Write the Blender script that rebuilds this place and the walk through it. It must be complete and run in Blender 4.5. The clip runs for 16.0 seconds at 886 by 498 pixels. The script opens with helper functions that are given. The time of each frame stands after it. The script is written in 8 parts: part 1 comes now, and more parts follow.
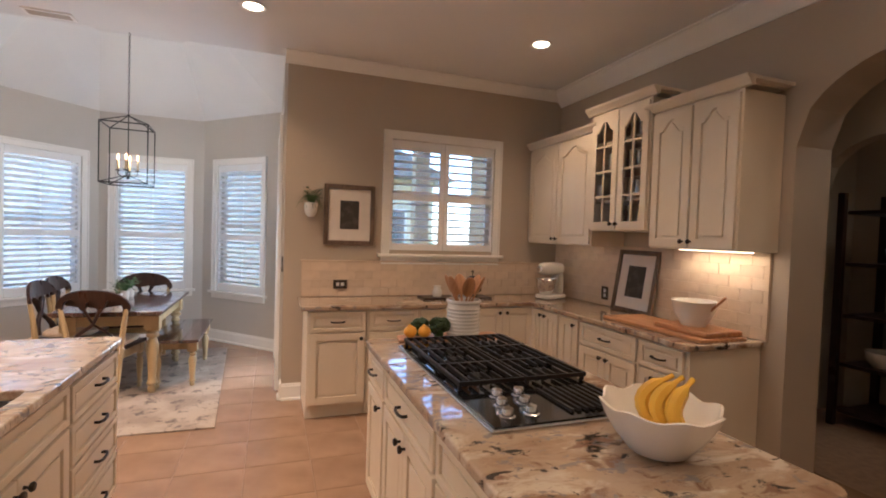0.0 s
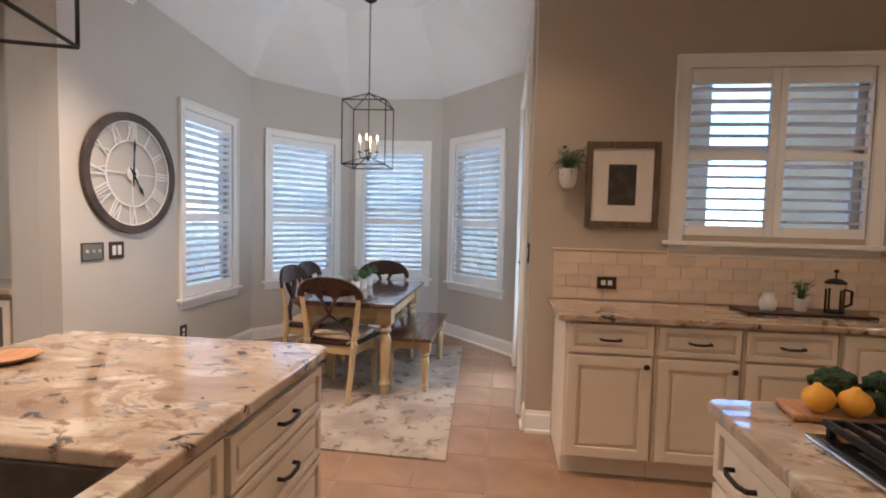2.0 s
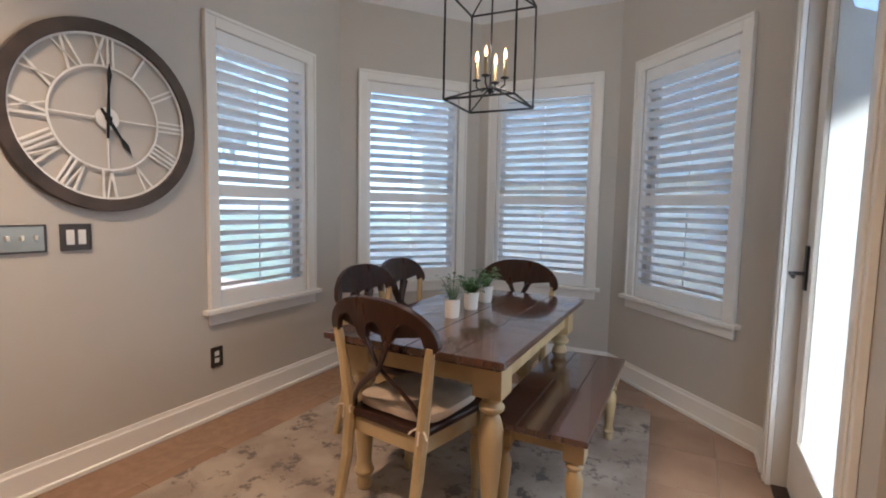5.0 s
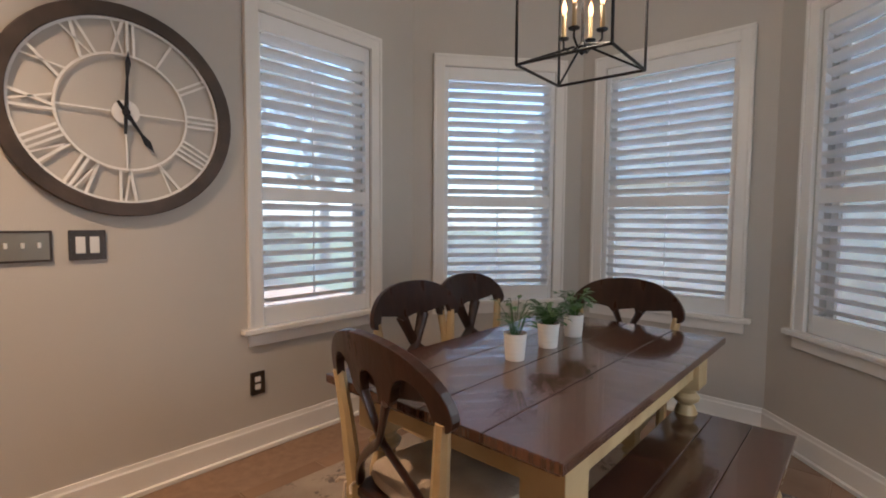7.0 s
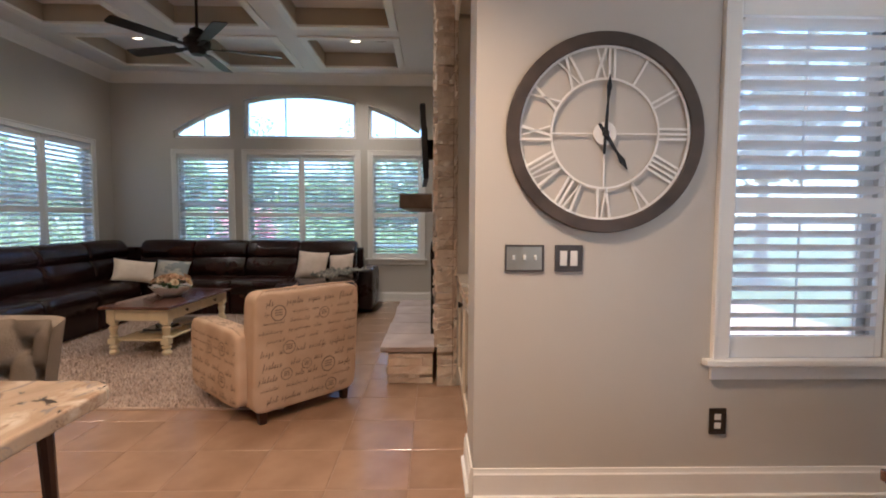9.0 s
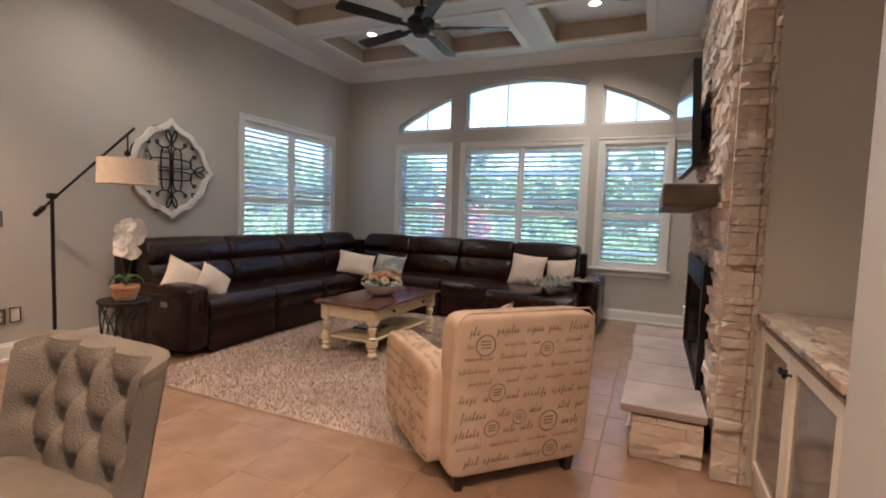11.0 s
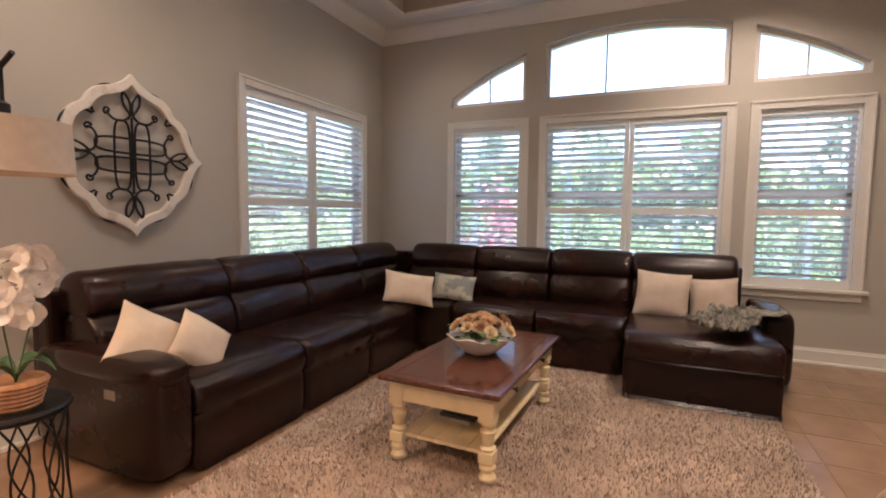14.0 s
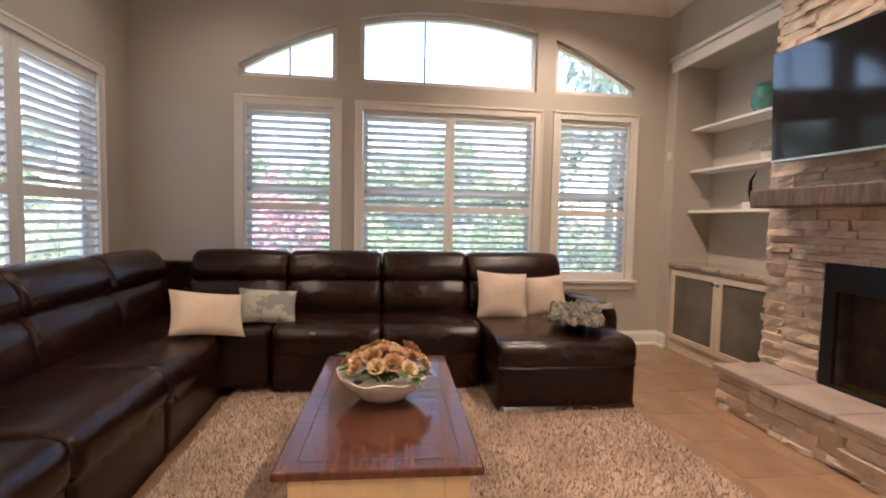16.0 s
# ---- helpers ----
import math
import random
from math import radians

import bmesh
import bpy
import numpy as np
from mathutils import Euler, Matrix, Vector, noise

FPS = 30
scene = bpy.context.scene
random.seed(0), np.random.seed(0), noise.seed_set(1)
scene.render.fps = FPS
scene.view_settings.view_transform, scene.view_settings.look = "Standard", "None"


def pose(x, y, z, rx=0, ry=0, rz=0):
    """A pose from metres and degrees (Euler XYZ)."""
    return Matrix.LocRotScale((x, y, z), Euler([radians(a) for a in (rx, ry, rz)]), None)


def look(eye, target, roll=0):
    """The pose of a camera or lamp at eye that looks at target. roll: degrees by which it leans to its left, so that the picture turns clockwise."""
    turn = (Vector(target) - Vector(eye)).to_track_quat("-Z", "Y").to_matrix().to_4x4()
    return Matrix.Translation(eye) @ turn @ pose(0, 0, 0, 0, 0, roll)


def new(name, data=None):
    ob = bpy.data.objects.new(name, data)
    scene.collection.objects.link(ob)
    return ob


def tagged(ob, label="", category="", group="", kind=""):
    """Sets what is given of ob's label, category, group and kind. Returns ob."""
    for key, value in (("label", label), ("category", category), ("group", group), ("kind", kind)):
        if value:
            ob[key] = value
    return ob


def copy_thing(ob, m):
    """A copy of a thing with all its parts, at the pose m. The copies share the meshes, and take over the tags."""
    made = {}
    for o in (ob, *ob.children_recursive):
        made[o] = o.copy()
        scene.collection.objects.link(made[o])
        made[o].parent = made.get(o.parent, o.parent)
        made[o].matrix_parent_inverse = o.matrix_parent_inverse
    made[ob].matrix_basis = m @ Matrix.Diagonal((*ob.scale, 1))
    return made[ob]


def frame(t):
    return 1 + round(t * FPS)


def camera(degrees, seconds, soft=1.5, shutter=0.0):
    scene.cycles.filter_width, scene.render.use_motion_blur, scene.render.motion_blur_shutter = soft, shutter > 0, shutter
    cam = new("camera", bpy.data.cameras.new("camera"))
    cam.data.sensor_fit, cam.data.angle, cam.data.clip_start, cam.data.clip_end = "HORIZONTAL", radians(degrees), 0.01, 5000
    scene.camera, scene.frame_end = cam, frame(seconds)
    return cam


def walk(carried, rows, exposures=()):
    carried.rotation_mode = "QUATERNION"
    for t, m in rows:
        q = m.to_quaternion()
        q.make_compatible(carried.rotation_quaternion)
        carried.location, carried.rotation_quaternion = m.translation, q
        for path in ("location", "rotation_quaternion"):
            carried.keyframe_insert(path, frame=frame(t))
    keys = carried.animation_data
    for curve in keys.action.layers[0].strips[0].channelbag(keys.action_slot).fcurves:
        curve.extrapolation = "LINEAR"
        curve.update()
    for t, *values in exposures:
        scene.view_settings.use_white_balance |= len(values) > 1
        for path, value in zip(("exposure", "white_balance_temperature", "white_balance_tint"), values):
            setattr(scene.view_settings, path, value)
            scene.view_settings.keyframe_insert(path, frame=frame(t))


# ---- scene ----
cam = camera(86.0, 16.0, 1.9)
PATH = [
    (0, (0.291, 1.088, 1.452), (0.974, 2.967, 1.392), 1.9),
    (0.5, (0.221, 1.244, 1.435), (0.697, 3.185, 1.362), 1.8),
    (1, (0.234, 1.561, 1.411), (0.492, 3.542, 1.329), 1.6),
    (1.5, (0.217, 1.905, 1.361), (0.208, 3.902, 1.262), 1.6),
    (2, (0.211, 2.243, 1.345), (-0.031, 4.225, 1.23), 1.4),
    (2.5, (0.2, 2.613, 1.351), (-0.181, 4.572, 1.213), 1.4),
    (3, (0.191, 2.998, 1.342), (-0.326, 4.923, 1.184), 1.3),
    (3.5, (0.161, 3.335, 1.293), (-0.463, 5.229, 1.147), 1.1),
    (4, (0.117, 3.635, 1.274), (-0.602, 5.495, 1.126), 1.0),
    (4.2, (0.076, 3.732, 1.277), (-0.677, 5.578, 1.119), 1.1),
    (6.5, (-0.086, 4.71, 1.188), (-1.308, 6.289, 1.063), 0.4),
    (7, (-0.128, 4.788, 1.201), (-1.465, 6.271, 1.079), 0.4),
    (7.5, (-0.129, 4.78, 1.254), (-1.719, 5.985, 1.104), 0.5),
    (8, (-0.177, 4.752, 1.252), (-1.992, 5.581, 1.119), 0.4),
    (8.5, (-0.27, 4.698, 1.262), (-2.223, 5.107, 1.135), 0.4),
    (9, (-0.372, 4.644, 1.259), (-2.368, 4.688, 1.136), 0.3),
    (9.5, (-0.581, 4.587, 1.258), (-2.561, 4.327, 1.136), 0.2),
    (10, (-0.792, 4.517, 1.253), (-2.73, 4.037, 1.133), 0.3),
    (10.2, (-0.903, 4.519, 1.246), (-2.818, 3.956, 1.127), 0.7),
    (12.3, (-1.948, 3.814, 1.26), (-3.638, 2.754, 1.125), 0.9),
    (12.5, (-2.079, 3.748, 1.234), (-3.75, 2.657, 1.111), 0.4),
    (13, (-2.286, 3.49, 1.24), (-3.955, 2.396, 1.109), 0.3),
    (13.5, (-2.495, 3.202, 1.261), (-4.208, 2.179, 1.124), 0.4),
    (14, (-2.618, 2.915, 1.272), (-4.44, 2.103, 1.124), 0.7),
    (14.5, (-2.779, 2.668, 1.247), (-4.693, 2.106, 1.101), 0.9),
    (15, (-2.947, 2.431, 1.241), (-4.92, 2.139, 1.099), 1.0),
    (15.5, (-3.066, 2.199, 1.225), (-5.061, 2.185, 1.097), 1.1),
    (16, (-3.197, 1.994, 1.225), (-5.175, 2.261, 1.104), 1.2),
]
EXPOSURES = [(0, 2.95, 4850, 8), (2, 2.75, 4650, 5), (4.2, 2.5, 4700, 4), (7, 2.1, 5250, 8), (8.5, 2.35, 5000, 8), (10, 2.65, 4850, 7), (13, 2.8, 5400, 15), (16, 3.1, 5900, 18)]
walk(cam, [(t, look(eye, target, roll)) for t, eye, target, roll in PATH], EXPOSURES)
SKY, SUN, LAMPS, LIVING = 0.15, 5.0, 0.25, 58

import itertools

from mathutils.bvhtree import BVHTree

# world, sun and exposure
world = bpy.data.worlds.new("world")
scene.world = world
world.use_nodes = True
wn = world.node_tree.nodes
sky = wn.new("ShaderNodeTexSky")
sky.sky_type = "NISHITA"
sky.sun_disc = False
sky.sun_elevation = radians(76)
sky.sun_rotation = radians(74)
world.node_tree.links.new(sky.outputs[0], wn["Background"].inputs[0])
wn["Background"].inputs[1].default_value = SKY
sun = new("sun", bpy.data.lights.new("sun", "SUN"))
sun.data.energy, sun.data.angle, sun.data.color = SUN, radians(0.6), (1.0, 0.95, 0.86)
sun.matrix_world = look((20 * math.sin(radians(74)), 20 * math.cos(radians(74)), 20 * math.tan(radians(76))), (0, 0, 0))


# ---- materials
def material(name, color, rough=0.5, metal=0.0, color2=None, scale=6.0, detail=4.0, bump=0.0, bump_scale=60.0, spec=0.5, contrast=(0.35, 0.65), coat=0.0, vary=0.0, stretch=(1, 1, 1), rough_vary=0.08):
    """A painted or natural surface: two colours mixed by noise, fine relief, uneven gloss."""
    m = bpy.data.materials.new(name)
    m.use_nodes = True
    t = m.node_tree
    n, ln = t.nodes, t.links
    b = n["Principled BSDF"]
    b.inputs["Metallic"].default_value = metal
    b.inputs["Specular IOR Level"].default_value = spec
    b.inputs["Coat Weight"].default_value = coat
    tc = n.new("ShaderNodeTexCoord")
    mp = n.new("ShaderNodeMapping")
    mp.inputs["Scale"].default_value = stretch
    ln.new(tc.outputs["Object"], mp.inputs[0])
    big = n.new("ShaderNodeTexNoise")
    big.inputs["Scale"].default_value, big.inputs["Detail"].default_value = scale, detail
    ln.new(mp.outputs[0], big.inputs[0])
    ramp = n.new("ShaderNodeMapRange")
    ramp.inputs[1].default_value, ramp.inputs[2].default_value = contrast
    ln.new(big.outputs[0], ramp.inputs[0])
    mix = n.new("ShaderNodeMix")
    mix.data_type = "RGBA"
    c2 = color2 or tuple(c * 0.9 for c in color)
    mix.inputs[6].default_value, mix.inputs[7].default_value = (*color, 1), (*c2, 1)
    ln.new(ramp.outputs[0], mix.inputs[0])
    out = mix.outputs[2]
    if vary:
        info = n.new("ShaderNodeObjectInfo")
        mr = n.new("ShaderNodeMapRange")
        mr.inputs[3].default_value, mr.inputs[4].default_value = 1 - vary, 1 + vary
        ln.new(info.outputs["Random"], mr.inputs[0])
        hs = n.new("ShaderNodeHueSaturation")
        ln.new(mr.outputs[0], hs.inputs["Value"])
        ln.new(out, hs.inputs["Color"])
        out = hs.outputs[0]
    ln.new(out, b.inputs["Base Color"])
    fine = n.new("ShaderNodeTexNoise")
    fine.inputs["Scale"].default_value, fine.inputs["Detail"].default_value = bump_scale, 3
    ln.new(mp.outputs[0], fine.inputs[0])
    rr = n.new("ShaderNodeMapRange")
    rr.inputs[3].default_value, rr.inputs[4].default_value = max(0.02, rough - rough_vary), min(1, rough + rough_vary)
    ln.new(big.outputs[0], rr.inputs[0])
    ln.new(rr.outputs[0], b.inputs["Roughness"])
    if bump:
        bp = n.new("ShaderNodeBump")
        bp.inputs["Strength"].default_value, bp.inputs["Distance"].default_value = bump, 0.01
        ln.new(fine.outputs[0], bp.inputs["Height"])
        ln.new(bp.outputs[0], b.inputs["Normal"])
    return m


def glow(name, color, strength):
    m = bpy.data.materials.new(name)
    m.use_nodes = True
    b = m.node_tree.nodes["Principled BSDF"]
    b.inputs["Base Color"].default_value = (*color, 1)
    b.inputs["Emission Color"].default_value = (*color, 1)
    b.inputs["Emission Strength"].default_value = strength
    return m


def glass_material(name, tint=(1, 1, 1), rough=0.0):
    m = bpy.data.materials.new(name)
    m.use_nodes = True
    b = m.node_tree.nodes["Principled BSDF"]
    b.inputs["Base Color"].default_value = (*tint, 1)
    b.inputs["Transmission Weight"].default_value = 1.0
    b.inputs["Roughness"].default_value = rough
    b.inputs["IOR"].default_value = 1.1
    return m


def hazed(m, amount):
    """Glass with a warm white translucent haze that imitates glare and scatters daylight."""
    n, ln = m.node_tree.nodes, m.node_tree.links
    tr = n.new("ShaderNodeBsdfTranslucent")
    tr.inputs[0].default_value = (0.96, 0.90, 0.79, 1)
    mx = n.new("ShaderNodeMixShader")
    mx.inputs[0].default_value = amount
    ln.new(n["Principled BSDF"].outputs[0], mx.inputs[1])
    ln.new(tr.outputs[0], mx.inputs[2])
    ln.new(mx.outputs[0], n["Material Output"].inputs[0])
    return m


def granite_material():
    """Polished granite: cream ground, brown and grey clouds, dark flecks."""
    m = bpy.data.materials.new("granite")
    m.use_nodes = True
    t = m.node_tree
    n, ln = t.nodes, t.links
    b = n["Principled BSDF"]
    tc = n.new("ShaderNodeTexCoord")

    def noise_node(scale, detail, dist, off):
        mp = n.new("ShaderNodeMapping")
        mp.inputs["Location"].default_value = (off, off * 0.7, 0)
        mp.inputs["Rotation"].default_value = (0, 0, 0.6)
        mp.inputs["Scale"].default_value = (1, 1.7, 1)
        ln.new(tc.outputs["Object"], mp.inputs[0])
        x = n.new("ShaderNodeTexNoise")
        x.inputs["Scale"].default_value, x.inputs["Detail"].default_value, x.inputs["Distortion"].default_value = scale, detail, dist
        x.inputs["Roughness"].default_value = 0.65
        ln.new(mp.outputs[0], x.inputs[0])
        return x

    def layer(below, color, nn, lo, hi):
        r = n.new("ShaderNodeMapRange")
        r.inputs[1].default_value, r.inputs[2].default_value = lo, hi
        ln.new(nn.outputs[0], r.inputs[0])
        mx = n.new("ShaderNodeMix")
        mx.data_type = "RGBA"
        ln.new(r.outputs[0], mx.inputs[0])
        if isinstance(below, tuple):
            mx.inputs[6].default_value = (*below, 1)
        else:
            ln.new(below, mx.inputs[6])
        mx.inputs[7].default_value = (*color, 1)
        return mx.outputs[2]

    c = layer((0.40, 0.31, 0.22), (0.27, 0.175, 0.11), noise_node(2.6, 7, 0.6, 0), 0.45, 0.64)
    c = layer(c, (0.54, 0.465, 0.37), noise_node(4.0, 6, 0.6, 3), 0.52, 0.62)
    c = layer(c, (0.22, 0.135, 0.09), noise_node(5.5, 11, 0.9, 7), 0.565, 0.625)
    c = layer(c, (0.24, 0.21, 0.20), noise_node(13, 9, 0.6, 11), 0.57, 0.62)
    c = layer(c, (0.04, 0.032, 0.03), noise_node(11, 11, 0.7, 17), 0.59, 0.63)
    ln.new(c, b.inputs["Base Color"])
    b.inputs["Roughness"].default_value = 0.05
    b.inputs["Coat Weight"].default_value = 0.4
    return m


def rug_material(name, base, c2, c3, scale):
    m = material(name, base, 0.95, 0, c2, scale, 8, 0.6, 220, 0.1, (0.42, 0.6))
    t = m.node_tree
    n, ln = t.nodes, t.links
    b = n["Principled BSDF"]
    old = b.inputs["Base Color"].links[0].from_socket
    x = n.new("ShaderNodeTexNoise")
    x.inputs["Scale"].default_value, x.inputs["Detail"].default_value, x.inputs["Roughness"].default_value = scale * 2.2, 10, 0.75
    tc = n.new("ShaderNodeTexCoord")
    ln.new(tc.outputs["Object"], x.inputs[0])
    r = n.new("ShaderNodeMapRange")
    r.inputs[1].default_value, r.inputs[2].default_value = 0.54, 0.6
    ln.new(x.outputs[0], r.inputs[0])
    mx = n.new("ShaderNodeMix")
    mx.data_type = "RGBA"
    ln.new(r.outputs[0], mx.inputs[0])
    ln.new(old, mx.inputs[6])
    mx.inputs[7].default_value = (*c3, 1)
    ln.new(mx.outputs[2], b.inputs["Base Color"])
    return m


def leafy(m):
    """Lets light through thin leaves."""
    t = m.node_tree
    n, ln = t.nodes, t.links
    b = n["Principled BSDF"]
    tr = n.new("ShaderNodeBsdfTranslucent")
    ln.new(b.inputs["Base Color"].links[0].from_socket, tr.inputs[0])
    mx = n.new("ShaderNodeMixShader")
    mx.inputs[0].default_value = 0.45
    ln.new(b.outputs[0], mx.inputs[1])
    ln.new(tr.outputs[0], mx.inputs[2])
    ln.new(mx.outputs[0], n["Material Output"].inputs[0])
    return m


WALL = material("wall_paint", (0.52, 0.49, 0.44), 0.6, color2=(0.50, 0.47, 0.42), scale=1.5, bump=0.08, bump_scale=180)
# Tan paint that also carries the kitchen's dimmer, warmer light in its colour.
KITCHENWALL = material("tan_wall_paint_dimmed", (0.43, 0.365, 0.285), 0.6, color2=(0.41, 0.345, 0.265), scale=1.5, bump=0.08, bump_scale=180)
CEIL = material("ceiling_paint", (0.74, 0.73, 0.71), 0.7, color2=(0.71, 0.70, 0.68), scale=1.2, bump=0.06, bump_scale=150)
TRIM = material("trim_paint", (0.80, 0.78, 0.74), 0.35, color2=(0.77, 0.75, 0.70), scale=3, bump=0.03, bump_scale=90)
SHUT = material("shutter_paint", (0.82, 0.82, 0.81), 0.4, color2=(0.79, 0.79, 0.78), scale=4, bump=0.02)
COFFER = material("coffer_tan_paint", (0.42, 0.36, 0.28), 0.6, scale=2, bump=0.05, bump_scale=150)
TILE = material("floor_tile", (0.32, 0.205, 0.13), 0.22, 0, (0.25, 0.155, 0.095), 3.5, 6, 0.04, 40, 0.5, vary=0.05)
GROUT = material("grout", (0.29, 0.185, 0.115), 0.9, color2=(0.24, 0.15, 0.095), scale=20, bump=0.2, bump_scale=200)
CAB = material("cabinet_cream", (0.70, 0.62, 0.49), 0.38, color2=(0.66, 0.57, 0.44), scale=2.5, bump=0.03, bump_scale=60)
GRANITE = granite_material()
SPLASH = material("travertine", (0.62, 0.50, 0.37), 0.5, 0, (0.54, 0.42, 0.30), 7, 6, 0.12, 70, vary=0.08)
BRONZE = material("dark_bronze", (0.035, 0.028, 0.024), 0.38, 0.8, scale=20, bump=0.05)
IRON = material("black_iron", (0.022, 0.02, 0.02), 0.5, 0.6, scale=15, bump=0.1)
STEEL = material("stainless_steel", (0.62, 0.62, 0.62), 0.22, 1.0, scale=5, stretch=(1, 20, 1))
CHROME = material("chrome", (0.8, 0.8, 0.8), 0.08, 1.0, rough_vary=0.02)
BLACKGLASS = material("black_glass", (0.008, 0.008, 0.009), 0.08, rough_vary=0.03)
DARKWOOD = material("dark_walnut", (0.038, 0.016, 0.010), 0.3, 0, (0.019, 0.009, 0.006), 5, 6, 0.05, 30, 0.35, stretch=(6, 1, 1))
TABLEWOOD = material("walnut_table_top", (0.085, 0.038, 0.023), 0.13, 0, (0.045, 0.02, 0.013), 5, 6, 0.05, 30, 0.9, stretch=(12, 1, 1), coat=0.5)
CHERRY = material("cherry_top", (0.12, 0.045, 0.026), 0.13, 0, (0.065, 0.025, 0.016), 4, 6, 0.03, 30, stretch=(1, 12, 1), coat=0.4)
WORNWOOD = material("weathered_wood", (0.16, 0.11, 0.075), 0.5, 0, (0.07, 0.045, 0.03), 6, 7, 0.2, 40, stretch=(8, 1, 1))
CREAMWOOD = material("antique_cream_wood", (0.42, 0.31, 0.155), 0.42, 0, (0.29, 0.20, 0.095), 7, 6, 0.08, 50, contrast=(0.5, 0.8))
IVORY = material("ivory_wood", (0.76, 0.64, 0.40), 0.42, 0, (0.60, 0.50, 0.32), 7, 6, 0.08, 50, contrast=(0.5, 0.8))
LIGHTWOOD = material("light_wood", (0.47, 0.25, 0.105), 0.45, 0, (0.35, 0.165, 0.07), 6, 5, 0.1, 40, stretch=(10, 1, 1))
LEATHER = material("brown_leather", (0.022, 0.0075, 0.0058), 0.24, 0, (0.010, 0.0048, 0.004), 4, 5, 0.10, 120, 0.32, coat=0.05)
LEATHER_RUB = material("worn_leather", (0.022, 0.008, 0.006), 0.28, 0, (0.012, 0.006, 0.005), 5, 5, 0.12, 120, 0.32)
PILLOW = material("cream_fabric", (0.72, 0.62, 0.50), 0.95, 0, (0.64, 0.53, 0.42), 8, 5, 0.5, 200, 0.1)
PILLOW_GREY = material("grey_pattern_fabric", (0.46, 0.44, 0.38), 0.95, 0, (0.25, 0.27, 0.27), 9, 3, 0.5, 200, 0.1, (0.47, 0.53))
PILLOW_TAN = material("beige_fabric", (0.58, 0.48, 0.40), 0.95, 0, (0.50, 0.41, 0.33), 8, 5, 0.5, 200, 0.1)
THROW = material("grey_throw_fabric", (0.36, 0.33, 0.27), 0.95, 0, (0.09, 0.095, 0.095), 22, 5, 0.8, 150, 0.1)
SEATPAD = material("oatmeal_cushion", (0.50, 0.41, 0.31), 0.95, 0, (0.42, 0.33, 0.25), 10, 5, 0.5, 180, 0.1)
LINEN = material("script_linen", (0.53, 0.385, 0.265), 0.95, 0, (0.45, 0.315, 0.205), 5, 5, 0.4, 220, 0.1)
INK = material("script_ink", (0.12, 0.085, 0.065), 0.95, 0, (0.25, 0.19, 0.14), 20, 4, 0.2, 200, 0.1)
GREYFAB = material("grey_linen", (0.19, 0.16, 0.125), 0.9, 0, (0.145, 0.12, 0.095), 8, 5, 0.5, 250, 0.15)
RUG = rug_material("distressed_rug", (0.42, 0.345, 0.275), (0.30, 0.24, 0.195), (0.16, 0.13, 0.118), 3.4)
SHAG = material("shag_pile", (0.52, 0.40, 0.31), 0.95, 0, (0.34, 0.25, 0.19), 3, 6, 0.4, 90, 0.05)
CERAMIC = material("white_ceramic", (0.80, 0.77, 0.72), 0.22, color2=(0.76, 0.73, 0.67), scale=4)
PLASTER = material("matte_white", (0.72, 0.70, 0.66), 0.7, scale=5, bump=0.1)
DISTRESS = material("distressed_white_wood", (0.80, 0.76, 0.69), 0.6, 0, (0.55, 0.48, 0.39), 9, 7, 0.3, 50, contrast=(0.55, 0.75))
DIALWHITE = material("dial_white_metal", (0.86, 0.85, 0.82), 0.45, 0, (0.78, 0.76, 0.72), 14)
RIMWOOD = material("dark_rim_wood", (0.075, 0.052, 0.036), 0.55, 0, (0.04, 0.028, 0.02), 6, 7, 0.2, 40)
MORTAR = material("tile_mortar", (0.57, 0.46, 0.34), 0.9, scale=20, bump=0.2, bump_scale=200)
GREYGLASS = material("grey_cabinet_glass", (0.17, 0.15, 0.125), 0.12, 0, (0.11, 0.10, 0.085), 3)
LEAF = material("leaf_green", (0.06, 0.13, 0.035), 0.45, 0, (0.03, 0.075, 0.02), 12, 4, vary=0.2)
# Paler than foliage: the glare outside is put into the leaf colour.
LEAF2 = leafy(material("glare_pale_leaf", (0.25, 0.33, 0.13), 0.6, 0, (0.17, 0.25, 0.09), 1.2, 4))
PINK = material("azalea_pink", (0.58, 0.14, 0.22), 0.7, 0, (0.36, 0.16, 0.16), 3)
LEMON = material("lemon_peel", (0.80, 0.42, 0.015), 0.4, 0, (0.72, 0.33, 0.01), 10, 4, 0.15, 120)
BANANA = material("banana_peel", (0.80, 0.50, 0.02), 0.45, 0, (0.70, 0.42, 0.03), 8, 4)
STEM = material("brown_stem", (0.10, 0.06, 0.025), 0.7, scale=20)
BROCCOLI = material("broccoli_green", (0.025, 0.055, 0.018), 0.8, 0, (0.012, 0.03, 0.01), 30, 5, 0.8, 120)
WHITEPETAL = material("white_petal", (0.93, 0.92, 0.90), 0.6, 0, (0.74, 0.68, 0.60), 12)
ROSE = material("peach_petal", (0.58, 0.37, 0.22), 0.7, 0, (0.42, 0.25, 0.13), 14, vary=0.15)
ROSE2 = material("cream_petal", (0.74, 0.60, 0.38), 0.7, 0, (0.60, 0.44, 0.24), 14)
STONE = material("ledger_stone", (0.76, 0.68, 0.57), 0.85, 0, (0.60, 0.48, 0.38), 7, 6, 0.7, 45, vary=0.2)
HEARTH = material("flagstone", (0.40, 0.32, 0.285), 0.7, 0, (0.30, 0.24, 0.215), 4, 6, 0.4, 40, vary=0.1)
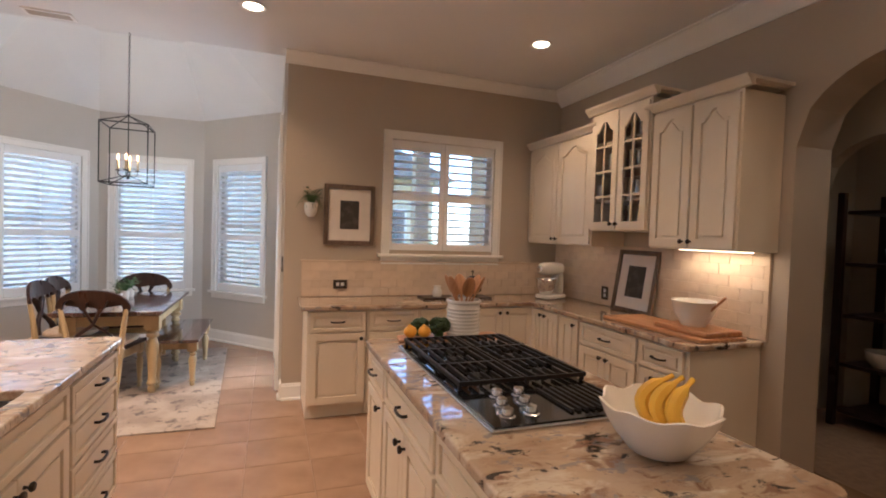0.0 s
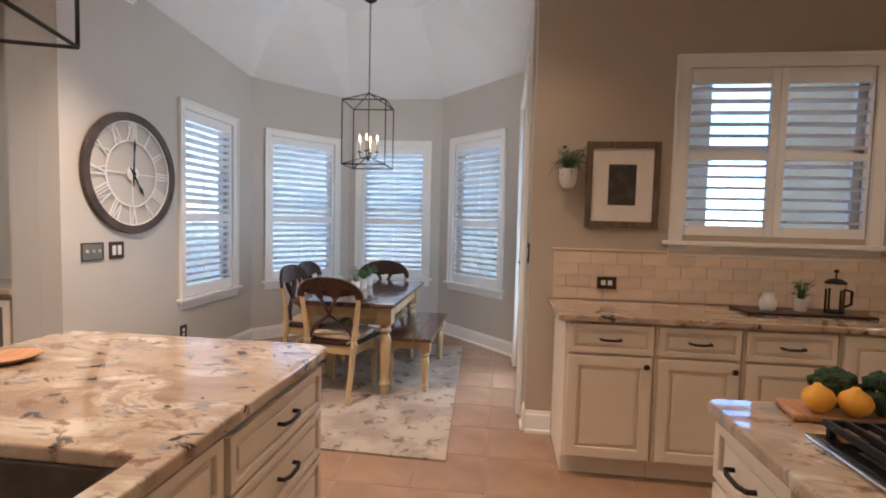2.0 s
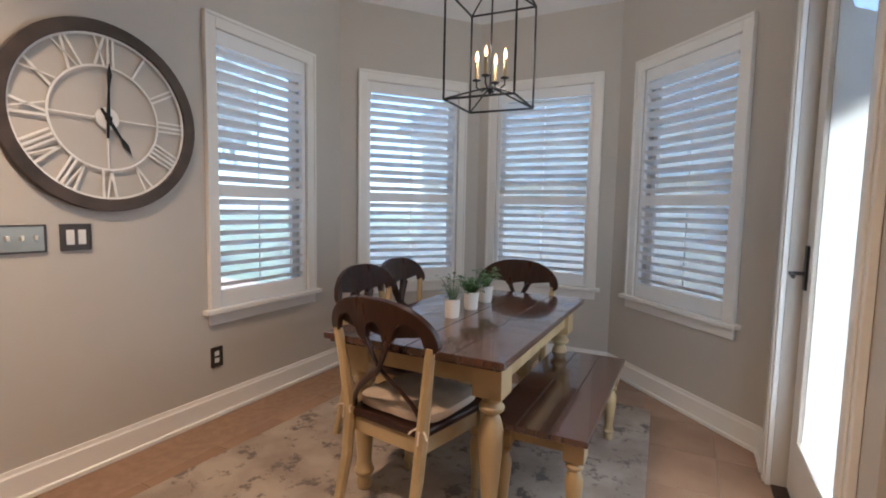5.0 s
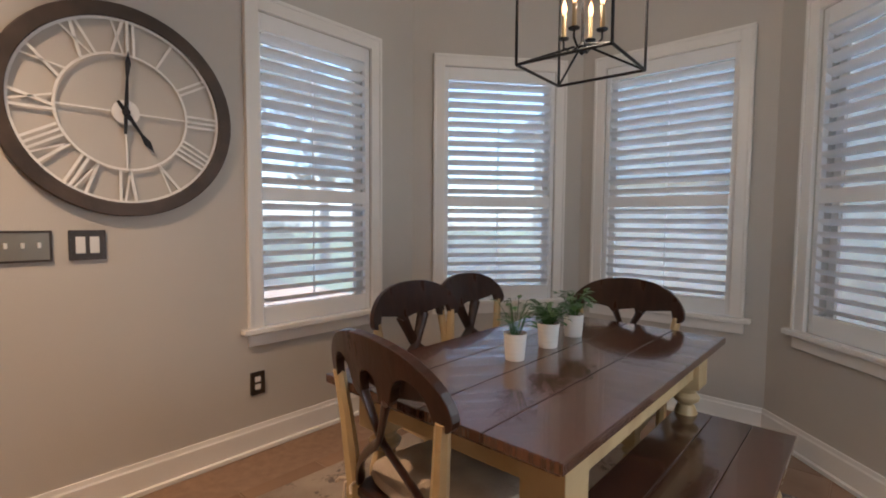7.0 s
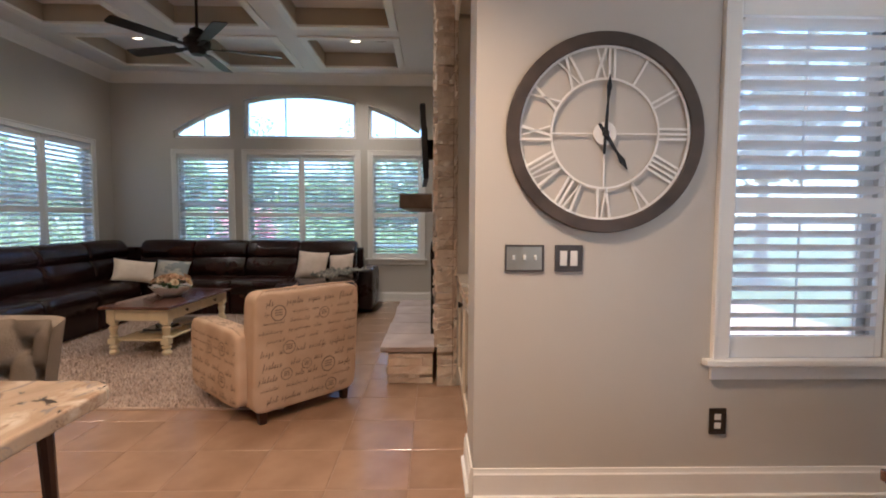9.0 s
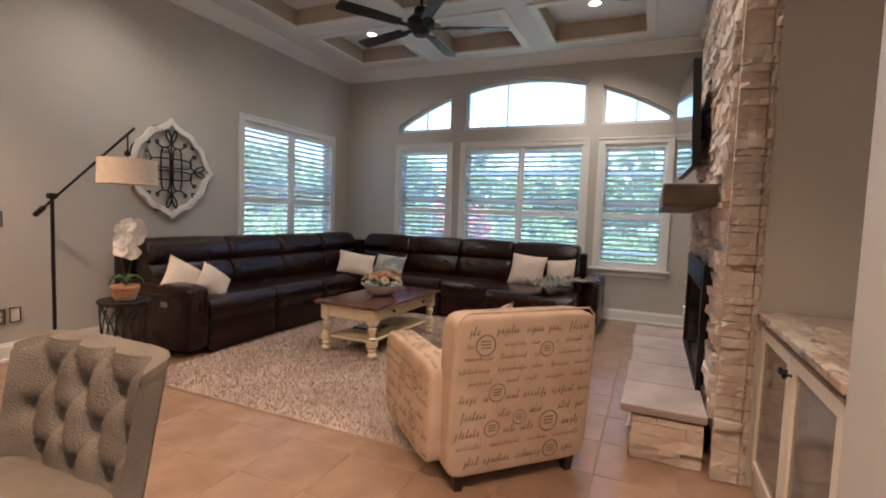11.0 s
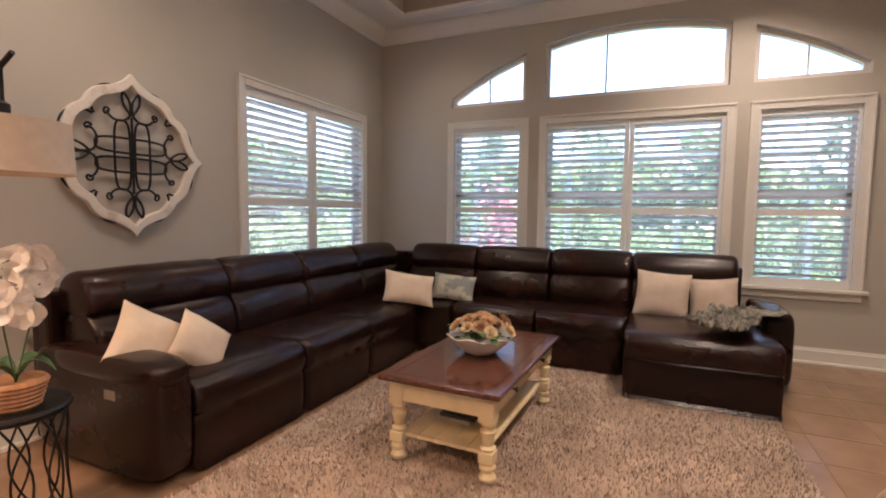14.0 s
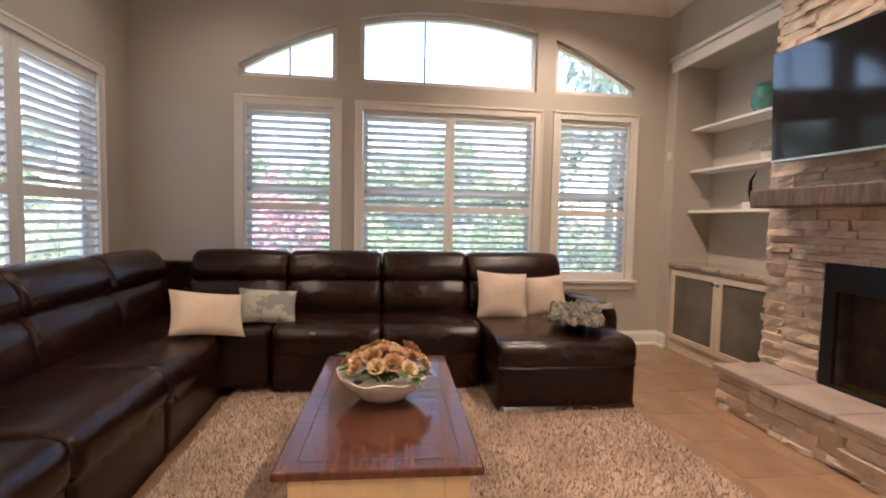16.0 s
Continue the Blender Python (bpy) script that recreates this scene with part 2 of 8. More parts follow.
SOOT = material("firebrick_soot", (0.06, 0.045, 0.03), 0.9, 0, (0.03, 0.025, 0.02), 8, 5, 0.4, 60)
LAMPSHADE = material("linen_lampshade", (0.78, 0.68, 0.55), 0.9, 0, (0.74, 0.63, 0.50), 30, 3, 0.2, 200, 0.1)
PAPER = material("mat_board", (0.70, 0.64, 0.57), 0.8, scale=5)
ART = material("dark_print", (0.035, 0.03, 0.028), 0.5, 0, (0.10, 0.09, 0.08), 12, 6, contrast=(0.5, 0.75))
PLATE = material("switch_plate_pewter", (0.30, 0.27, 0.22), 0.35, 0.7, scale=10)
PLATEDARK = material("switch_plate_bronze", (0.07, 0.055, 0.045), 0.4, 0.6, scale=10)
WHITEPLASTIC = material("white_plastic", (0.75, 0.73, 0.69), 0.35, scale=5)
GLASS = glass_material("clear_glass")
WINGLASS = hazed(glass_material("window_glass"), 0.15)
# Stronger haze here spreads the sun into a soft glow by the door.
DOORGLASS = hazed(glass_material("hazy_door_glass"), 0.45)
HAZED = hazed(glass_material("hazed_window_glass"), 0.38)
BULB = glow("candle_bulb", (1.0, 0.45, 0.14), 1.3)
CANLIGHT = glow("downlight_lens", (1.0, 0.72, 0.42), 2.0)
UNDERLIGHT = glow("under_cabinet_strip", (1.0, 0.64, 0.30), 1)
# Darker copy of the leaf colour, so the bay shutters stand out bright.
LEAF3 = leafy(material("hedge_leaf", (0.11, 0.14, 0.07), 0.6, 0, (0.07, 0.09, 0.045), 1.2, 4))
GRASS = material("grass", (0.075, 0.10, 0.03), 0.9, 0, (0.045, 0.065, 0.02), 2, 6, 0.5, 60)
STUCCO = material("yellow_stucco", (0.62, 0.50, 0.29), 0.8, 0, (0.56, 0.44, 0.25), 3, 4, 0.2, 80)
ROOF = material("roof_shingle", (0.14, 0.12, 0.11), 0.9, scale=8, bump=0.4)
BARK = material("bark", (0.12, 0.085, 0.06), 0.9, 0, (0.06, 0.045, 0.03), 12, 6, 0.8, 30, stretch=(1, 1, 0.2))
SCREEN = material("screen_enclosure_metal", (0.22, 0.26, 0.28), 0.5, 0.2)
DARKPANE = material("dark_pane", (0.03, 0.035, 0.045), 0.1)


# ---- mesh helpers
def put(bm, verts, m):
    if m is not None:
        bmesh.ops.transform(bm, matrix=m, verts=verts)
    return verts


def box(bm, x0, x1, y0, y1, z0, z1, m=None):
    v = [bm.verts.new(p) for p in ((x0, y0, z0), (x1, y0, z0), (x1, y1, z0), (x0, y1, z0), (x0, y0, z1), (x1, y0, z1), (x1, y1, z1), (x0, y1, z1))]
    for f in ((3, 2, 1, 0), (4, 5, 6, 7), (0, 1, 5, 4), (1, 2, 6, 5), (2, 3, 7, 6), (3, 0, 4, 7)):
        bm.faces.new([v[i] for i in f])
    return put(bm, v, m)


def lathe(bm, profile, seg=24, m=None, wave=None):
    """Turns a profile of (radius, height) round z."""
    rings = []
    for r, z in profile:
        ring = []
        for k in range(seg):
            a = 2 * math.pi * k / seg
            rr, zz = (r, z) if wave is None else wave(r, z, a)
            ring.append(bm.verts.new((rr * math.cos(a), rr * math.sin(a), zz)))
        rings.append(ring)
    for a, b in zip(rings, rings[1:]):
        for k in range(seg):
            bm.faces.new((a[k], a[(k + 1) % seg], b[(k + 1) % seg], b[k]))
    if profile[0][0] > 1e-4:
        bm.faces.new(rings[0][::-1])
    if profile[-1][0] > 1e-4:
        bm.faces.new(rings[-1])
    v = [x for ring in rings for x in ring]
    return put(bm, v, m)


def tube(bm, pts, r, seg=8, closed=False, m=None, flat=1.0):
    """A round bar along points; r is one radius or one for each point."""
    pts = [Vector(p) for p in pts]
    n = len(pts)
    rings = []
    up = None
    for i, p in enumerate(pts):
        d = (pts[(i + 1) % n] - pts[i - 1]) if closed else (pts[min(i + 1, n - 1)] - pts[max(i - 1, 0)])
        d.normalize()
        if up is None:
            up = d.orthogonal().normalized()
        up = (up - d * up.dot(d))
        up = up.normalized() if up.length > 1e-5 else d.orthogonal().normalized()
        side = d.cross(up)
        rr = r[i] if isinstance(r, (list, tuple)) else r
        rings.append([bm.verts.new(p + rr * (math.cos(2 * math.pi * k / seg) * up + flat * math.sin(2 * math.pi * k / seg) * side)) for k in range(seg)])
    for i in range(n if closed else n - 1):
        a, b = rings[i], rings[(i + 1) % n]
        for k in range(seg):
            bm.faces.new((a[k], a[(k + 1) % seg], b[(k + 1) % seg], b[k]))
    if not closed:
        bm.faces.new(rings[0][::-1])
        bm.faces.new(rings[-1])
    return put(bm, [v for ring in rings for v in ring], m)


def slab(bm, outline, z0, z1, m=None):
    """A flat outline (x, y), anticlockwise, made solid between z0 and z1."""
    lo = [bm.verts.new((x, y, z0)) for x, y in outline]
    hi = [bm.verts.new((x, y, z1)) for x, y in outline]
    bm.faces.new(lo[::-1])
    bm.faces.new(hi)
    n = len(lo)
    for k in range(n):
        bm.faces.new((lo[k], lo[(k + 1) % n], hi[(k + 1) % n], hi[k]))
    return put(bm, lo + hi, m)


def band(bm, outer, inner, z0, z1, m=None):
    """A closed ring between two outlines of equal length."""
    n = len(outer)
    v = [[bm.verts.new((x, y, z)) for x, y in o] for o in (outer, inner) for z in (z0, z1)]
    ol, oh, il, ih = v
    for k in range(n):
        j = (k + 1) % n
        bm.faces.new((ol[k], ol[j], oh[j], oh[k]))
        bm.faces.new((il[j], il[k], ih[k], ih[j]))
        bm.faces.new((oh[k], oh[j], ih[j], ih[k]))
        bm.faces.new((ol[j], ol[k], il[k], il[j]))
    return put(bm, ol + oh + il + ih, m)


def puff(bm, x0, x1, y0, y1, z0, z1, p=4.0, nu=20, nv=14, m=None, dent=0.0):
    """A stuffed block: a superellipsoid that fills the box."""
    cx, cy, cz = (x0 + x1) / 2, (y0 + y1) / 2, (z0 + z1) / 2
    ax, ay, az = (x1 - x0) / 2, (y1 - y0) / 2, (z1 - z0) / 2
    e = 2.0 / p

    def pw(c):
        return math.copysign(abs(c) ** e, c)

    rows = []
    for j in range(1, nv):
        la = -math.pi / 2 + math.pi * j / nv
        row = []
        for i in range(nu):
            lo = 2 * math.pi * (i + 0.5) / nu
            q = Vector((cx + ax * pw(math.cos(la)) * pw(math.cos(lo)), cy + ay * pw(math.cos(la)) * pw(math.sin(lo)), cz + az * pw(math.sin(la))))
            if dent:
                q += dent * noise.noise_vector(q * 5.0)
            row.append(bm.verts.new(q))
        rows.append(row)
    bot, top = bm.verts.new((cx, cy, z0)), bm.verts.new((cx, cy, z1))
    for a, b in zip(rows, rows[1:]):
        for i in range(nu):
            bm.faces.new((a[i], a[(i + 1) % nu], b[(i + 1) % nu], b[i]))
    for i in range(nu):
        bm.faces.new((bot, rows[0][(i + 1) % nu], rows[0][i]))
        bm.faces.new((top, rows[-1][i], rows[-1][(i + 1) % nu]))
    return put(bm, [v for r in rows for v in r] + [bot, top], m)


def part(name, bm, mat, parent=None, label="", bevel=0.0, smooth=False, seg=2, m=None):
    """Links a bmesh as one mesh object, under a thing or a part."""
    bmesh.ops.recalc_face_normals(bm, faces=bm.faces)
    me = bpy.data.meshes.new(name)
    bm.to_mesh(me)
    bm.free()
    me.materials.append(mat)
    ob = new(name, me)
    ob.parent = parent
    if m is not None:
        ob.matrix_basis = m
    if smooth:
        me.shade_smooth()
        me.set_sharp_from_angle(angle=radians(40))
    if bevel:
        md = ob.modifiers.new("bevel", "BEVEL")
        md.width, md.segments, md.limit_method = bevel, seg, "ANGLE"
    if label:
        ob["label"] = label
    return ob


def block(name, dims, mat, parent=None, label="", bevel=0.004, m=None):
    bm = bmesh.new()
    box(bm, *dims)
    return part(name, bm, mat, parent, label, bevel, m=m)


def thing(name, m, label, category, group="", kind=""):
    ob = new(name)
    ob.empty_display_size = 0.1
    ob.matrix_basis = m
    return tagged(ob, label, category, group, kind)


def structure(name, bm, mat, label, bevel=0.0, category=""):
    return tagged(part(name, bm, mat, None, label, bevel), label, category, "", "structure")


def basis(p, q, z=0.0):
    """Frame of a wall from p to q: x along the wall, y out of the room, z up; the room lies on its right hand when y points left."""
    d = Vector((q[0] - p[0], q[1] - p[1], 0)).normalized()
    out = Vector((0, 0, 1)).cross(d)
    m = Matrix.Identity(4)
    for r in range(3):
        m[r][0], m[r][1], m[r][2] = d[r], out[r], (0, 0, 1)[r]
    m[0][3], m[1][3], m[2][3] = p[0], p[1], z
    return m


def wall_solid(bm, length, z0, z1, thick, holes, m, fine=0.06):
    """A wall with openings right through; a hole is (u0, u1, bottom, top), top a number or a curve of u."""
    cuts = {0.0, length}
    for u0, u1, b, t in holes:
        cuts |= {u0, u1}
        if callable(t):
            k = max(2, round((u1 - u0) / fine))
            cuts |= {u0 + (u1 - u0) * i / k for i in range(k + 1)}
    cuts = sorted(cuts)
    for a, b in zip(cuts, cuts[1:]):
        if b - a < 1e-5:
            continue
        mid = (a + b) / 2
        here = sorted([h for h in holes if h[0] < mid < h[1]], key=lambda h: h[2])
        lo = (z0, z0)
        spans = []
        for h in here:
            spans.append((lo, (h[2], h[2])))
            lo = (h[3](a), h[3](b)) if callable(h[3]) else (h[3], h[3])
        spans.append((lo, (z1, z1)))
        for (l0, l1), (h0, h1) in spans:
            if h0 - l0 < 1e-5 and h1 - l1 < 1e-5:
                continue
            v = [bm.verts.new(p) for p in ((a, 0, l0), (b, 0, l1), (b, thick, l1), (a, thick, l0), (a, 0, h0), (b, 0, h1), (b, thick, h1), (a, thick, h0))]
            for f in ((3, 2, 1, 0), (4, 5, 6, 7), (0, 1, 5, 4), (1, 2, 6, 5), (2, 3, 7, 6), (3, 0, 4, 7)):
                bm.faces.new([v[i] for i in f])
            put(bm, v, m)


def baseboard(p, q, h=0.14, name="baseboard"):
    m = basis(p, q)
    n = (Vector(q) - Vector(p)).length
    bm = bmesh.new()
    prof = [(0, 0), (0, h), (-0.008, h), (-0.011, h - 0.018), (-0.016, h - 0.026), (-0.017, 0.022), (-0.03, 0.018), (-0.031, 0)]
    a = [bm.verts.new(m @ Vector((0, y - 0.001, z))) for y, z in prof]
    b = [bm.verts.new(m @ Vector((n, y - 0.001, z))) for y, z in prof]
    k = len(prof)
    for i in range(k):
        bm.faces.new((a[i], b[i], b[(i + 1) % k], a[(i + 1) % k]))
    bm.faces.new(a)
    bm.faces.new(b[::-1])
    return structure(name, bm, TRIM, "white moulded baseboard along the wall")


def crown(p, q, z, size=0.12):
    m = basis(p, q)
    n = (Vector(q) - Vector(p)).length
    bm = bmesh.new()
    s = size
    prof = [(0, z), (0, z - s), (-0.012, z - s), (-0.018, z - s * 0.86), (-0.03, z - s * 0.78), (-s * 0.62, z - s * 0.34), (-s * 0.78, z - s * 0.2), (-s * 0.82, z - 0.014), (-s * 0.95, z - 0.012), (-s * 0.95, z)]
    a = [bm.verts.new(m @ Vector((0, y - 0.001, w - 0.001))) for y, w in prof]
    b = [bm.verts.new(m @ Vector((n, y - 0.001, w - 0.001))) for y, w in prof]
    k = len(prof)
    for i in range(k):
        bm.faces.new((a[i], b[i], b[(i + 1) % k], a[(i + 1) % k]))
    bm.faces.new(a)
    bm.faces.new(b[::-1])
    return structure("crown_trim", bm, TRIM, "white crown moulding under the ceiling")


LOUVER = {}


def louver_mesh(w, slope):
    key = (round(w, 3), slope)
    if key not in LOUVER:
        bm = bmesh.new()
        prof = [(-0.032, 0.0), (-0.018, 0.0045), (0.0, 0.0058), (0.018, 0.0045), (0.032, 0.0), (0.018, -0.0045), (0.0, -0.0058), (-0.018, -0.0045)]
        tilt = Matrix.Rotation(radians(-slope), 3, "X")
        a = [bm.verts.new(tilt @ Vector((0, y, z))) for y, z in prof]
        b = [bm.verts.new(tilt @ Vector((w, y, z))) for y, z in prof]
        for i in range(8):
            bm.faces.new((a[i], b[i], b[(i + 1) % 8], a[(i + 1) % 8]))
        bm.faces.new(a)
        bm.faces.new(b[::-1])
        bmesh.ops.recalc_face_normals(bm, faces=bm.faces)
        me = bpy.data.meshes.new("louver")
        bm.to_mesh(me)
        bm.free()
        me.materials.append(SHUT)
        LOUVER[key] = me
    return LOUVER[key]


def shutter_window(name, m, trim, panels, z0, z1, mid, sill_z, top_z, label, depth=0.14, rods=True, slope=27, glazing=None):
    """A cased window with plantation shutters in it. m: wall frame; trim: (u0, u1) of the casing; panels: louvred fields."""
    th = thing(name, m, label, "window", "", "structure")
    u0, u1 = trim
    cw = 0.075
    bm = bmesh.new()
    for a, b in ((u0, u0 + cw), (u1 - cw, u1)):
        box(bm, a, b, -0.02, 0.0, sill_z, top_z)
        box(bm, a + (0 if a == u0 else cw - 0.018), b - (cw - 0.018 if a == u0 else 0), -0.03, -0.02, sill_z, top_z)
    box(bm, u0 + cw, u1 - cw, -0.02, 0.0, top_z - cw, top_z)
    box(bm, u0, u1, -0.03, -0.02, top_z - 0.018, top_z + 0.002)
    part("casing", bm, TRIM, th, "", 0.003)
    block("sill", (u0 - 0.035, u1 + 0.035, -0.05, 0.0, sill_z - 0.028, sill_z), TRIM, th, "", 0.004)
    block("apron", (u0, u1, -0.018, 0.0, sill_z - 0.095, sill_z - 0.028), TRIM, th, "", 0.004)
    # outer sash
    bm = bmesh.new()
    a, b = u0 + cw, u1 - cw
    for x0, x1, c0, c1 in ((a, b, sill_z, sill_z + 0.05), (a, b, top_z - cw - 0.05, top_z - cw), (a, b, (sill_z + top_z) / 2 - 0.02, (sill_z + top_z) / 2 + 0.02), (a, a + 0.045, sill_z + 0.05, top_z - cw - 0.05), (b - 0.045, b, sill_z + 0.05, top_z - cw - 0.05)):
        box(bm, x0, x1, depth - 0.045, depth - 0.01, c0, c1)
    part("sash", bm, TRIM, th)
    block("pane", (a + 0.045, b - 0.045, depth - 0.03, depth - 0.026, sill_z + 0.05, top_z - cw - 0.05), glazing or WINGLASS, th, "", 0).visible_shadow = False
    edges = [u0 + cw] + [(p[1] + q[0]) / 2 for p, q in zip(panels, panels[1:])] + [u1 - cw]
    for (p0, p1), e0, e1 in zip(panels, edges, edges[1:]):
        bm = bmesh.new()
        y0, y1 = 0.004, 0.034
        box(bm, e0 + 0.002, p0, y0, y1, sill_z, top_z - cw)
        box(bm, p1, e1 - 0.002, y0, y1, sill_z, top_z - cw)
        for c0, c1 in ((sill_z, z0), (z1, top_z - cw), mid):
            box(bm, p0, p1, y0, y1, c0, c1)
        sh = part("shutter", bm, SHUT, th, "white plantation shutter with open louvers", 0.003)
        for lo, hi in ((z0, mid[0]), (mid[1], z1)):
            k = max(2, round((hi - lo) / 0.064))
            step = (hi - lo) / k
            for i in range(k):
                ob = new("louver", louver_mesh(p1 - p0 - 0.004, slope))
                ob.parent = sh
                ob.matrix_basis = Matrix.Translation((p0 + 0.002, 0.02, lo + step * (i + 0.5)))
            if rods:
                c = (p0 + p1) / 2
                block("tilt_rod", (c - 0.004, c + 0.004, 0.053, 0.06, lo + 0.02, hi - 0.02), SHUT, sh, "", 0)
    return th


# ---- structure
A, B, C, D = (-2.45, 7.05), (-1.69, 7.99), (-0.54, 7.99), (0.38, 7.02)
KC, LC, VC = 2.93, 3.41, 2.81
CLOCK_END = (-2.45, 4.83)
TH = 0.15
FAR = -7.69

bm = bmesh.new()
box(bm, -9, 7, -2, 9.5, -0.3, -0.003)
structure("floor", bm, GROUT, "brown grout bed under the floor tiles")

m1 = basis(CLOCK_END, A)
bm = bmesh.new()
wall_solid(bm, A[1] - 4.83, 0, VC + 0.6, TH, [(5.965 - 4.83, 6.685 - 4.83, 0.62, 2.235)], m1)
structure("wall_west", bm, WALL, "greige painted wall of the breakfast room with a clock")
m2, m3, m4 = basis(A, B), basis(B, C), basis(C, D)
L2, L3, L4 = [(Vector(q) - Vector(p)).length for p, q in ((A, B), (B, C), (C, D))]
W2, W3, W4 = (0.14, 1.08), (0.095, 1.035), (0.20, 1.135)
for n, m, ln_, w in (("wall_bay_northwest", m2, L2, W2), ("wall_bay_north", m3, L3, W3), ("wall_bay_northeast", m4, L4, W4)):
    bm = bmesh.new()
    wall_solid(bm, ln_, 0, VC + 0.02, TH, [(w[0] + 0.075, w[1] - 0.075, 0.62, 2.235)], m)
    structure(n, bm, WALL, "greige painted bay wall with a shuttered window")
# east door wall of the breakfast room and the kitchen walls
m5 = basis(D, (0.38, 5.452))
bm = bmesh.new()
wall_solid(bm, D[1] - 5.452, 0, VC + 0.6, TH, [(0.33, 1.36, 0.0, 2.38)], m5)
structure("wall_east_door", bm, WALL, "greige painted wall with the garden door")
m6 = basis((0.40, 5.31), (3.07, 5.31))
bm = bmesh.new()
wall_solid(bm, 2.67 + TH, 0, KC, 0.14, [(1.30 - 0.40, 2.33 - 0.40, 1.30, 2.30)], m6)
structure("wall_kitchen_north", bm, KITCHENWALL, "tan kitchen wall behind the counter with a window")
m7 = basis((3.07, 5.31), (3.07, -0.18))


def arch_top(u):
    c, half = 5.31 - 2.40, 0.55
    return 2.02 + 0.42 * math.sqrt(max(0.0, 1 - ((u - c) / half) ** 2))


bm = bmesh.new()
wall_solid(bm, 5.49, 0, KC, 0.3, [(5.31 - 2.95, 5.31 - 1.85, 0.0, arch_top)], m7)
structure("wall_kitchen_east", bm, KITCHENWALL, "tan kitchen wall with an arched opening to the pantry hall")


def arch_top2(u):
    return 1.86 + 0.39 * math.sqrt(max(0.0, 1 - ((u - 0.76) / 0.42) ** 2))


# pantry hall behind the arch
bm = bmesh.new()
wall_solid(bm, 3.2, 0, KC, 0.12, [(0.34, 1.18, 0.0, arch_top2)], basis((4.25, 3.9), (4.25, 0.7)))
structure("wall_pantry_arch", bm, KITCHENWALL, "tan wall of the pantry hall with a second arch")
bm = bmesh.new()
box(bm, 3.37, 6.0, 3.9, 4.02, 0, KC)
box(bm, 3.37, 6.0, 0.58, 0.7, 0, KC)
box(bm, 5.3, 5.42, 0.7, 3.9, 0, KC)
structure("wall_pantry", bm, KITCHENWALL, "tan walls that close the pantry hall")
bm = bmesh.new()
wall_solid(bm, 13.19, 0, LC + 0.3, TH, [(5.5 + 5.55, 5.5 + 7.245, 0.62, 2.295)], basis((5.5, -0.18), (FAR, -0.18)))
structure("wall_south", bm, WALL, "long greige wall behind the sofa")
# far wall of the family room with arched lights
m8 = basis((FAR, -0.18), (FAR, 4.85))


def arc(y):
    return 3.14 - (3.40 - math.sqrt(3.40**2 - (y - 2.62) ** 2))


def arc_u(u):
    return arc(u - 0.18)


bm = bmesh.new()
holes = []
for y0, y1 in ((0.78, 1.57), (1.83, 3.47), (3.72, 4.46)):
    holes.append((y0 + 0.18, y1 + 0.18, 0.66, 2.24))
for y0, y1 in ((0.735, 1.595), (1.795, 3.48), (3.662, 4.49)):
    holes.append((y0 + 0.18, y1 + 0.18, 2.47, arc_u))
wall_solid(bm, 5.03, 0, LC + 0.3, 0.16, holes, m8)
structure("wall_far", bm, WALL, "greige family room wall with tall shuttered windows and arched lights")

# family room fireplace wall: piers, niche backs
bm = bmesh.new()
box(bm, -2.80, -2.45 - TH - 0.001, 4.83, 5.35, 0, LC + 0.3)
box(bm, -3.92, -2.80, 4.831, 5.35, 2.75, LC + 0.3)
box(bm, -3.92, -2.80, 5.25, 5.35, 0, 2.75)
box(bm, -6.17, -3.92, 4.83, 5.35, 0, LC + 0.3)
box(bm, -7.53, -6.17, 4.831, 5.35, 2.75, LC + 0.3)
box(bm, -7.53, -6.17, 5.25, 5.35, 0, 2.75)
box(bm, -7.85, -7.53, 4.83, 5.35, 0, LC + 0.3)
structure("wall_fireplace", bm, WALL, "greige fireplace wall with two recessed niches")

# ceilings
bm = bmesh.new()
box(bm, -2.45, 6.1, -0.4, 5.42, KC, KC + 0.1)
structure("ceiling_kitchen", bm, CEIL, "white painted kitchen ceiling")
bm = bmesh.new()
box(bm, -2.62, -2.451, -0.2, 4.84, KC, LC + 0.3)
structure("wall_header", bm, WALL, "greige header between kitchen and family room")
# vaulted breakfast ceiling
bm = bmesh.new()
rim = [(-2.46, 5.42, 2.93), (0.40, 5.42, 2.93), (0.40, 7.02, VC), (-0.53, 8.0, VC), (-1.70, 8.0, VC), (-2.46, 7.06, VC)]
inner = [(-1.62, 5.75, 3.42), (-0.42, 5.75, 3.42), (-0.30, 6.45, 3.42), (-0.65, 6.95, 3.42), (-1.40, 6.95, 3.42), (-1.72, 6.45, 3.42)]
lo, hi = [bm.verts.new(p) for p in rim], [bm.verts.new(p) for p in inner]
for k in range(6):
    bm.faces.new((lo[k], lo[(k + 1) % 6], hi[(k + 1) % 6], hi[k]))
bm.faces.new(hi)
ob = structure("ceiling_vault", bm, CEIL, "white vaulted ceiling of the breakfast bay")
md = ob.modifiers.new("thick", "SOLIDIFY")
md.thickness, md.offset = 0.06, 1
# coffered family room ceiling
COF_X = [(-7.28, -6.2), (-5.86, -4.78), (-4.44, -3.36)]
COF_Y = [(0.33, 1.33), (1.76, 2.74), (3.1, 4.18)]
bm = bmesh.new()
xs = sorted({-7.85, -2.6, *(v for p in COF_X for v in p)})
ys = sorted({-0.3, 4.86, *(v for p in COF_Y for v in p)})
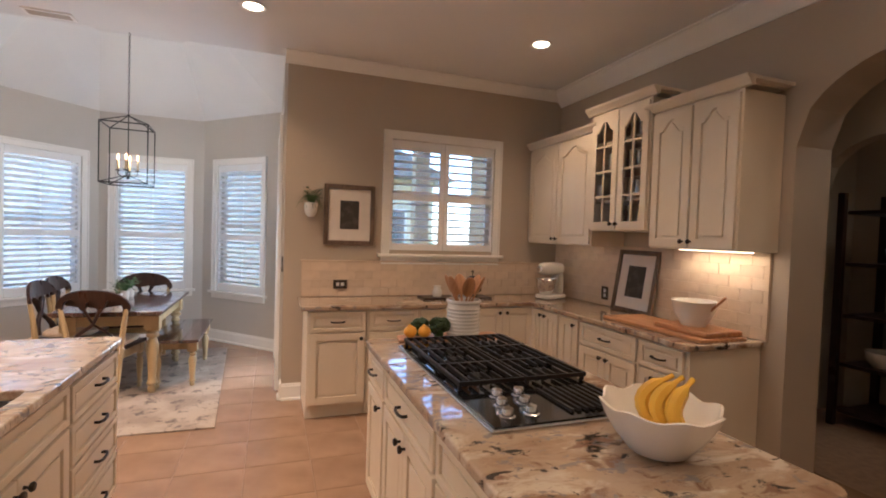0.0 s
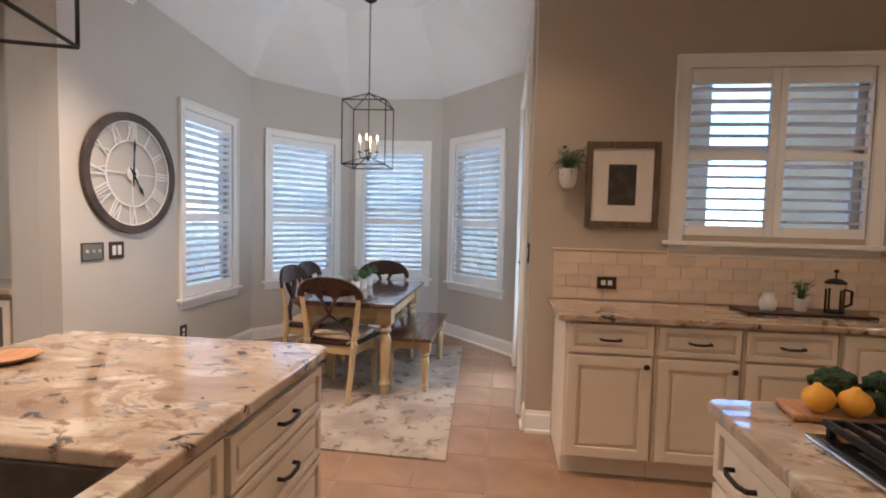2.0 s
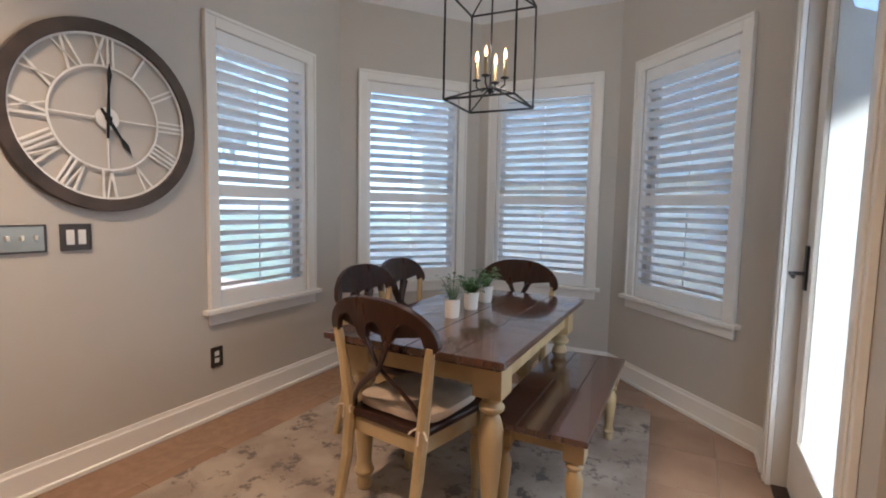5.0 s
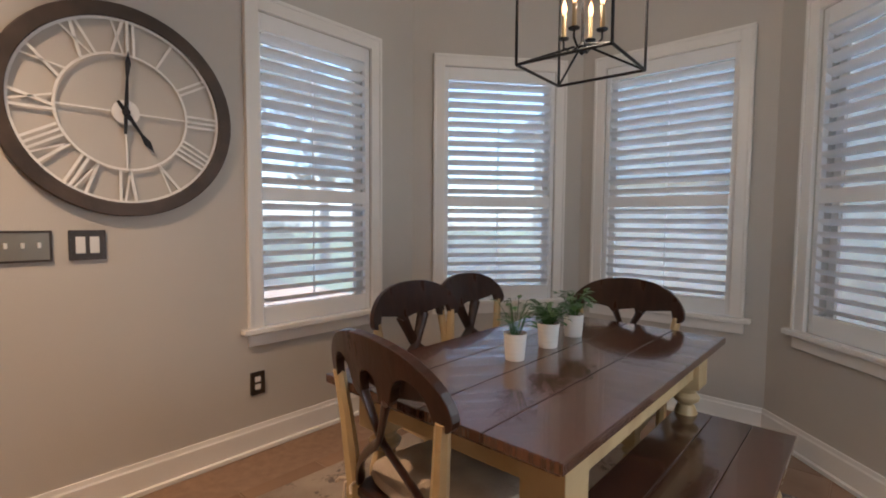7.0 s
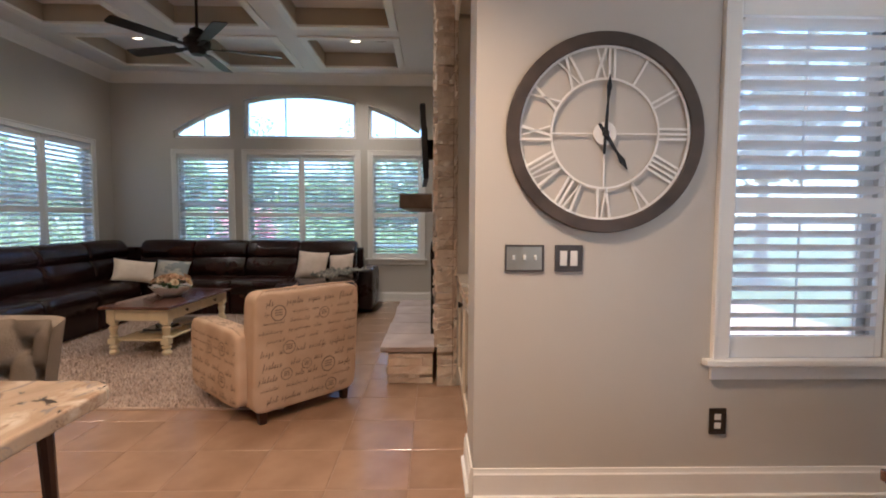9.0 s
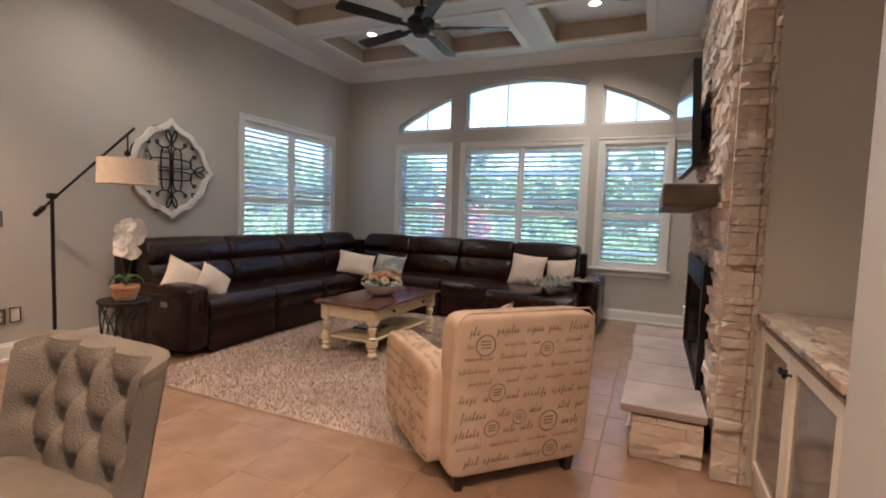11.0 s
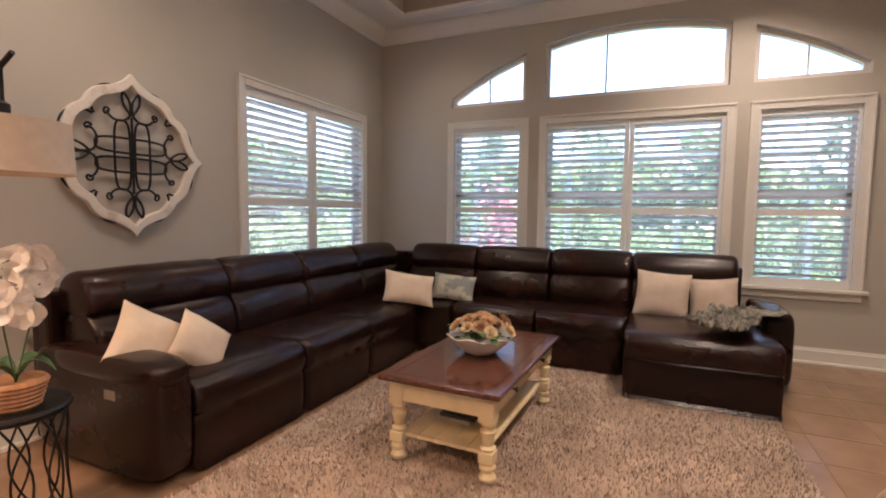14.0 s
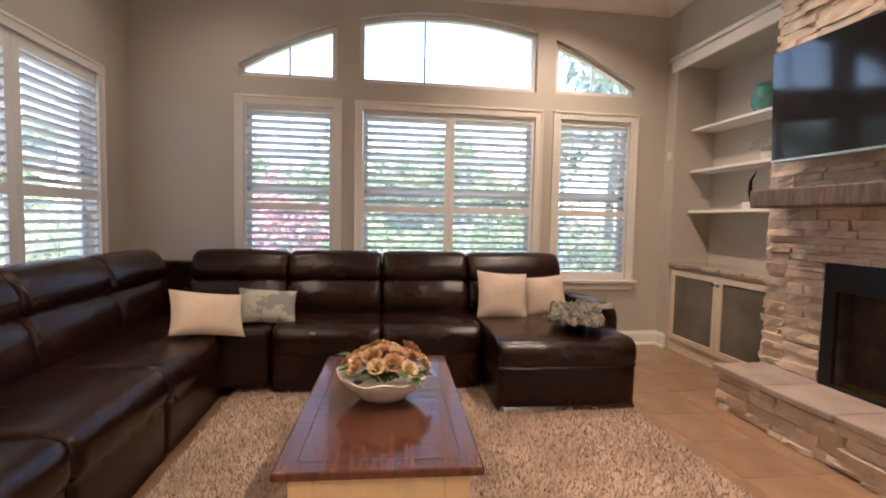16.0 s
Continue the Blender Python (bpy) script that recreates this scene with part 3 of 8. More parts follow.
for xa, xb in zip(xs, xs[1:]):
    for ya, yb in zip(ys, ys[1:]):
        hole = (xa, xb) in COF_X and (ya, yb) in COF_Y
        box(bm, xa, xb, ya, yb, LC + (0.2 if hole else 0), LC + 0.3)
structure("ceiling_coffered", bm, CEIL, "white coffered ceiling of the family room")
bm = bmesh.new()
for xa, xb in COF_X:
    for ya, yb in COF_Y:
        for x0, x1, y0, y1 in ((xa, xa + 0.012, ya, yb), (xb - 0.012, xb, ya, yb), (xa + 0.012, xb - 0.012, ya, ya + 0.012), (xa + 0.012, xb - 0.012, yb - 0.012, yb)):
            box(bm, x0, x1, y0, y1, LC + 0.012, LC + 0.199)
structure("trim_coffer_sides", bm, COFFER, "tan painted sides of the ceiling coffers")
for xa, xb in COF_X:
    for ya, yb in COF_Y:
        bm = bmesh.new()
        o = [(xa - 0.06, ya - 0.06), (xb + 0.06, ya - 0.06), (xb + 0.06, yb + 0.06), (xa - 0.06, yb + 0.06)]
        i = [(xa + 0.03, ya + 0.03), (xb - 0.03, ya + 0.03), (xb - 0.03, yb - 0.03), (xa + 0.03, yb - 0.03)]
        band(bm, o, i, LC - 0.02, LC + 0.01)
        structure("trim_coffer", bm, TRIM, "white moulding round a ceiling coffer", 0.006)
bm = bmesh.new()
box(bm, 3.3, 6.0, 0.5, 4.1, KC - 0.001, KC + 0.09)
structure("ceiling_pantry", bm, CEIL, "white pantry hall ceiling")
# unseen roof slabs, added to keep daylight off the ceilings
bm = bmesh.new()
box(bm, -8.3, 6.5, -0.8, 5.6, 3.85, 3.95)
structure("roof", bm, ROOF, "unseen roof slab above the rooms, added to block daylight")
bm = bmesh.new()
box(bm, -3.0, 1.0, 5.6, 8.5, 3.85, 3.95)
structure("roof_bay", bm, ROOF, "unseen roof slab above the bay, added to block daylight")

# skirting and crown
for p, q in ((CLOCK_END, A), (A, B), (B, C), (C, D), (D, (0.38, 6.80)), ((0.40, 5.45), (0.40, 5.31)), ((0.40, 5.31), (0.56, 5.31)), ((-2.80, 4.83), CLOCK_END)):
    baseboard(p, q)
baseboard((FAR, -0.18), (FAR, 4.85))
baseboard((3.0, -0.18), (FAR, -0.18))
baseboard((-7.69, 4.83), (-7.53, 4.83))
baseboard((3.07, 3.02), (3.07, 2.95))
crown((0.38, 5.31), (3.07, 5.31), KC, 0.09)
crown((3.07, 5.31), (3.07, -0.18), KC, 0.14)
crown((FAR, -0.18), (FAR, 4.85), LC, 0.14)
crown((-2.6, -0.18), (FAR, -0.18), LC, 0.14)
crown((FAR, 4.83), (-2.6, 4.83), LC, 0.14)
crown((-2.45, 4.83), (-2.45, 5.42), KC, 0.1)

# windows
white = "white cased window with open plantation shutters"
M1 = (1.295, 1.367)
shutter_window("window_1", basis((-2.45, 0), (-2.45, 1)), (5.89, 6.76), [(5.985, 6.65)], 0.742, 2.15, M1, 0.645, 2.31, white, slope=31, glazing=HAZED)
shutter_window("window_2", m2, W2, [(W2[0] + 0.105, W2[1] - 0.105)], 0.742, 2.15, M1, 0.645, 2.31, white, slope=31, glazing=HAZED)
shutter_window("window_3", m3, W3, [(W3[0] + 0.105, W3[1] - 0.105)], 0.742, 2.15, M1, 0.645, 2.31, white, slope=31, glazing=HAZED)
shutter_window("window_4", m4, W4, [(W4[0] + 0.105, W4[1] - 0.105)], 0.742, 2.15, M1, 0.645, 2.31, white, slope=31, glazing=HAZED)
kw = shutter_window("window_kitchen", m6, (1.228 - 0.40, 2.405 - 0.40), [(1.325 - 0.40, 1.775 - 0.40), (1.865 - 0.40, 2.31 - 0.40)], 1.36, 2.21, (1.755, 1.80), 1.265, 2.375, "white kitchen window with four small shutter fields", 0.12, False, 12)
m8y = basis((FAR, 0), (FAR, 1))
MF = (1.29, 1.35)
shutter_window("window_far_south", m8y, (0.709, 1.643), [(0.80, 1.535)], 0.737, 2.175, MF, 0.66, 2.30, white, 0.15)
shutter_window("window_far_middle", m8y, (1.76, 3.546), [(1.847, 2.602), (2.694, 3.439)], 0.737, 2.175, MF, 0.66, 2.30, "wide white cased window with two open plantation shutters", 0.15)
shutter_window("window_far_north", m8y, (3.65, 4.528), [(3.741, 4.425)], 0.737, 2.175, MF, 0.66, 2.30, white, 0.15)
m9 = basis((0, -0.18), (-1, -0.18))
shutter_window("window_south", m9, (5.478, 7.317), [(5.589, 6.335), (6.464, 7.254)], 0.737, 2.215, (1.323, 1.399), 0.66, 2.37, "wide white cased window with two open plantation shutters")


def arched_light(name, y0, y1, bars):
    th = thing(name, basis((FAR, 0), (FAR, 1)), "arched fixed window light with white frame and clear glass", "window", "", "structure")
    k = 24
    us = [y0 + (y1 - y0) * i / k for i in range(k + 1)]
    w = 0.045
    outer = [(y0, 2.472), (y1, 2.472)] + [(u, arc(u) - 0.002) for u in us[::-1]]
    vs = [y0 + w + (y1 - y0 - 2 * w) * i / k for i in range(k + 1)]
    inner = [(y0 + w, 2.472 + w), (y1 - w, 2.472 + w)] + [(u, max(arc(u) - w, 2.472 + w + 0.001)) for u in vs[::-1]]
    up = Matrix(((1, 0, 0, 0), (0, 0, 1, 0), (0, 1, 0, 0), (0, 0, 0, 1)))
    bm = bmesh.new()
    band(bm, outer, inner, 0.06, 0.12, up)
    part("frame", bm, TRIM, th)
    bm = bmesh.new()
    slab(bm, inner, 0.088, 0.092, up)
    part("pane", bm, WINGLASS, th).visible_shadow = False
    for u in bars:
        block("muntin", (u - 0.009, u + 0.009, 0.078, 0.102, 2.472 + w, arc(u) - w), TRIM, th, "", 0)
    return th


arched_light("window_arch_south", 0.735, 1.595, [1.17])
arched_light("window_arch_middle", 1.795, 3.48, [2.40])
arched_light("window_arch_north", 3.662, 4.49, [4.07])

# ---- kitchen
UPRIGHT = Matrix(((1, 0, 0, 0), (0, 0, -1, 0), (0, 1, 0, 0), (0, 0, 0, 1)))  # outline (x, y) to (x, z); height to -y


def rect(x0, x1, y0, y1):
    return [(x0, y0), (x1, y0), (x1, y1), (x0, y1)]


def cathedral(x0, x1, y0, y1, drop, n=16):
    """An opening with the ogee top of a cathedral door."""
    pts = [(x0, y0), (x1, y0)]
    for i in range(n + 1):
        s = 1 - i / n
        a = abs(2 * s - 1)
        h = 0.0 if a > 0.86 else (0.5 + 0.5 * math.cos(math.pi * a / 0.86)) ** 0.8
        pts.append((x0 + (x1 - x0) * s, y1 - drop * (1 - h)))
    return pts


def knob(parent, x, z, y=-0.022):
    bm = bmesh.new()
    lathe(bm, [(0.006, 0.0), (0.005, 0.012), (0.014, 0.018), (0.016, 0.024), (0.012, 0.03), (0.001, 0.032)], 12, Matrix.Translation((x, y, z)) @ Matrix.Rotation(radians(90), 4, "X"))
    return part("knob", bm, BRONZE, parent, "dark bronze knob", smooth=True)


def pull(parent, x, z, y=-0.022, w=0.10):
    bm = bmesh.new()
    pts = [(x - w / 2, y, z), (x - w / 2, y - 0.02, z), (x - w / 4, y - 0.028, z - 0.002), (x + w / 4, y - 0.028, z - 0.002), (x + w / 2, y - 0.02, z), (x + w / 2, y, z)]
    tube(bm, pts, 0.0065, 8)
    return part("handle", bm, BRONZE, parent, "dark bronze bar handle", smooth=True)


def panel_front(name, parent, x0, x1, z0, z1, arch=0.0, glass=False, mat=None, stile=0.055):
    """A framed door or drawer front with a raised field."""
    mat = mat or CAB
    bm = bmesh.new()
    inner = cathedral(x0 + stile, x1 - stile, z0 + stile, z1 - stile, arch) if arch else rect(x0 + stile, x1 - stile, z0 + stile, z1 - stile)
    k = len(inner) - 2
    outer = [(x0, z0), (x1, z0)] + [(x1 + (x0 - x1) * i / (k - 1), z1) for i in range(k)] if arch else rect(x0, x1, z0, z1)
    band(bm, outer, inner, 0.0, 0.02, UPRIGHT)
    d = part(name, bm, mat, parent, "", 0.003)
    cx, cy = (x0 + x1) / 2, (z0 + z1) / 2
    if glass:
        bm = bmesh.new()
        slab(bm, inner, 0.008, 0.011, UPRIGHT)
        part("pane", bm, GLASS, d)
        bm = bmesh.new()
        box(bm, cx - 0.007, cx + 0.007, -0.018, -0.004, z0 + stile, z1 - stile - 0.002)
        for i in (1, 2, 3):
            z = z0 + stile + (z1 - z0 - 2 * stile) * i / 4
            box(bm, x0 + stile, x1 - stile, -0.017, -0.005, z - 0.007, z + 0.007)
        part("muntin", bm, mat, d)
    else:
        bm = bmesh.new()
        slab(bm, inner, 0.002, 0.008, UPRIGHT)
        small = [(cx + (x - cx) * (1 - 0.018 / max(0.02, abs(x - cx))), cy + (y - cy) * (1 - 0.018 / max(0.02, abs(y - cy)))) for x, y in inner]
        if min(x1 - x0, z1 - z0) > 2 * stile + 0.06:
            slab(bm, small, 0.008, 0.016, UPRIGHT)
        part("panel", bm, mat, d, "", 0.004)
    return d


def base_unit(m, w, depth, h, layout, label, name="base_cabinet", mat=None, doors=2, group="kitchen base cabinets"):
    """layout: 'drawer_doors', 'drawers', 'doors', 'panel'. Front at y = 0, facing -y."""
    mat = mat or CAB
    c = thing(name, m, label, "cabinet", group)
    block("body", (0, w, 0.001, depth, 0.10, h), mat, c, "", 0.002)
    block("toe_kick", (0.0, w, 0.05, depth, 0.0, 0.10), mat, c, "", 0)
    if layout == "drawers":
        z = 0.12
        for i, hh in enumerate((0.24, 0.20, 0.145, 0.145)):
            d = panel_front("drawer", c, 0.012, w - 0.012, z, z + hh - 0.012, stile=0.028)
            pull(d, w / 2, z + hh / 2)
            z += hh + 0.003
    else:
        top = h - 0.012
        if layout == "drawer_doors":
            d = panel_front("drawer", c, 0.012, w - 0.012, h - 0.165, top, stile=0.028)
            pull(d, w / 2, h - 0.088)
            top = h - 0.18
        n = doors
        ww = (w - 0.024) / n
        for i in range(n):
            d = panel_front("door", c, 0.012 + i * ww + 0.002, 0.012 + (i + 1) * ww - 0.002, 0.12, top)
            if n == 2:
                knob(d, 0.012 + ww + (-0.035 if i == 0 else 0.035), top - 0.04)
            else:
                knob(d, w - 0.045, top - 0.04)
    return c


CT = 0.88
CB = CT - 0.035
NORTH = lambda x: pose(x, 4.79, 0)
for x0, w, lay, n in ((0.565, 0.45, "drawer_doors", 1), (1.02, 0.42, "drawer_doors", 1), (1.445, 0.44, "drawer_doors", 1), (1.89, 0.62, "doors", 2)):
    base_unit(NORTH(x0), w, 0.515, CB, lay, "cream painted base cabinet with raised panel door and bronze handle", doors=n)
EASTX = 2.51
for y0, w, lay, n in ((4.785, 0.425, "doors", 2), (4.35, 0.26, "doors", 1), (4.08, 0.60, "drawer_doors", 2), (3.47, 0.36, "drawer_doors", 2)):
    base_unit(pose(EASTX, y0, 0, 0, 0, -90), w, 0.555, CB, lay, "cream painted base cabinet with drawer, raised panel doors and bronze hardware", doors=n)
block_end = block("cabinet_end_panel", (EASTX + 0.0, 3.065, 3.09, 3.108, 0.0, CB), CAB, None, "", 0.003)
tagged(block_end, "cream painted end panel of the base cabinets", "panel")

bm = bmesh.new()
slab(bm, [(0.515, 4.755), (2.48, 4.755), (2.48, 3.07), (3.066, 3.07), (3.066, 5.306), (0.515, 5.306)], CB, CT)
tagged(part("countertop", bm, GRANITE, None, "", 0.008, seg=3), "polished cream and brown granite worktop along two walls", "countertop")

# upper cabinets
def upper_unit(y_far, w, z0, z1, depth, arch, glass, label):
    c = thing("wall_cabinet", pose(3.066 - depth, y_far, 0, 0, 0, -90), label, "cabinet", "kitchen wall cabinets")
    t = 0.018
    if glass:
        bm = bmesh.new()
        box(bm, 0, t, 0.0, depth, z0, z1)
        box(bm, w - t, w, 0.0, depth, z0, z1)
        box(bm, t, w - t, 0.0, depth, z0, z0 + t)
        box(bm, t, w - t, 0.0, depth, z1 - t, z1)
        box(bm, t, w - t, depth - 0.01, depth, z0 + t, z1 - t)
        part("body", bm, CAB, c)
        for i in (1, 2, 3):
            z = z0 + (z1 - z0) * i / 4
            block("shelf", (t, w - t, 0.03, depth - 0.012, z - 0.008, z + 0.008), CAB, c, "", 0)
    else:
        block("body", (0, w, 0.001, depth, z0, z1), CAB, c, "", 0.002)
    ww = w / 2
    for i in (0, 1):
        d = panel_front("door", c, i * ww + 0.012, (i + 1) * ww - 0.004 if i == 0 else w - 0.012, z0 + 0.012, z1 - 0.02, arch, glass)
        knob(d, ww + (-0.03 if i == 0 else 0.03), z0 + 0.05)
    bm = bmesh.new()
    prof = [(0.0, 0.0), (-0.02, 0.005), (-0.028, 0.02), (-0.05, 0.045), (-0.055, 0.06), (0.02, 0.06)]
    for (xa, xb) in ((-0.055, w + 0.055),):
        a = [bm.verts.new((xa - min(0, 0), y, z1 + z)) for y, z in prof]
        b = [bm.verts.new((xb, y, z1 + z)) for y, z in prof]
        for i in range(len(prof)):
            j = (i + 1) % len(prof)
            bm.faces.new((a[i], b[i], b[j], a[j]))
        bm.faces.new(a)
        bm.faces.new(b[::-1])
    box(bm, -0.05, 0.0, 0.021, depth, z1 + 0.04, z1 + 0.06)
    box(bm, w, w + 0.05, 0.021, depth, z1 + 0.04, z1 + 0.06)
    box(bm, 0, w, 0.021, depth, z1 + 0.03, z1 + 0.06)
    part("crown", bm, CAB, c)
    return c


upper_unit(5.29, 0.985, 1.40, 2.32, 0.33, 0.07, False, "cream wall cabinet with two cathedral doors")
upper_unit(4.302, 0.628, 1.525, 2.44, 0.35, 0.08, True, "taller cream wall cabinet with glazed mullion doors")
upper_unit(3.67, 0.65, 1.41, 2.32, 0.33, 0.07, False, "cream wall cabinet with two cathedral doors and end panel")
for y0, y1 in ((4.45, 5.1), (3.1, 3.6)):
    z = 1.42 if y0 > 4 else 1.41
    u = block("under_cabinet_light", (2.93, 2.98, y0, y1, z - 0.008, z - 0.001), UNDERLIGHT, None, "", 0)
    tagged(u, "warm light strip under the wall cabinet", "light")
    lamp = new("under_cabinet_lamp", bpy.data.lights.new("under_cabinet_lamp", "AREA"))
    lamp.data.shape, lamp.data.size, lamp.data.size_y, lamp.data.energy, lamp.data.color = "RECTANGLE", 0.05, y1 - y0, 1.0 * LAMPS, (1.0, 0.66, 0.36)
    lamp.matrix_world = pose(2.95, (y0 + y1) / 2, z - 0.02)
# glassware behind the glazed doors
random.seed(4)
for k in range(10):
    z = 1.53 + 0.9 * (k % 4) / 4 + (0.019 if k % 4 == 0 else 0.0085)
    bm = bmesh.new()
    r = random.uniform(0.025, 0.04)
    lathe(bm, [(r * 0.7, 0), (r, 0.02), (r, 0.10), (r * 0.9, 0.13)], 12)
    tagged(part("drinking_glass", bm, STEEL if k % 3 else CERAMIC, None, "", smooth=True, m=pose(2.74 + random.uniform(0, 0.2), 3.78 + 0.055 * k, z)), "small glass tumbler on the cabinet shelf", "glass", "glasses in the cabinet")

# island with cooktop
IX0, IX1, IY0, IY1 = 0.775, 1.60, 1.78, 3.61
bm = bmesh.new()
o = []
for cx, cy, a0 in ((IX1 - 0.05, IY1 - 0.05, 0), (IX0 + 0.05, IY1 - 0.05, 90), (IX0 + 0.05, IY0 + 0.05, 180), (IX1 - 0.05, IY0 + 0.05, 270)):
    o += [(cx + 0.05 * math.cos(radians(a0 + 15 * i)), cy + 0.05 * math.sin(radians(a0 + 15 * i))) for i in range(7)]
slab(bm, o, CB, CT)
tagged(part("island_countertop", bm, GRANITE, None, "", 0.008, seg=3), "polished granite slab of the cooktop island", "countertop")
yy = IY1 - 0.03
for w, lay, n in ((0.36, "drawer_doors", 1), (0.72, "drawer_doors", 2), (0.66, "drawer_doors", 2)):
    base_unit(pose(IX0 + 0.04, yy, 0, 0, 0, -90), w, IX1 - IX0 - 0.08, CB, lay, "cream painted island cabinet with bronze handles", "island_cabinet", doors=n, group="island cabinets")
    yy -= w + 0.004

ck = thing("cooktop", pose(0, 0, CT), "black gas cooktop with steel rim, cast iron grates and knobs", "cooktop")
kx0, kx1, ky0, ky1 = 0.90, 1.475, 2.30, 3.38
block("steel_rim", (kx0, kx1, ky0, ky1, 0.0005, 0.012), STEEL, ck, "stainless steel rim", 0.004)
block("glass_top", (kx0 + 0.015, kx1 - 0.015, ky0 + 0.015, ky1 - 0.015, 0.0125, 0.016), BLACKGLASS, ck, "", 0)
for gi in range(3):
    g0 = ky0 + 0.34 + gi * 0.245
    for half in (0, 1):
        bm = bmesh.new()
        xa = kx0 + 0.03 + half * 0.275
        xb = xa + 0.265
        for yy in (g0, g0 + 0.235):
            box(bm, xa, xb, yy - 0.006, yy + 0.006, 0.034, 0.05)
        for xx in (xa + 0.006, xb - 0.006):
            box(bm, xx - 0.006, xx + 0.006, g0, g0 + 0.235, 0.034, 0.05)
        for i in range(1, 6):
            xx = xa + (xb - xa) * i / 6
            box(bm, xx - 0.005, xx + 0.005, g0 + 0.006, g0 + (0.10 if i in (2, 3, 4) else 0.229), 0.036, 0.052)
            if i in (2, 3, 4):
                box(bm, xx - 0.005, xx + 0.005, g0 + 0.14, g0 + 0.229, 0.036, 0.052)
        for xx in (xa + 0.01, xb - 0.01):
            for yy in (g0 + 0.01, g0 + 0.225):
                box(bm, xx - 0.007, xx + 0.007, yy - 0.007, yy + 0.007, 0.016, 0.036)
        part("grate", bm, IRON, ck, "", 0.002)
        bm = bmesh.new()
        lathe(bm, [(0.045, 0.016), (0.045, 0.024), (0.034, 0.025), (0.032, 0.033), (0.001, 0.035)], 18, Matrix.Translation(((xa + xb) / 2, g0 + 0.12, 0)))
        part("burner", bm, IRON, ck, "", smooth=True)
for i in range(6):
    bm = bmesh.new()
    lathe(bm, [(0.026, 0.016), (0.026, 0.02), (0.02, 0.022), (0.019, 0.04), (0.017, 0.044), (0.001, 0.045)], 18, Matrix.Translation((kx0 + 0.09 + 0.085 * (i % 2) + 0.06 * (i // 2) * 0.4, ky0 + 0.08 + 0.085 * (i // 2), 0)))
    part("control_knob", bm, CHROME, ck, "polished steel knob", smooth=True)
# Plain bars added in place of the grates at the near right.
bm = bmesh.new()
for i in range(9):
    box(bm, kx0 + 0.31 + 0.028 * i, kx0 + 0.322 + 0.028 * i, ky0 + 0.06, ky0 + 0.28, 0.016, 0.026)
part("vent_grille", bm, IRON, ck, "", 0.001)

# fruit bowl with bananas
def wavy(n, amp):
    return lambda r, z, a: (r * (1 + amp * (z / 0.15) * math.cos(n * a)), z + amp * 0.35 * (z / 0.15) ** 2 * math.cos(n * a) * 0.5)


b = thing("fruit_bowl", pose(1.29, 2.08, CT + 0.0005, 0, 0, 20) @ Matrix.Scale(0.9, 4), "white ceramic bowl with a scalloped rim on the granite", "bowl")
bm = bmesh.new()
lathe(bm, [(0.001, 0.0), (0.06, 0.0), (0.085, 0.012), (0.125, 0.06), (0.15, 0.10), (0.172, 0.15), (0.164, 0.151), (0.14, 0.10), (0.112, 0.06), (0.07, 0.02), (0.001, 0.015)], 48, None, wavy(8, 0.045))
part("shell", bm, CERAMIC, b, "", smooth=True)
for i, (dx, dy, ang) in enumerate(((0.0, 0.02, 150), (0.022, -0.012, 165), (0.045, -0.04, 180))):
    bm = bmesh.new()
    pts, rad = [], []
    for k in range(11):
        s = k / 10
        pts.append((0.05 * math.sin(math.pi * s) * 1.4, 0.0, 0.04 + 0.16 * s))
        rad.append(0.022 * (math.sin(math.pi * min(1, 0.12 + s * 0.76)) ** 0.5) if s < 0.9 else 0.007)
    tube(bm, pts, rad, 8)
    tagged(part("banana", bm, BANANA, None, "", smooth=True, m=pose(1.31 + dx, 2.06 + dy, CT + 0.01, 4, -6 + 3 * i, ang)), "ripe yellow banana leaning in the bowl", "banana", "bananas in the bowl")

# cutting board with produce
bm = bmesh.new()
slab(bm, [(0.93, 3.47), (1.52, 3.455), (1.52, 3.585), (0.95, 3.59)], CT + 0.0005, CT + 0.018)
tagged(part("cutting_board", bm, LIGHTWOOD, None, "", 0.006), "light wooden cutting board at the end of the island", "cutting board")
for x, y in ((1.005, 3.50), (1.075, 3.485)):
    bm = bmesh.new()
    lathe(bm, [(0.001, 0.0), (0.014, 0.004), (0.03, 0.02), (0.036, 0.036), (0.03, 0.053), (0.012, 0.068), (0.008, 0.074), (0.001, 0.076)], 18)
    tagged(part("lemon", bm, LEMON, None, "", smooth=True, m=pose(x, y, CT + 0.0185, 12, 0, x * 300)), "yellow lemon on the cutting board", "lemon", "lemons")
for x, y, s in ((1.07, 3.555, 0.055), (1.16, 3.50, 0.062)):
    v = thing("broccoli", pose(x, y, CT + 0.0185), "dark green broccoli head on the cutting board", "broccoli", "broccoli heads")
    bm = bmesh.new()
    random.seed(int(x * 100))
    for k in range(34):
        a, e = random.uniform(0, 6.28), random.uniform(-0.3, 1.0)
        q = Vector((math.cos(a) * math.cos(e), math.sin(a) * math.cos(e), math.sin(e))) * s * 0.75 + Vector((0, 0, s * 0.8))
        bmesh.ops.create_icosphere(bm, subdivisions=1, radius=s * random.uniform(0.25, 0.38), matrix=Matrix.Translation(q))
    part("floret", bm, BROCCOLI, v, "", smooth=True)
    bm = bmesh.new()
    lathe(bm, [(s * 0.4, 0), (s * 0.45, s * 0.8)], 10)
    part("stalk", bm, LEAF, v)
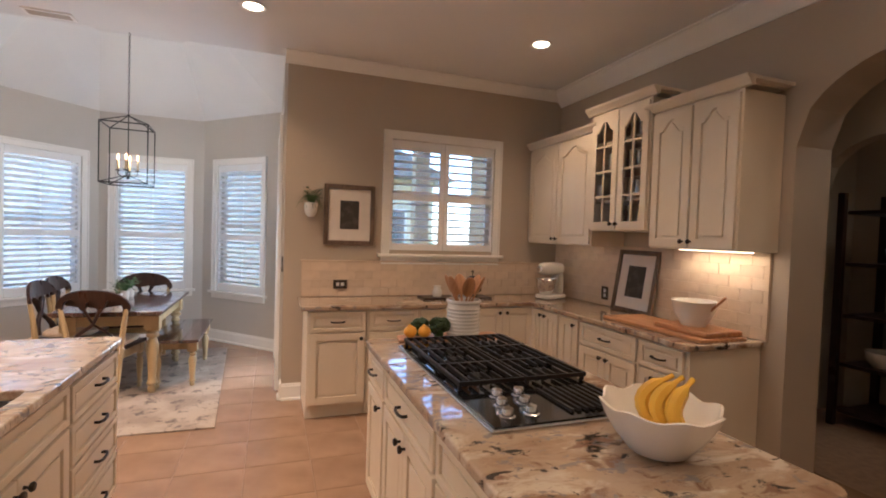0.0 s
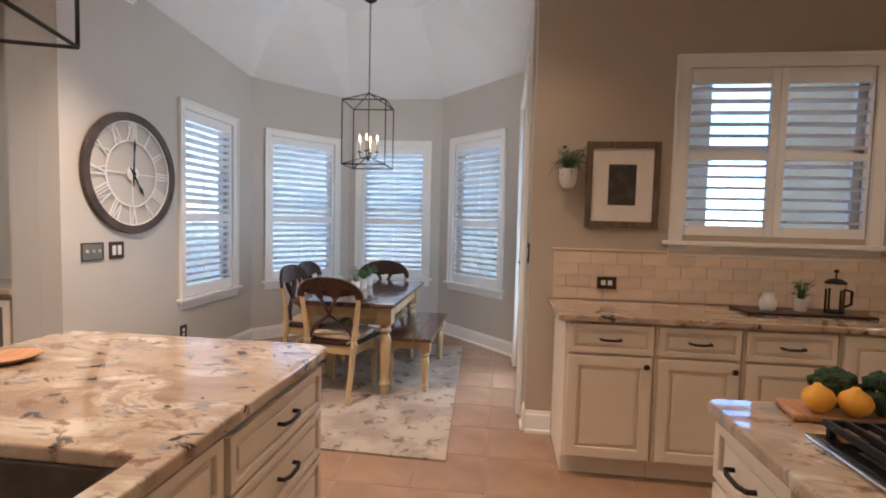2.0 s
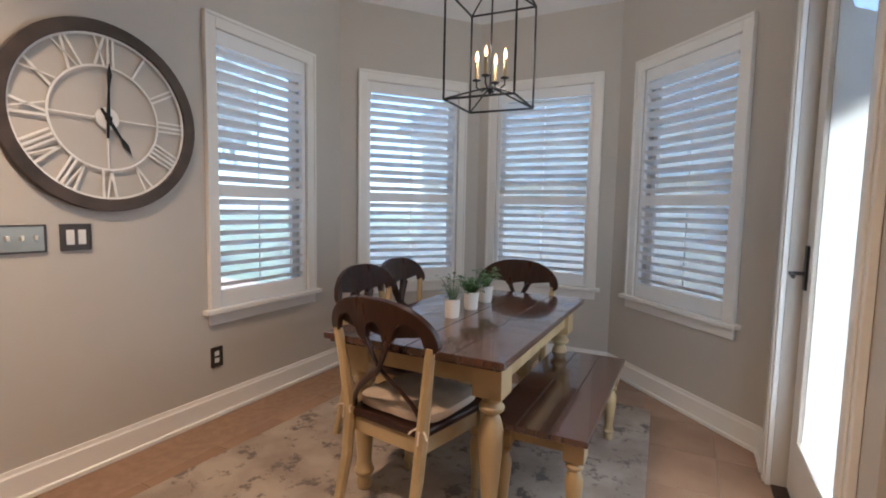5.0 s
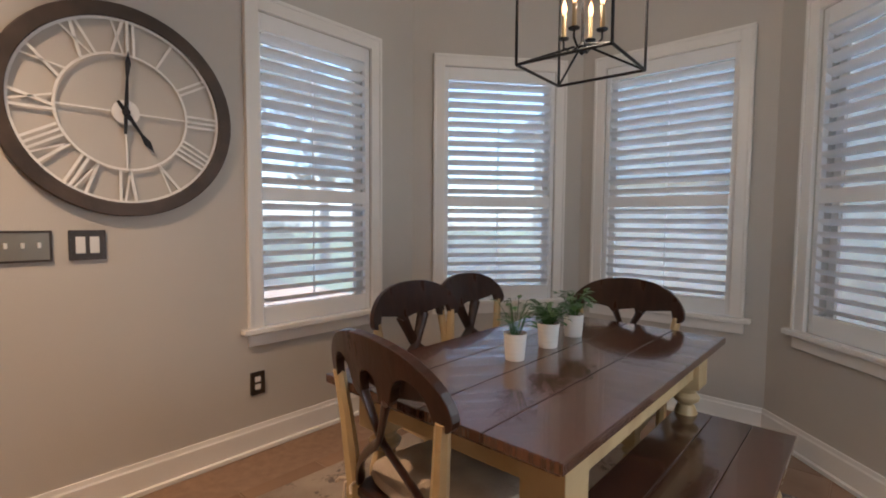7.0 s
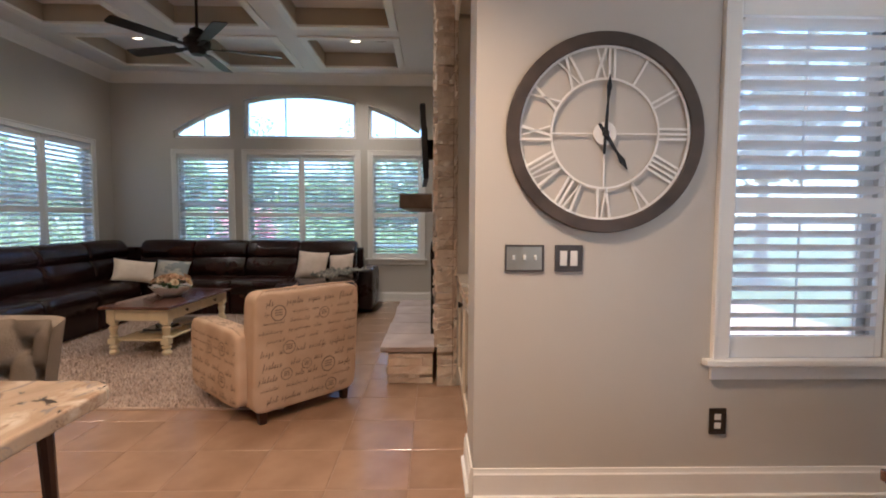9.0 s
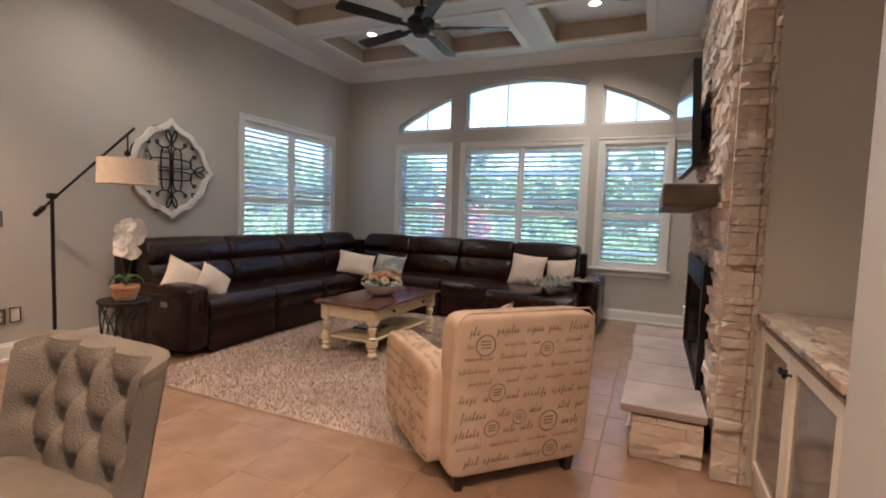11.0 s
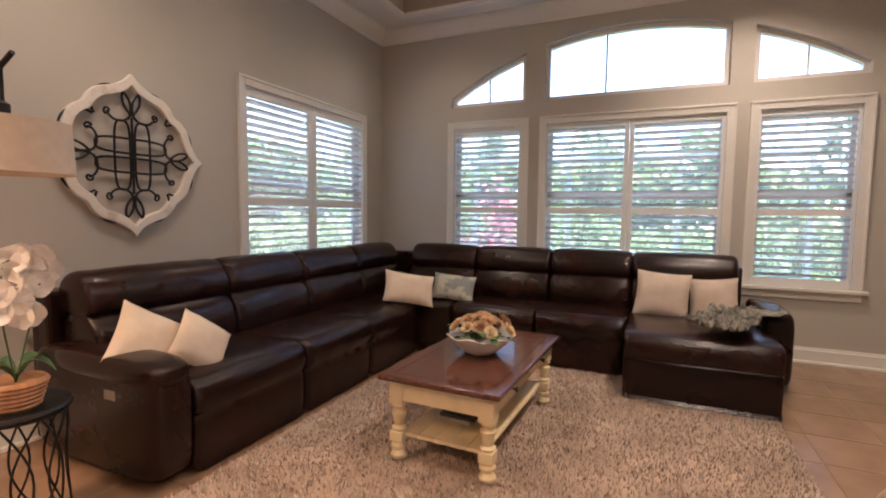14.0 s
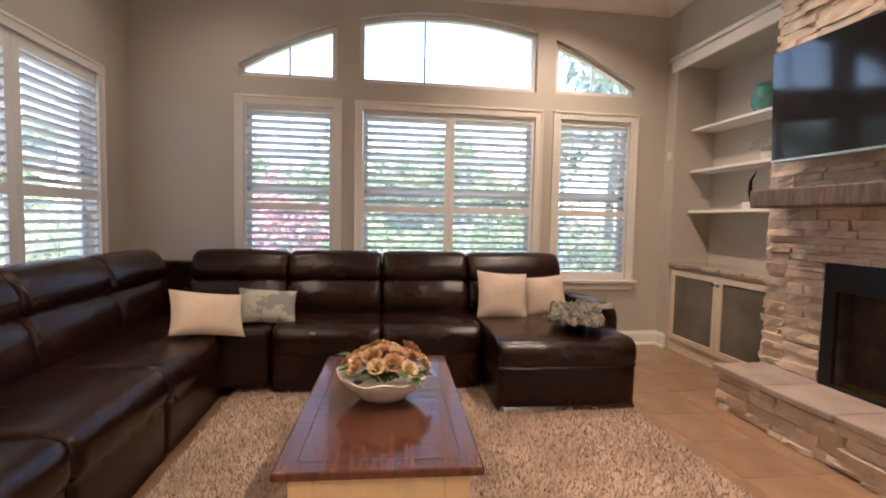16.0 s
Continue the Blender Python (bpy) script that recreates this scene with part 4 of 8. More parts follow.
cr = thing("utensil_crock", pose(1.30, 3.50, CT + 0.0185) @ Matrix.Scale(1.35, 4), "white ribbed ceramic crock holding wooden spoons", "crock")
bm = bmesh.new()
prof = [(0.001, 0.0), (0.062, 0.0), (0.066, 0.006)]
for i in range(8):
    prof += [(0.066, 0.012 + i * 0.014), (0.069, 0.017 + i * 0.014), (0.066, 0.022 + i * 0.014)]
prof += [(0.066, 0.135), (0.072, 0.14), (0.072, 0.15), (0.064, 0.15), (0.062, 0.02), (0.001, 0.02)]
lathe(bm, prof, 32)
part("pot", bm, CERAMIC, cr, "", smooth=True)
random.seed(8)
for i in range(6):
    a = 1.05 * i + 0.4
    bm = bmesh.new()
    lean = Vector((math.cos(a), math.sin(a), 0))
    p0 = Vector((1.30, 3.50, CT + 0.055)) - lean * 0.03
    p1 = p0 + lean * 0.10 + Vector((0, 0, 0.21))
    tube(bm, [p0, (p0 + p1) / 2, p1], 0.006, 8)
    d = (p1 - p0).normalized()
    q = p1 + d * 0.035
    rot = d.to_track_quat("Z", "Y").to_matrix().to_4x4()
    bmesh.ops.create_uvsphere(bm, u_segments=12, v_segments=8, radius=0.062, matrix=Matrix.Translation(q) @ rot @ Matrix.Diagonal((0.58, 0.16, 1.0, 1)))
    tagged(part("wooden_spoon", bm, LIGHTWOOD, None, "", smooth=True), "light wooden spoon standing in the crock", "spoon", "wooden spoons")

# peninsula with sink
PX0, PX1, PY0, PY1 = -1.48, -0.40, 1.0, 3.92
sx0, sx1, sy0, sy1 = -0.97, -0.475, 2.30, 3.06
bm = bmesh.new()


def rounded(x0, x1, y0, y1, r):
    o = []
    for cx, cy, a0 in ((x1 - r, y1 - r, 0), (x0 + r, y1 - r, 90), (x0 + r, y0 + r, 180), (x1 - r, y0 + r, 270)):
        o += [(cx + r * math.cos(radians(a0 + 15 * i)), cy + r * math.sin(radians(a0 + 15 * i))) for i in range(7)]
    return o


band(bm, rounded(PX0, PX1, PY0, PY1, 0.07), rounded(sx0, sx1, sy0, sy1, 0.02), CB, CT)
tagged(part("peninsula_countertop", bm, GRANITE, None, "", 0.007, seg=3), "polished cream and brown granite slab with a sink cutout", "countertop")
bm = bmesh.new()
o, i = rounded(sx0 - 0.012, sx1 + 0.012, sy0 - 0.012, sy1 + 0.012, 0.02), rounded(sx0 + 0.002, sx1 - 0.002, sy0 + 0.002, sy1 - 0.002, 0.03)
band(bm, o, i, CB - 0.2, CB - 0.001)
slab(bm, o, CB - 0.215, CB - 0.2)
tagged(part("sink", bm, SOOT, None, "", 0.004), "black composite undermount sink below the granite", "sink")
for y0, w, lay in ((3.87, 0.60, "drawers"), (3.265, 0.82, "doors"), (2.44, 0.60, "drawer_doors"), (1.835, 0.76, "drawer_doors")):
    c = thing("sink_cabinet" if lay == "doors" else "peninsula_cabinet", pose(PX1 - 0.035, y0, 0, 0, 0, 90) @ pose(-w, 0, 0), "cream painted cabinet below the granite with bronze handles", "cabinet", "peninsula cabinets")
    hh = CB - 0.22 if lay == "doors" else CB
    if lay == "doors":
        bm = bmesh.new()
        box(bm, 0, 0.018, 0.001, 0.62, 0.1, CB - 0.001)
        box(bm, w - 0.018, w, 0.001, 0.62, 0.1, CB - 0.001)
        box(bm, 0.018, w - 0.018, 0.001, 0.02, 0.1, CB - 0.001)
        box(bm, 0.018, w - 0.018, 0.6, 0.62, 0.1, CB - 0.001)
        part("body", bm, CAB, c)
    else:
        block("body", (0, w, 0.001, 0.62, 0.10, CB - 0.001), CAB, c, "", 0.002)
    block("toe_kick", (0, w, 0.05, 0.62, 0, 0.1), CAB, c, "", 0)
    if lay == "drawers":
        z = 0.12
        for k, dh in enumerate((0.20, 0.175, 0.17, 0.155)):
            d = panel_front("drawer", c, 0.012, w - 0.012, z, z + dh - 0.01, stile=0.024)
            pull(d, w / 2, z + dh / 2)
            z += dh + 0.002
    else:
        d = panel_front("drawer", c, 0.012, w - 0.012, CB - 0.165, CB - 0.012, stile=0.028)
        for k in (0, 1):
            d = panel_front("door", c, 0.012 + k * (w / 2 - 0.01), w / 2 - 0.002 + k * (w / 2 - 0.01), 0.12, CB - 0.18)
            knob(d, w / 2 + (-0.03, 0.03)[k], CB - 0.22)
bm = bmesh.new()
box(bm, -1.11, -1.06, 1.05, 3.87, 0.0, CB - 0.001)
tagged(part("peninsula_back_panel", bm, CAB, None, "", 0.003), "cream painted back panel of the peninsula", "panel")
d = thing("soap_dish", pose(-1.30, 3.52, CT + 0.0005), "small shallow dish on the granite", "dish")
bm = bmesh.new()
lathe(bm, [(0.001, 0.0), (0.05, 0.0), (0.08, 0.012), (0.085, 0.018), (0.078, 0.018), (0.045, 0.006), (0.001, 0.005)], 24)
part("plate", bm, LIGHTWOOD, d, "", smooth=True)

# tufted counter stools
def stool(m):
    s = thing("counter_stool", m, "grey linen counter stool with a button-tufted back", "stool", "counter stools")
    bm = bmesh.new()
    puff(bm, -0.23, 0.23, -0.22, 0.2, 0.55, 0.66, 6)
    part("seat", bm, GREYFAB, s, "", smooth=True)
    bm = bmesh.new()
    nx, nz = 40, 28
    w, z0, h = 0.225, 0.60, 0.325
    grid = []
    for j in range(nz + 1):
        row = []
        for i in range(nx + 1):
            u, v = -1 + 2 * i / nx, j / nz
            x = w * (1.0 + 0.05 * v) * u
            tuft = 0.0
            for r in range(4):
                for c in range(-3, 4):
                    px, pz = (c + (0.5 if r % 2 else 0)) * 0.125, z0 + 0.06 + r * 0.088
                    if abs(px) < 0.22:
                        tuft += 0.028 * math.exp(-(((x - px) / 0.024) ** 2 + ((z0 + h * v - pz) / 0.024) ** 2))
            f1, f2 = (x / 0.125 + (z0 + h * v - z0 - 0.06) / 0.176), (x / 0.125 - (z0 + h * v - z0 - 0.06) / 0.176)
            tuft += 0.010 * (math.exp(-((f1 - round(f1)) / 0.09) ** 2) + math.exp(-((f2 - round(f2)) / 0.09) ** 2)) if v < 0.9 and abs(u) < 0.9 else 0
            wing = -0.055 * abs(u) ** 5
            y = 0.20 + wing + 0.06 * v + tuft - 0.03 * (1 - u * u)
            row.append(bm.verts.new((x, y, z0 + h * v - 0.02 * abs(u) ** 8 * (v > 0.9))))
        grid.append(row)
    back = []
    for j in range(nz + 1):
        v = j / nz
        back.append([bm.verts.new((w * (1.0 + 0.05 * v) * (-1 + 2 * i / nx) * 1.0, 0.255 + 0.06 * v - 0.055 * abs(-1 + 2 * i / nx) ** 5, z0 + h * v)) for i in range(nx + 1)])
    for j in range(nz):
        for i in range(nx):
            bm.faces.new((grid[j][i], grid[j][i + 1], grid[j + 1][i + 1], grid[j + 1][i]))
            bm.faces.new((back[j][i], back[j + 1][i], back[j + 1][i + 1], back[j][i + 1]))
    for i in range(nx):
        bm.faces.new((grid[nz][i], grid[nz][i + 1], back[nz][i + 1], back[nz][i]))
        bm.faces.new((grid[0][i], back[0][i], back[0][i + 1], grid[0][i + 1]))
    for j in range(nz):
        bm.faces.new((grid[j][0], grid[j + 1][0], back[j + 1][0], back[j][0]))
        bm.faces.new((grid[j][nx], back[j][nx], back[j + 1][nx], grid[j + 1][nx]))
    part("backrest", bm, GREYFAB, s, "button-tufted backrest", smooth=True)
    for x, y in ((-0.2, -0.19), (0.2, -0.19), (-0.2, 0.2), (0.2, 0.2)):
        bm = bmesh.new()
        tube(bm, [(x, y, 0.56), (x * 1.06, y * 1.08, 0.0)], [0.024, 0.016], 8)
        part("leg", bm, DARKWOOD, s, "", smooth=True)
    bm = bmesh.new()
    tube(bm, [(-0.205, -0.2, 0.22), (0.205, -0.2, 0.22)], 0.01, 8)
    part("footrest", bm, DARKWOOD, s)
    return s


st = stool(pose(-1.70, 3.19, 0, 0, 0, 90))
copy_thing(st, pose(-1.70, 2.35, 0, 0, 0, 90))
copy_thing(st, pose(-1.70, 1.6, 0, 0, 0, 90))

# wall things in the kitchen
def framed_print(name, m, w, h, border, mat_w, frame_mat, label, depth=0.025):
    f = thing(name, m, label, "picture")
    bm = bmesh.new()
    band(bm, rect(-w / 2, w / 2, 0, h), rect(-w / 2 + border, w / 2 - border, border, h - border), 0, depth, UPRIGHT)
    part("frame", bm, frame_mat, f, "dark wooden frame", 0.004)
    bm = bmesh.new()
    slab(bm, rect(-w / 2 + border, w / 2 - border, border, h - border), 0.004, 0.010, UPRIGHT)
    part("mat", bm, PAPER, f, "cream mat board")
    iw, ih = w / 2 - border - mat_w, h - 2 * border - 2 * mat_w
    bm = bmesh.new()
    slab(bm, rect(-iw, iw, border + mat_w, border + mat_w + ih), 0.011, 0.0125, UPRIGHT)
    part("print", bm, ART, f, "small dark print")
    return f


framed_print("framed_print", pose(0.938, 5.306, 1.335), 0.44, 0.525, 0.038, 0.10, WORNWOOD, "dark wood frame with cream mat and small print")
framed_print("leaning_frame", pose(2.99, 4.10, CT + 0.0005, 0, 0, -90) @ pose(0, 0, 0, -9, 0, 0), 0.44, 0.50, 0.035, 0.09, WORNWOOD, "wooden frame with a dark print leaning on the counter")
pl = thing("wall_planter", pose(0.605, 5.306, 1.565), "white wall pocket with a trailing green plant", "planter")
bm = bmesh.new()
lathe(bm, [(0.001, 0.0), (0.03, 0.006), (0.05, 0.04), (0.055, 0.10), (0.055, 0.12), (0.048, 0.12), (0.045, 0.05), (0.001, 0.02)], 24, Matrix.Translation((0, -0.056, 0)))
part("pocket", bm, PLASTER, pl, "", smooth=True)


def foliage(name, parent, origin, n, size, spread_r, height, mat, seed, droop=0.0):
    """A spray of small leaves on thin stems."""
    random.seed(seed)
    bm = bmesh.new()
    for k in range(n):
        a, rr, hh = random.uniform(0, 6.283), random.uniform(0.2, 1) * spread_r, random.uniform(0.25, 1) * height
        tip = Vector(origin) + Vector((rr * math.cos(a), rr * math.sin(a), hh - droop * rr))
        base = Vector(origin) + Vector((0.2 * rr * math.cos(a), 0.2 * rr * math.sin(a), 0))
        tube(bm, [base, (base + tip) / 2 + Vector((0, 0, 0.15 * height)), tip], 0.0012, 4)
        d = Vector((math.cos(a), math.sin(a), random.uniform(-0.5, 0.5))).normalized()
        side = d.cross(Vector((0, 0, 1))).normalized()
        nn = side.cross(d)
        s = size * random.uniform(0.7, 1.2)
        outline = [(0, 0), (0.35, 0.36), (0.7, 0.33), (1, 0), (0.7, -0.33), (0.35, -0.36)]
        vs = [bm.verts.new(tip + d * s * u + side * s * v * 0.9 + nn * (0.12 * s * (abs(v) * 2))) for u, v in outline]
        bm.faces.new(vs)
    return part(name, bm, mat, parent)


foliage("leaves", pl, (0, -0.056, 0.115), 70, 0.03, 0.09, 0.13, LEAF, 3)
for k in range(26):
    a = k * 2.4
    rr = 0.05 + 0.05 * ((k * 37) % 10) / 10
    bm = bmesh.new()
    tube(bm, [(0, -0.056, 0.11), (rr * 0.6 * math.cos(a), -0.056 + 0.6 * rr * abs(math.sin(a)) * -1, 0.18), (rr * 1.3 * math.cos(a), -0.056 - abs(rr * 1.2 * math.sin(a)), 0.15 - 0.04 * (k % 3))], [0.003, 0.0025, 0.0008], 5)
    part("blade", bm, LEAF, pl)


def plate(m, w, h, gangs, kind_, mat, label, inner):
    p = thing("switch_plate" if kind_ != "outlet" else "wall_outlet", m, label, "switch" if kind_ != "outlet" else "outlet")
    block("plate", (-w / 2, w / 2, -0.007, 0.0, -h / 2, h / 2), mat, p, "", 0.003)
    bm = bmesh.new()
    band(bm, rect(-w / 2, w / 2, -h / 2, h / 2), rect(-w / 2 + 0.008, w / 2 - 0.008, -h / 2 + 0.008, h / 2 - 0.008), 0.0071, 0.011, UPRIGHT)
    part("rim", bm, PLATEDARK, p, "", 0.001)
    for g in range(gangs):
        x = (g - (gangs - 1) / 2) * (w - 0.03) / gangs
        if kind_ == "toggle":
            block("toggle", (x - 0.005, x + 0.005, -0.02, -0.0072, -0.006, 0.014), inner, p, "", 0.001)
        elif kind_ == "rocker":
            block("rocker", (x - 0.016, x + 0.016, -0.011, -0.0072, -0.033, 0.033), inner, p, "", 0.002)
        else:
            for z in (-0.02, 0.02):
                block("socket", (x - 0.015, x + 0.015, -0.009, -0.0072, z - 0.014, z + 0.014), inner, p, "", 0.002)
    return p


plate(pose(0.87, 5.292, 0.99) @ pose(0, 0, 0, 0, 90, 0), 0.075, 0.115, 1, "outlet", PLATEDARK, "bronze wall outlet on the tile backsplash", WHITEPLASTIC)
plate(pose(3.058, 4.50, 0.99, 0, 0, -90), 0.08, 0.115, 1, "outlet", PLATEDARK, "bronze wall outlet on the tile backsplash", WHITEPLASTIC)

# stand mixer
mx = thing("stand_mixer", pose(2.80, 4.98, CT + 0.0005, 0, 0, 200), "white stand mixer with a steel bowl in the corner", "mixer")
bm = bmesh.new()
puff(bm, -0.17, 0.13, -0.09, 0.09, 0.0, 0.045, 5)
part("base", bm, CERAMIC, mx, "", smooth=True)
bm = bmesh.new()
puff(bm, -0.16, -0.06, -0.055, 0.055, 0.02, 0.26, 4)
part("column", bm, CERAMIC, mx, "", smooth=True)
bm = bmesh.new()
puff(bm, -0.18, 0.16, -0.065, 0.065, 0.22, 0.345, 3)
part("head", bm, CERAMIC, mx, "", smooth=True)
bm = bmesh.new()
lathe(bm, [(0.04, 0.045), (0.05, 0.05), (0.085, 0.10), (0.1, 0.19), (0.095, 0.19), (0.08, 0.1), (0.001, 0.06)], 24, Matrix.Translation((0.06, 0, 0)))
part("mixing_bowl", bm, CHROME, mx, "polished steel bowl", smooth=True)
bm = bmesh.new()
lathe(bm, [(0.028, -0.01), (0.03, 0.0), (0.001, 0.004)], 16, Matrix.Translation((0.16, 0, 0.285)) @ Matrix.Rotation(radians(90), 4, "Y"))
part("hub_cap", bm, CHROME, mx, "", smooth=True)

# boards and mixing bowl on the east counter
block_b = block("serving_board", (2.60, 2.96, 3.10, 3.95, CT + 0.0005, CT + 0.022), LIGHTWOOD, None, "", 0.006)
tagged(block_b, "large wooden serving board on the granite", "board")
block_c = block("chopping_block", (2.66, 2.95, 3.12, 3.52, CT + 0.0225, CT + 0.055), LIGHTWOOD, None, "", 0.008)
tagged(block_c, "thick wooden chopping block on the serving board", "board")
mb = thing("mixing_bowl", pose(2.80, 3.34, CT + 0.0555), "white ribbed mixing bowl with a pouring lip", "bowl")
bm = bmesh.new()
lathe(bm, [(0.001, 0), (0.07, 0.0), (0.075, 0.01), (0.115, 0.08), (0.128, 0.145), (0.134, 0.15), (0.134, 0.158), (0.122, 0.158), (0.108, 0.08), (0.06, 0.015), (0.001, 0.012)], 40)
part("shell", bm, CERAMIC, mb, "", smooth=True)
bm = bmesh.new()
tube(bm, [(0.0, -0.07, 0.06), (0.02, -0.2, 0.2)], [0.007, 0.009], 8)
part("whisk_handle", bm, LIGHTWOOD, mb, "", smooth=True)
# tray with coffee press and herb pot by the window
tr = block("wooden_tray", (1.55, 2.2, 4.98, 5.20, CT + 0.0005, CT + 0.016), DARKWOOD, None, "", 0.005)
tagged(tr, "dark wooden tray on the granite below the window", "tray")
fp = thing("coffee_press", pose(2.04, 5.08, CT + 0.0165), "glass coffee press with black frame and lid", "coffee press")
bm = bmesh.new()
lathe(bm, [(0.045, 0.005), (0.045, 0.16), (0.043, 0.16), (0.043, 0.008)], 20)
part("beaker", bm, GLASS, fp, "", smooth=True)
bm = bmesh.new()
lathe(bm, [(0.048, 0.0), (0.048, 0.012)], 20)
for k in range(4):
    a = k * math.pi / 2
    box(bm, 0.046 * math.cos(a) - 0.004, 0.046 * math.cos(a) + 0.004, 0.046 * math.sin(a) - 0.004, 0.046 * math.sin(a) + 0.004, 0.0, 0.13)
tube(bm, [(0.048, 0, 0.13), (0.085, 0, 0.12), (0.085, 0, 0.05), (0.048, 0, 0.03)], 0.007, 8)
part("holder", bm, IRON, fp)
bm = bmesh.new()
lathe(bm, [(0.05, 0.16), (0.05, 0.17), (0.03, 0.185), (0.004, 0.19), (0.004, 0.22), (0.012, 0.225), (0.012, 0.235), (0.001, 0.24)], 20)
part("lid", bm, IRON, fp, "", smooth=True)
hp = thing("herb_pot", pose(1.88, 5.10, CT + 0.0165), "small pot with a green herb on the tray", "plant")
bm = bmesh.new()
lathe(bm, [(0.03, 0), (0.04, 0.07), (0.036, 0.07), (0.001, 0.06)], 20)
part("pot", bm, PLASTER, hp, "", smooth=True)
foliage("leaves", hp, (0, 0, 0.06), 60, 0.025, 0.05, 0.11, LEAF, 9)
cj = thing("small_jug", pose(1.70, 5.08, CT + 0.0165), "small pale blue ceramic jug on the tray", "jug")
bm = bmesh.new()
lathe(bm, [(0.001, 0), (0.035, 0), (0.045, 0.03), (0.04, 0.06), (0.03, 0.08), (0.034, 0.1), (0.03, 0.1), (0.025, 0.08), (0.001, 0.02)], 20)
part("body", bm, PLASTER, cj, "", smooth=True)

# pantry shelf unit behind the arches
ps = thing("pantry_shelf", pose(4.95, 3.13, 0), "tall dark wooden shelf unit with stored kitchenware", "shelf")
for x, y in ((-0.28, -0.5), (0.28, -0.5), (-0.28, 0.5), (0.28, 0.5)):
    block("post", (x - 0.025, x + 0.025, y - 0.025, y + 0.025, 0, 1.9), DARKWOOD, ps, "", 0.003)
for z in (0.12, 0.5, 0.9, 1.32, 1.74):
    block("shelf", (-0.255, 0.255, -0.475, 0.475, z - 0.015, z + 0.015), DARKWOOD, ps, "", 0.003)
for i, (y, z, mm) in enumerate(((2.6, 1.755, CERAMIC), (2.9, 1.335, PLASTER), (2.55, 1.335, WHITEPLASTIC), (2.7, 0.915, BRONZE), (3.0, 0.515, CERAMIC), (2.6, 0.135, LEAF))):
    bm = bmesh.new()
    lathe(bm, [(0.001, 0), (0.10, 0), (0.14, 0.05), (0.15, 0.12), (0.14, 0.12), (0.1, 0.02), (0.001, 0.01)], 20)
    tagged(part("serving_dish", bm, mm, None, "", smooth=True, m=pose(4.9, y + 0.38, z)), "serving dish stored on the pantry shelf", "dish", "pantry dishes")


# ceiling fixtures
def downlight(x, y, z, power, tone=(1.0, 0.83, 0.64)):
    d = thing("downlight", pose(x, y, z), "round recessed ceiling light, switched on", "ceiling light", "recessed ceiling lights")
    bm = bmesh.new()
    lathe(bm, [(0.085, -0.001), (0.09, -0.004), (0.082, -0.010), (0.064, -0.006), (0.062, -0.001)], 28)
    part("trim_ring", bm, TRIM, d, "", smooth=True)
    bm = bmesh.new()
    lathe(bm, [(0.001, -0.003), (0.061, -0.003), (0.061, -0.0015), (0.001, -0.0015)], 24)
    part("lens", bm, CANLIGHT, d)
    la = new("downlight_lamp", bpy.data.lights.new("downlight_lamp", "SPOT"))
    la.data.energy, la.data.spot_size, la.data.spot_blend, la.data.shadow_soft_size, la.data.color = power * LAMPS, radians(125), 0.8, 0.05, tone
    la.matrix_world = pose(x, y, z - 0.03)
    return d


# Two of these are seen; the rest are unseen, added as warm fill.
for x, y, watts in ((2.20, 4.30, 24), (1.05, 3.65, 24), (2.20, 2.30, 20), (0.9, 1.6, 22), (-0.9, 1.4, 40), (2.2, 0.6, 22), (-1.45, 4.35, 200), (0.15, 4.55, 28), (-1.6, 2.6, 30), (-1.95, 0.7, 170)):
    downlight(x, y, KC, watts, (1.0, 0.60, 0.32) if x < -1.2 else (1.0, 0.58, 0.28))
# Unseen pantry lights, added to lift the hall out of black.
downlight(4.78, 2.4, KC, 14, (1.0, 0.72, 0.46))
downlight(3.8, 2.5, KC, 9, (1.0, 0.72, 0.46))


def vent(m, w, h, label):
    v = thing("ceiling_vent", m, label, "vent")
    bm = bmesh.new()
    band(bm, rect(-w / 2, w / 2, -h / 2, h / 2), rect(-w / 2 + 0.02, w / 2 - 0.02, -h / 2 + 0.02, h / 2 - 0.02), -0.012, -0.001)
    part("frame", bm, TRIM, v, "", 0.002)
    for i in range(6):
        y = -h / 2 + 0.03 + (h - 0.06) * i / 5
        block("slat", (-w / 2 + 0.02, w / 2 - 0.02, y - 0.006, y + 0.006, -0.010, -0.003), COFFER, v, "", 0)
    return v


vent(pose(-1.22, 5.28, KC), 0.30, 0.13, "white metal supply vent in the kitchen ceiling")
smoke = thing("smoke_detector", pose(0.25, 3.6, KC), "round white smoke detector on the kitchen ceiling", "smoke detector")
bm = bmesh.new()
lathe(bm, [(0.065, 0), (0.065, -0.02), (0.05, -0.035), (0.001, -0.036)], 24)
part("housing", bm, WHITEPLASTIC, smoke, "", smooth=True)


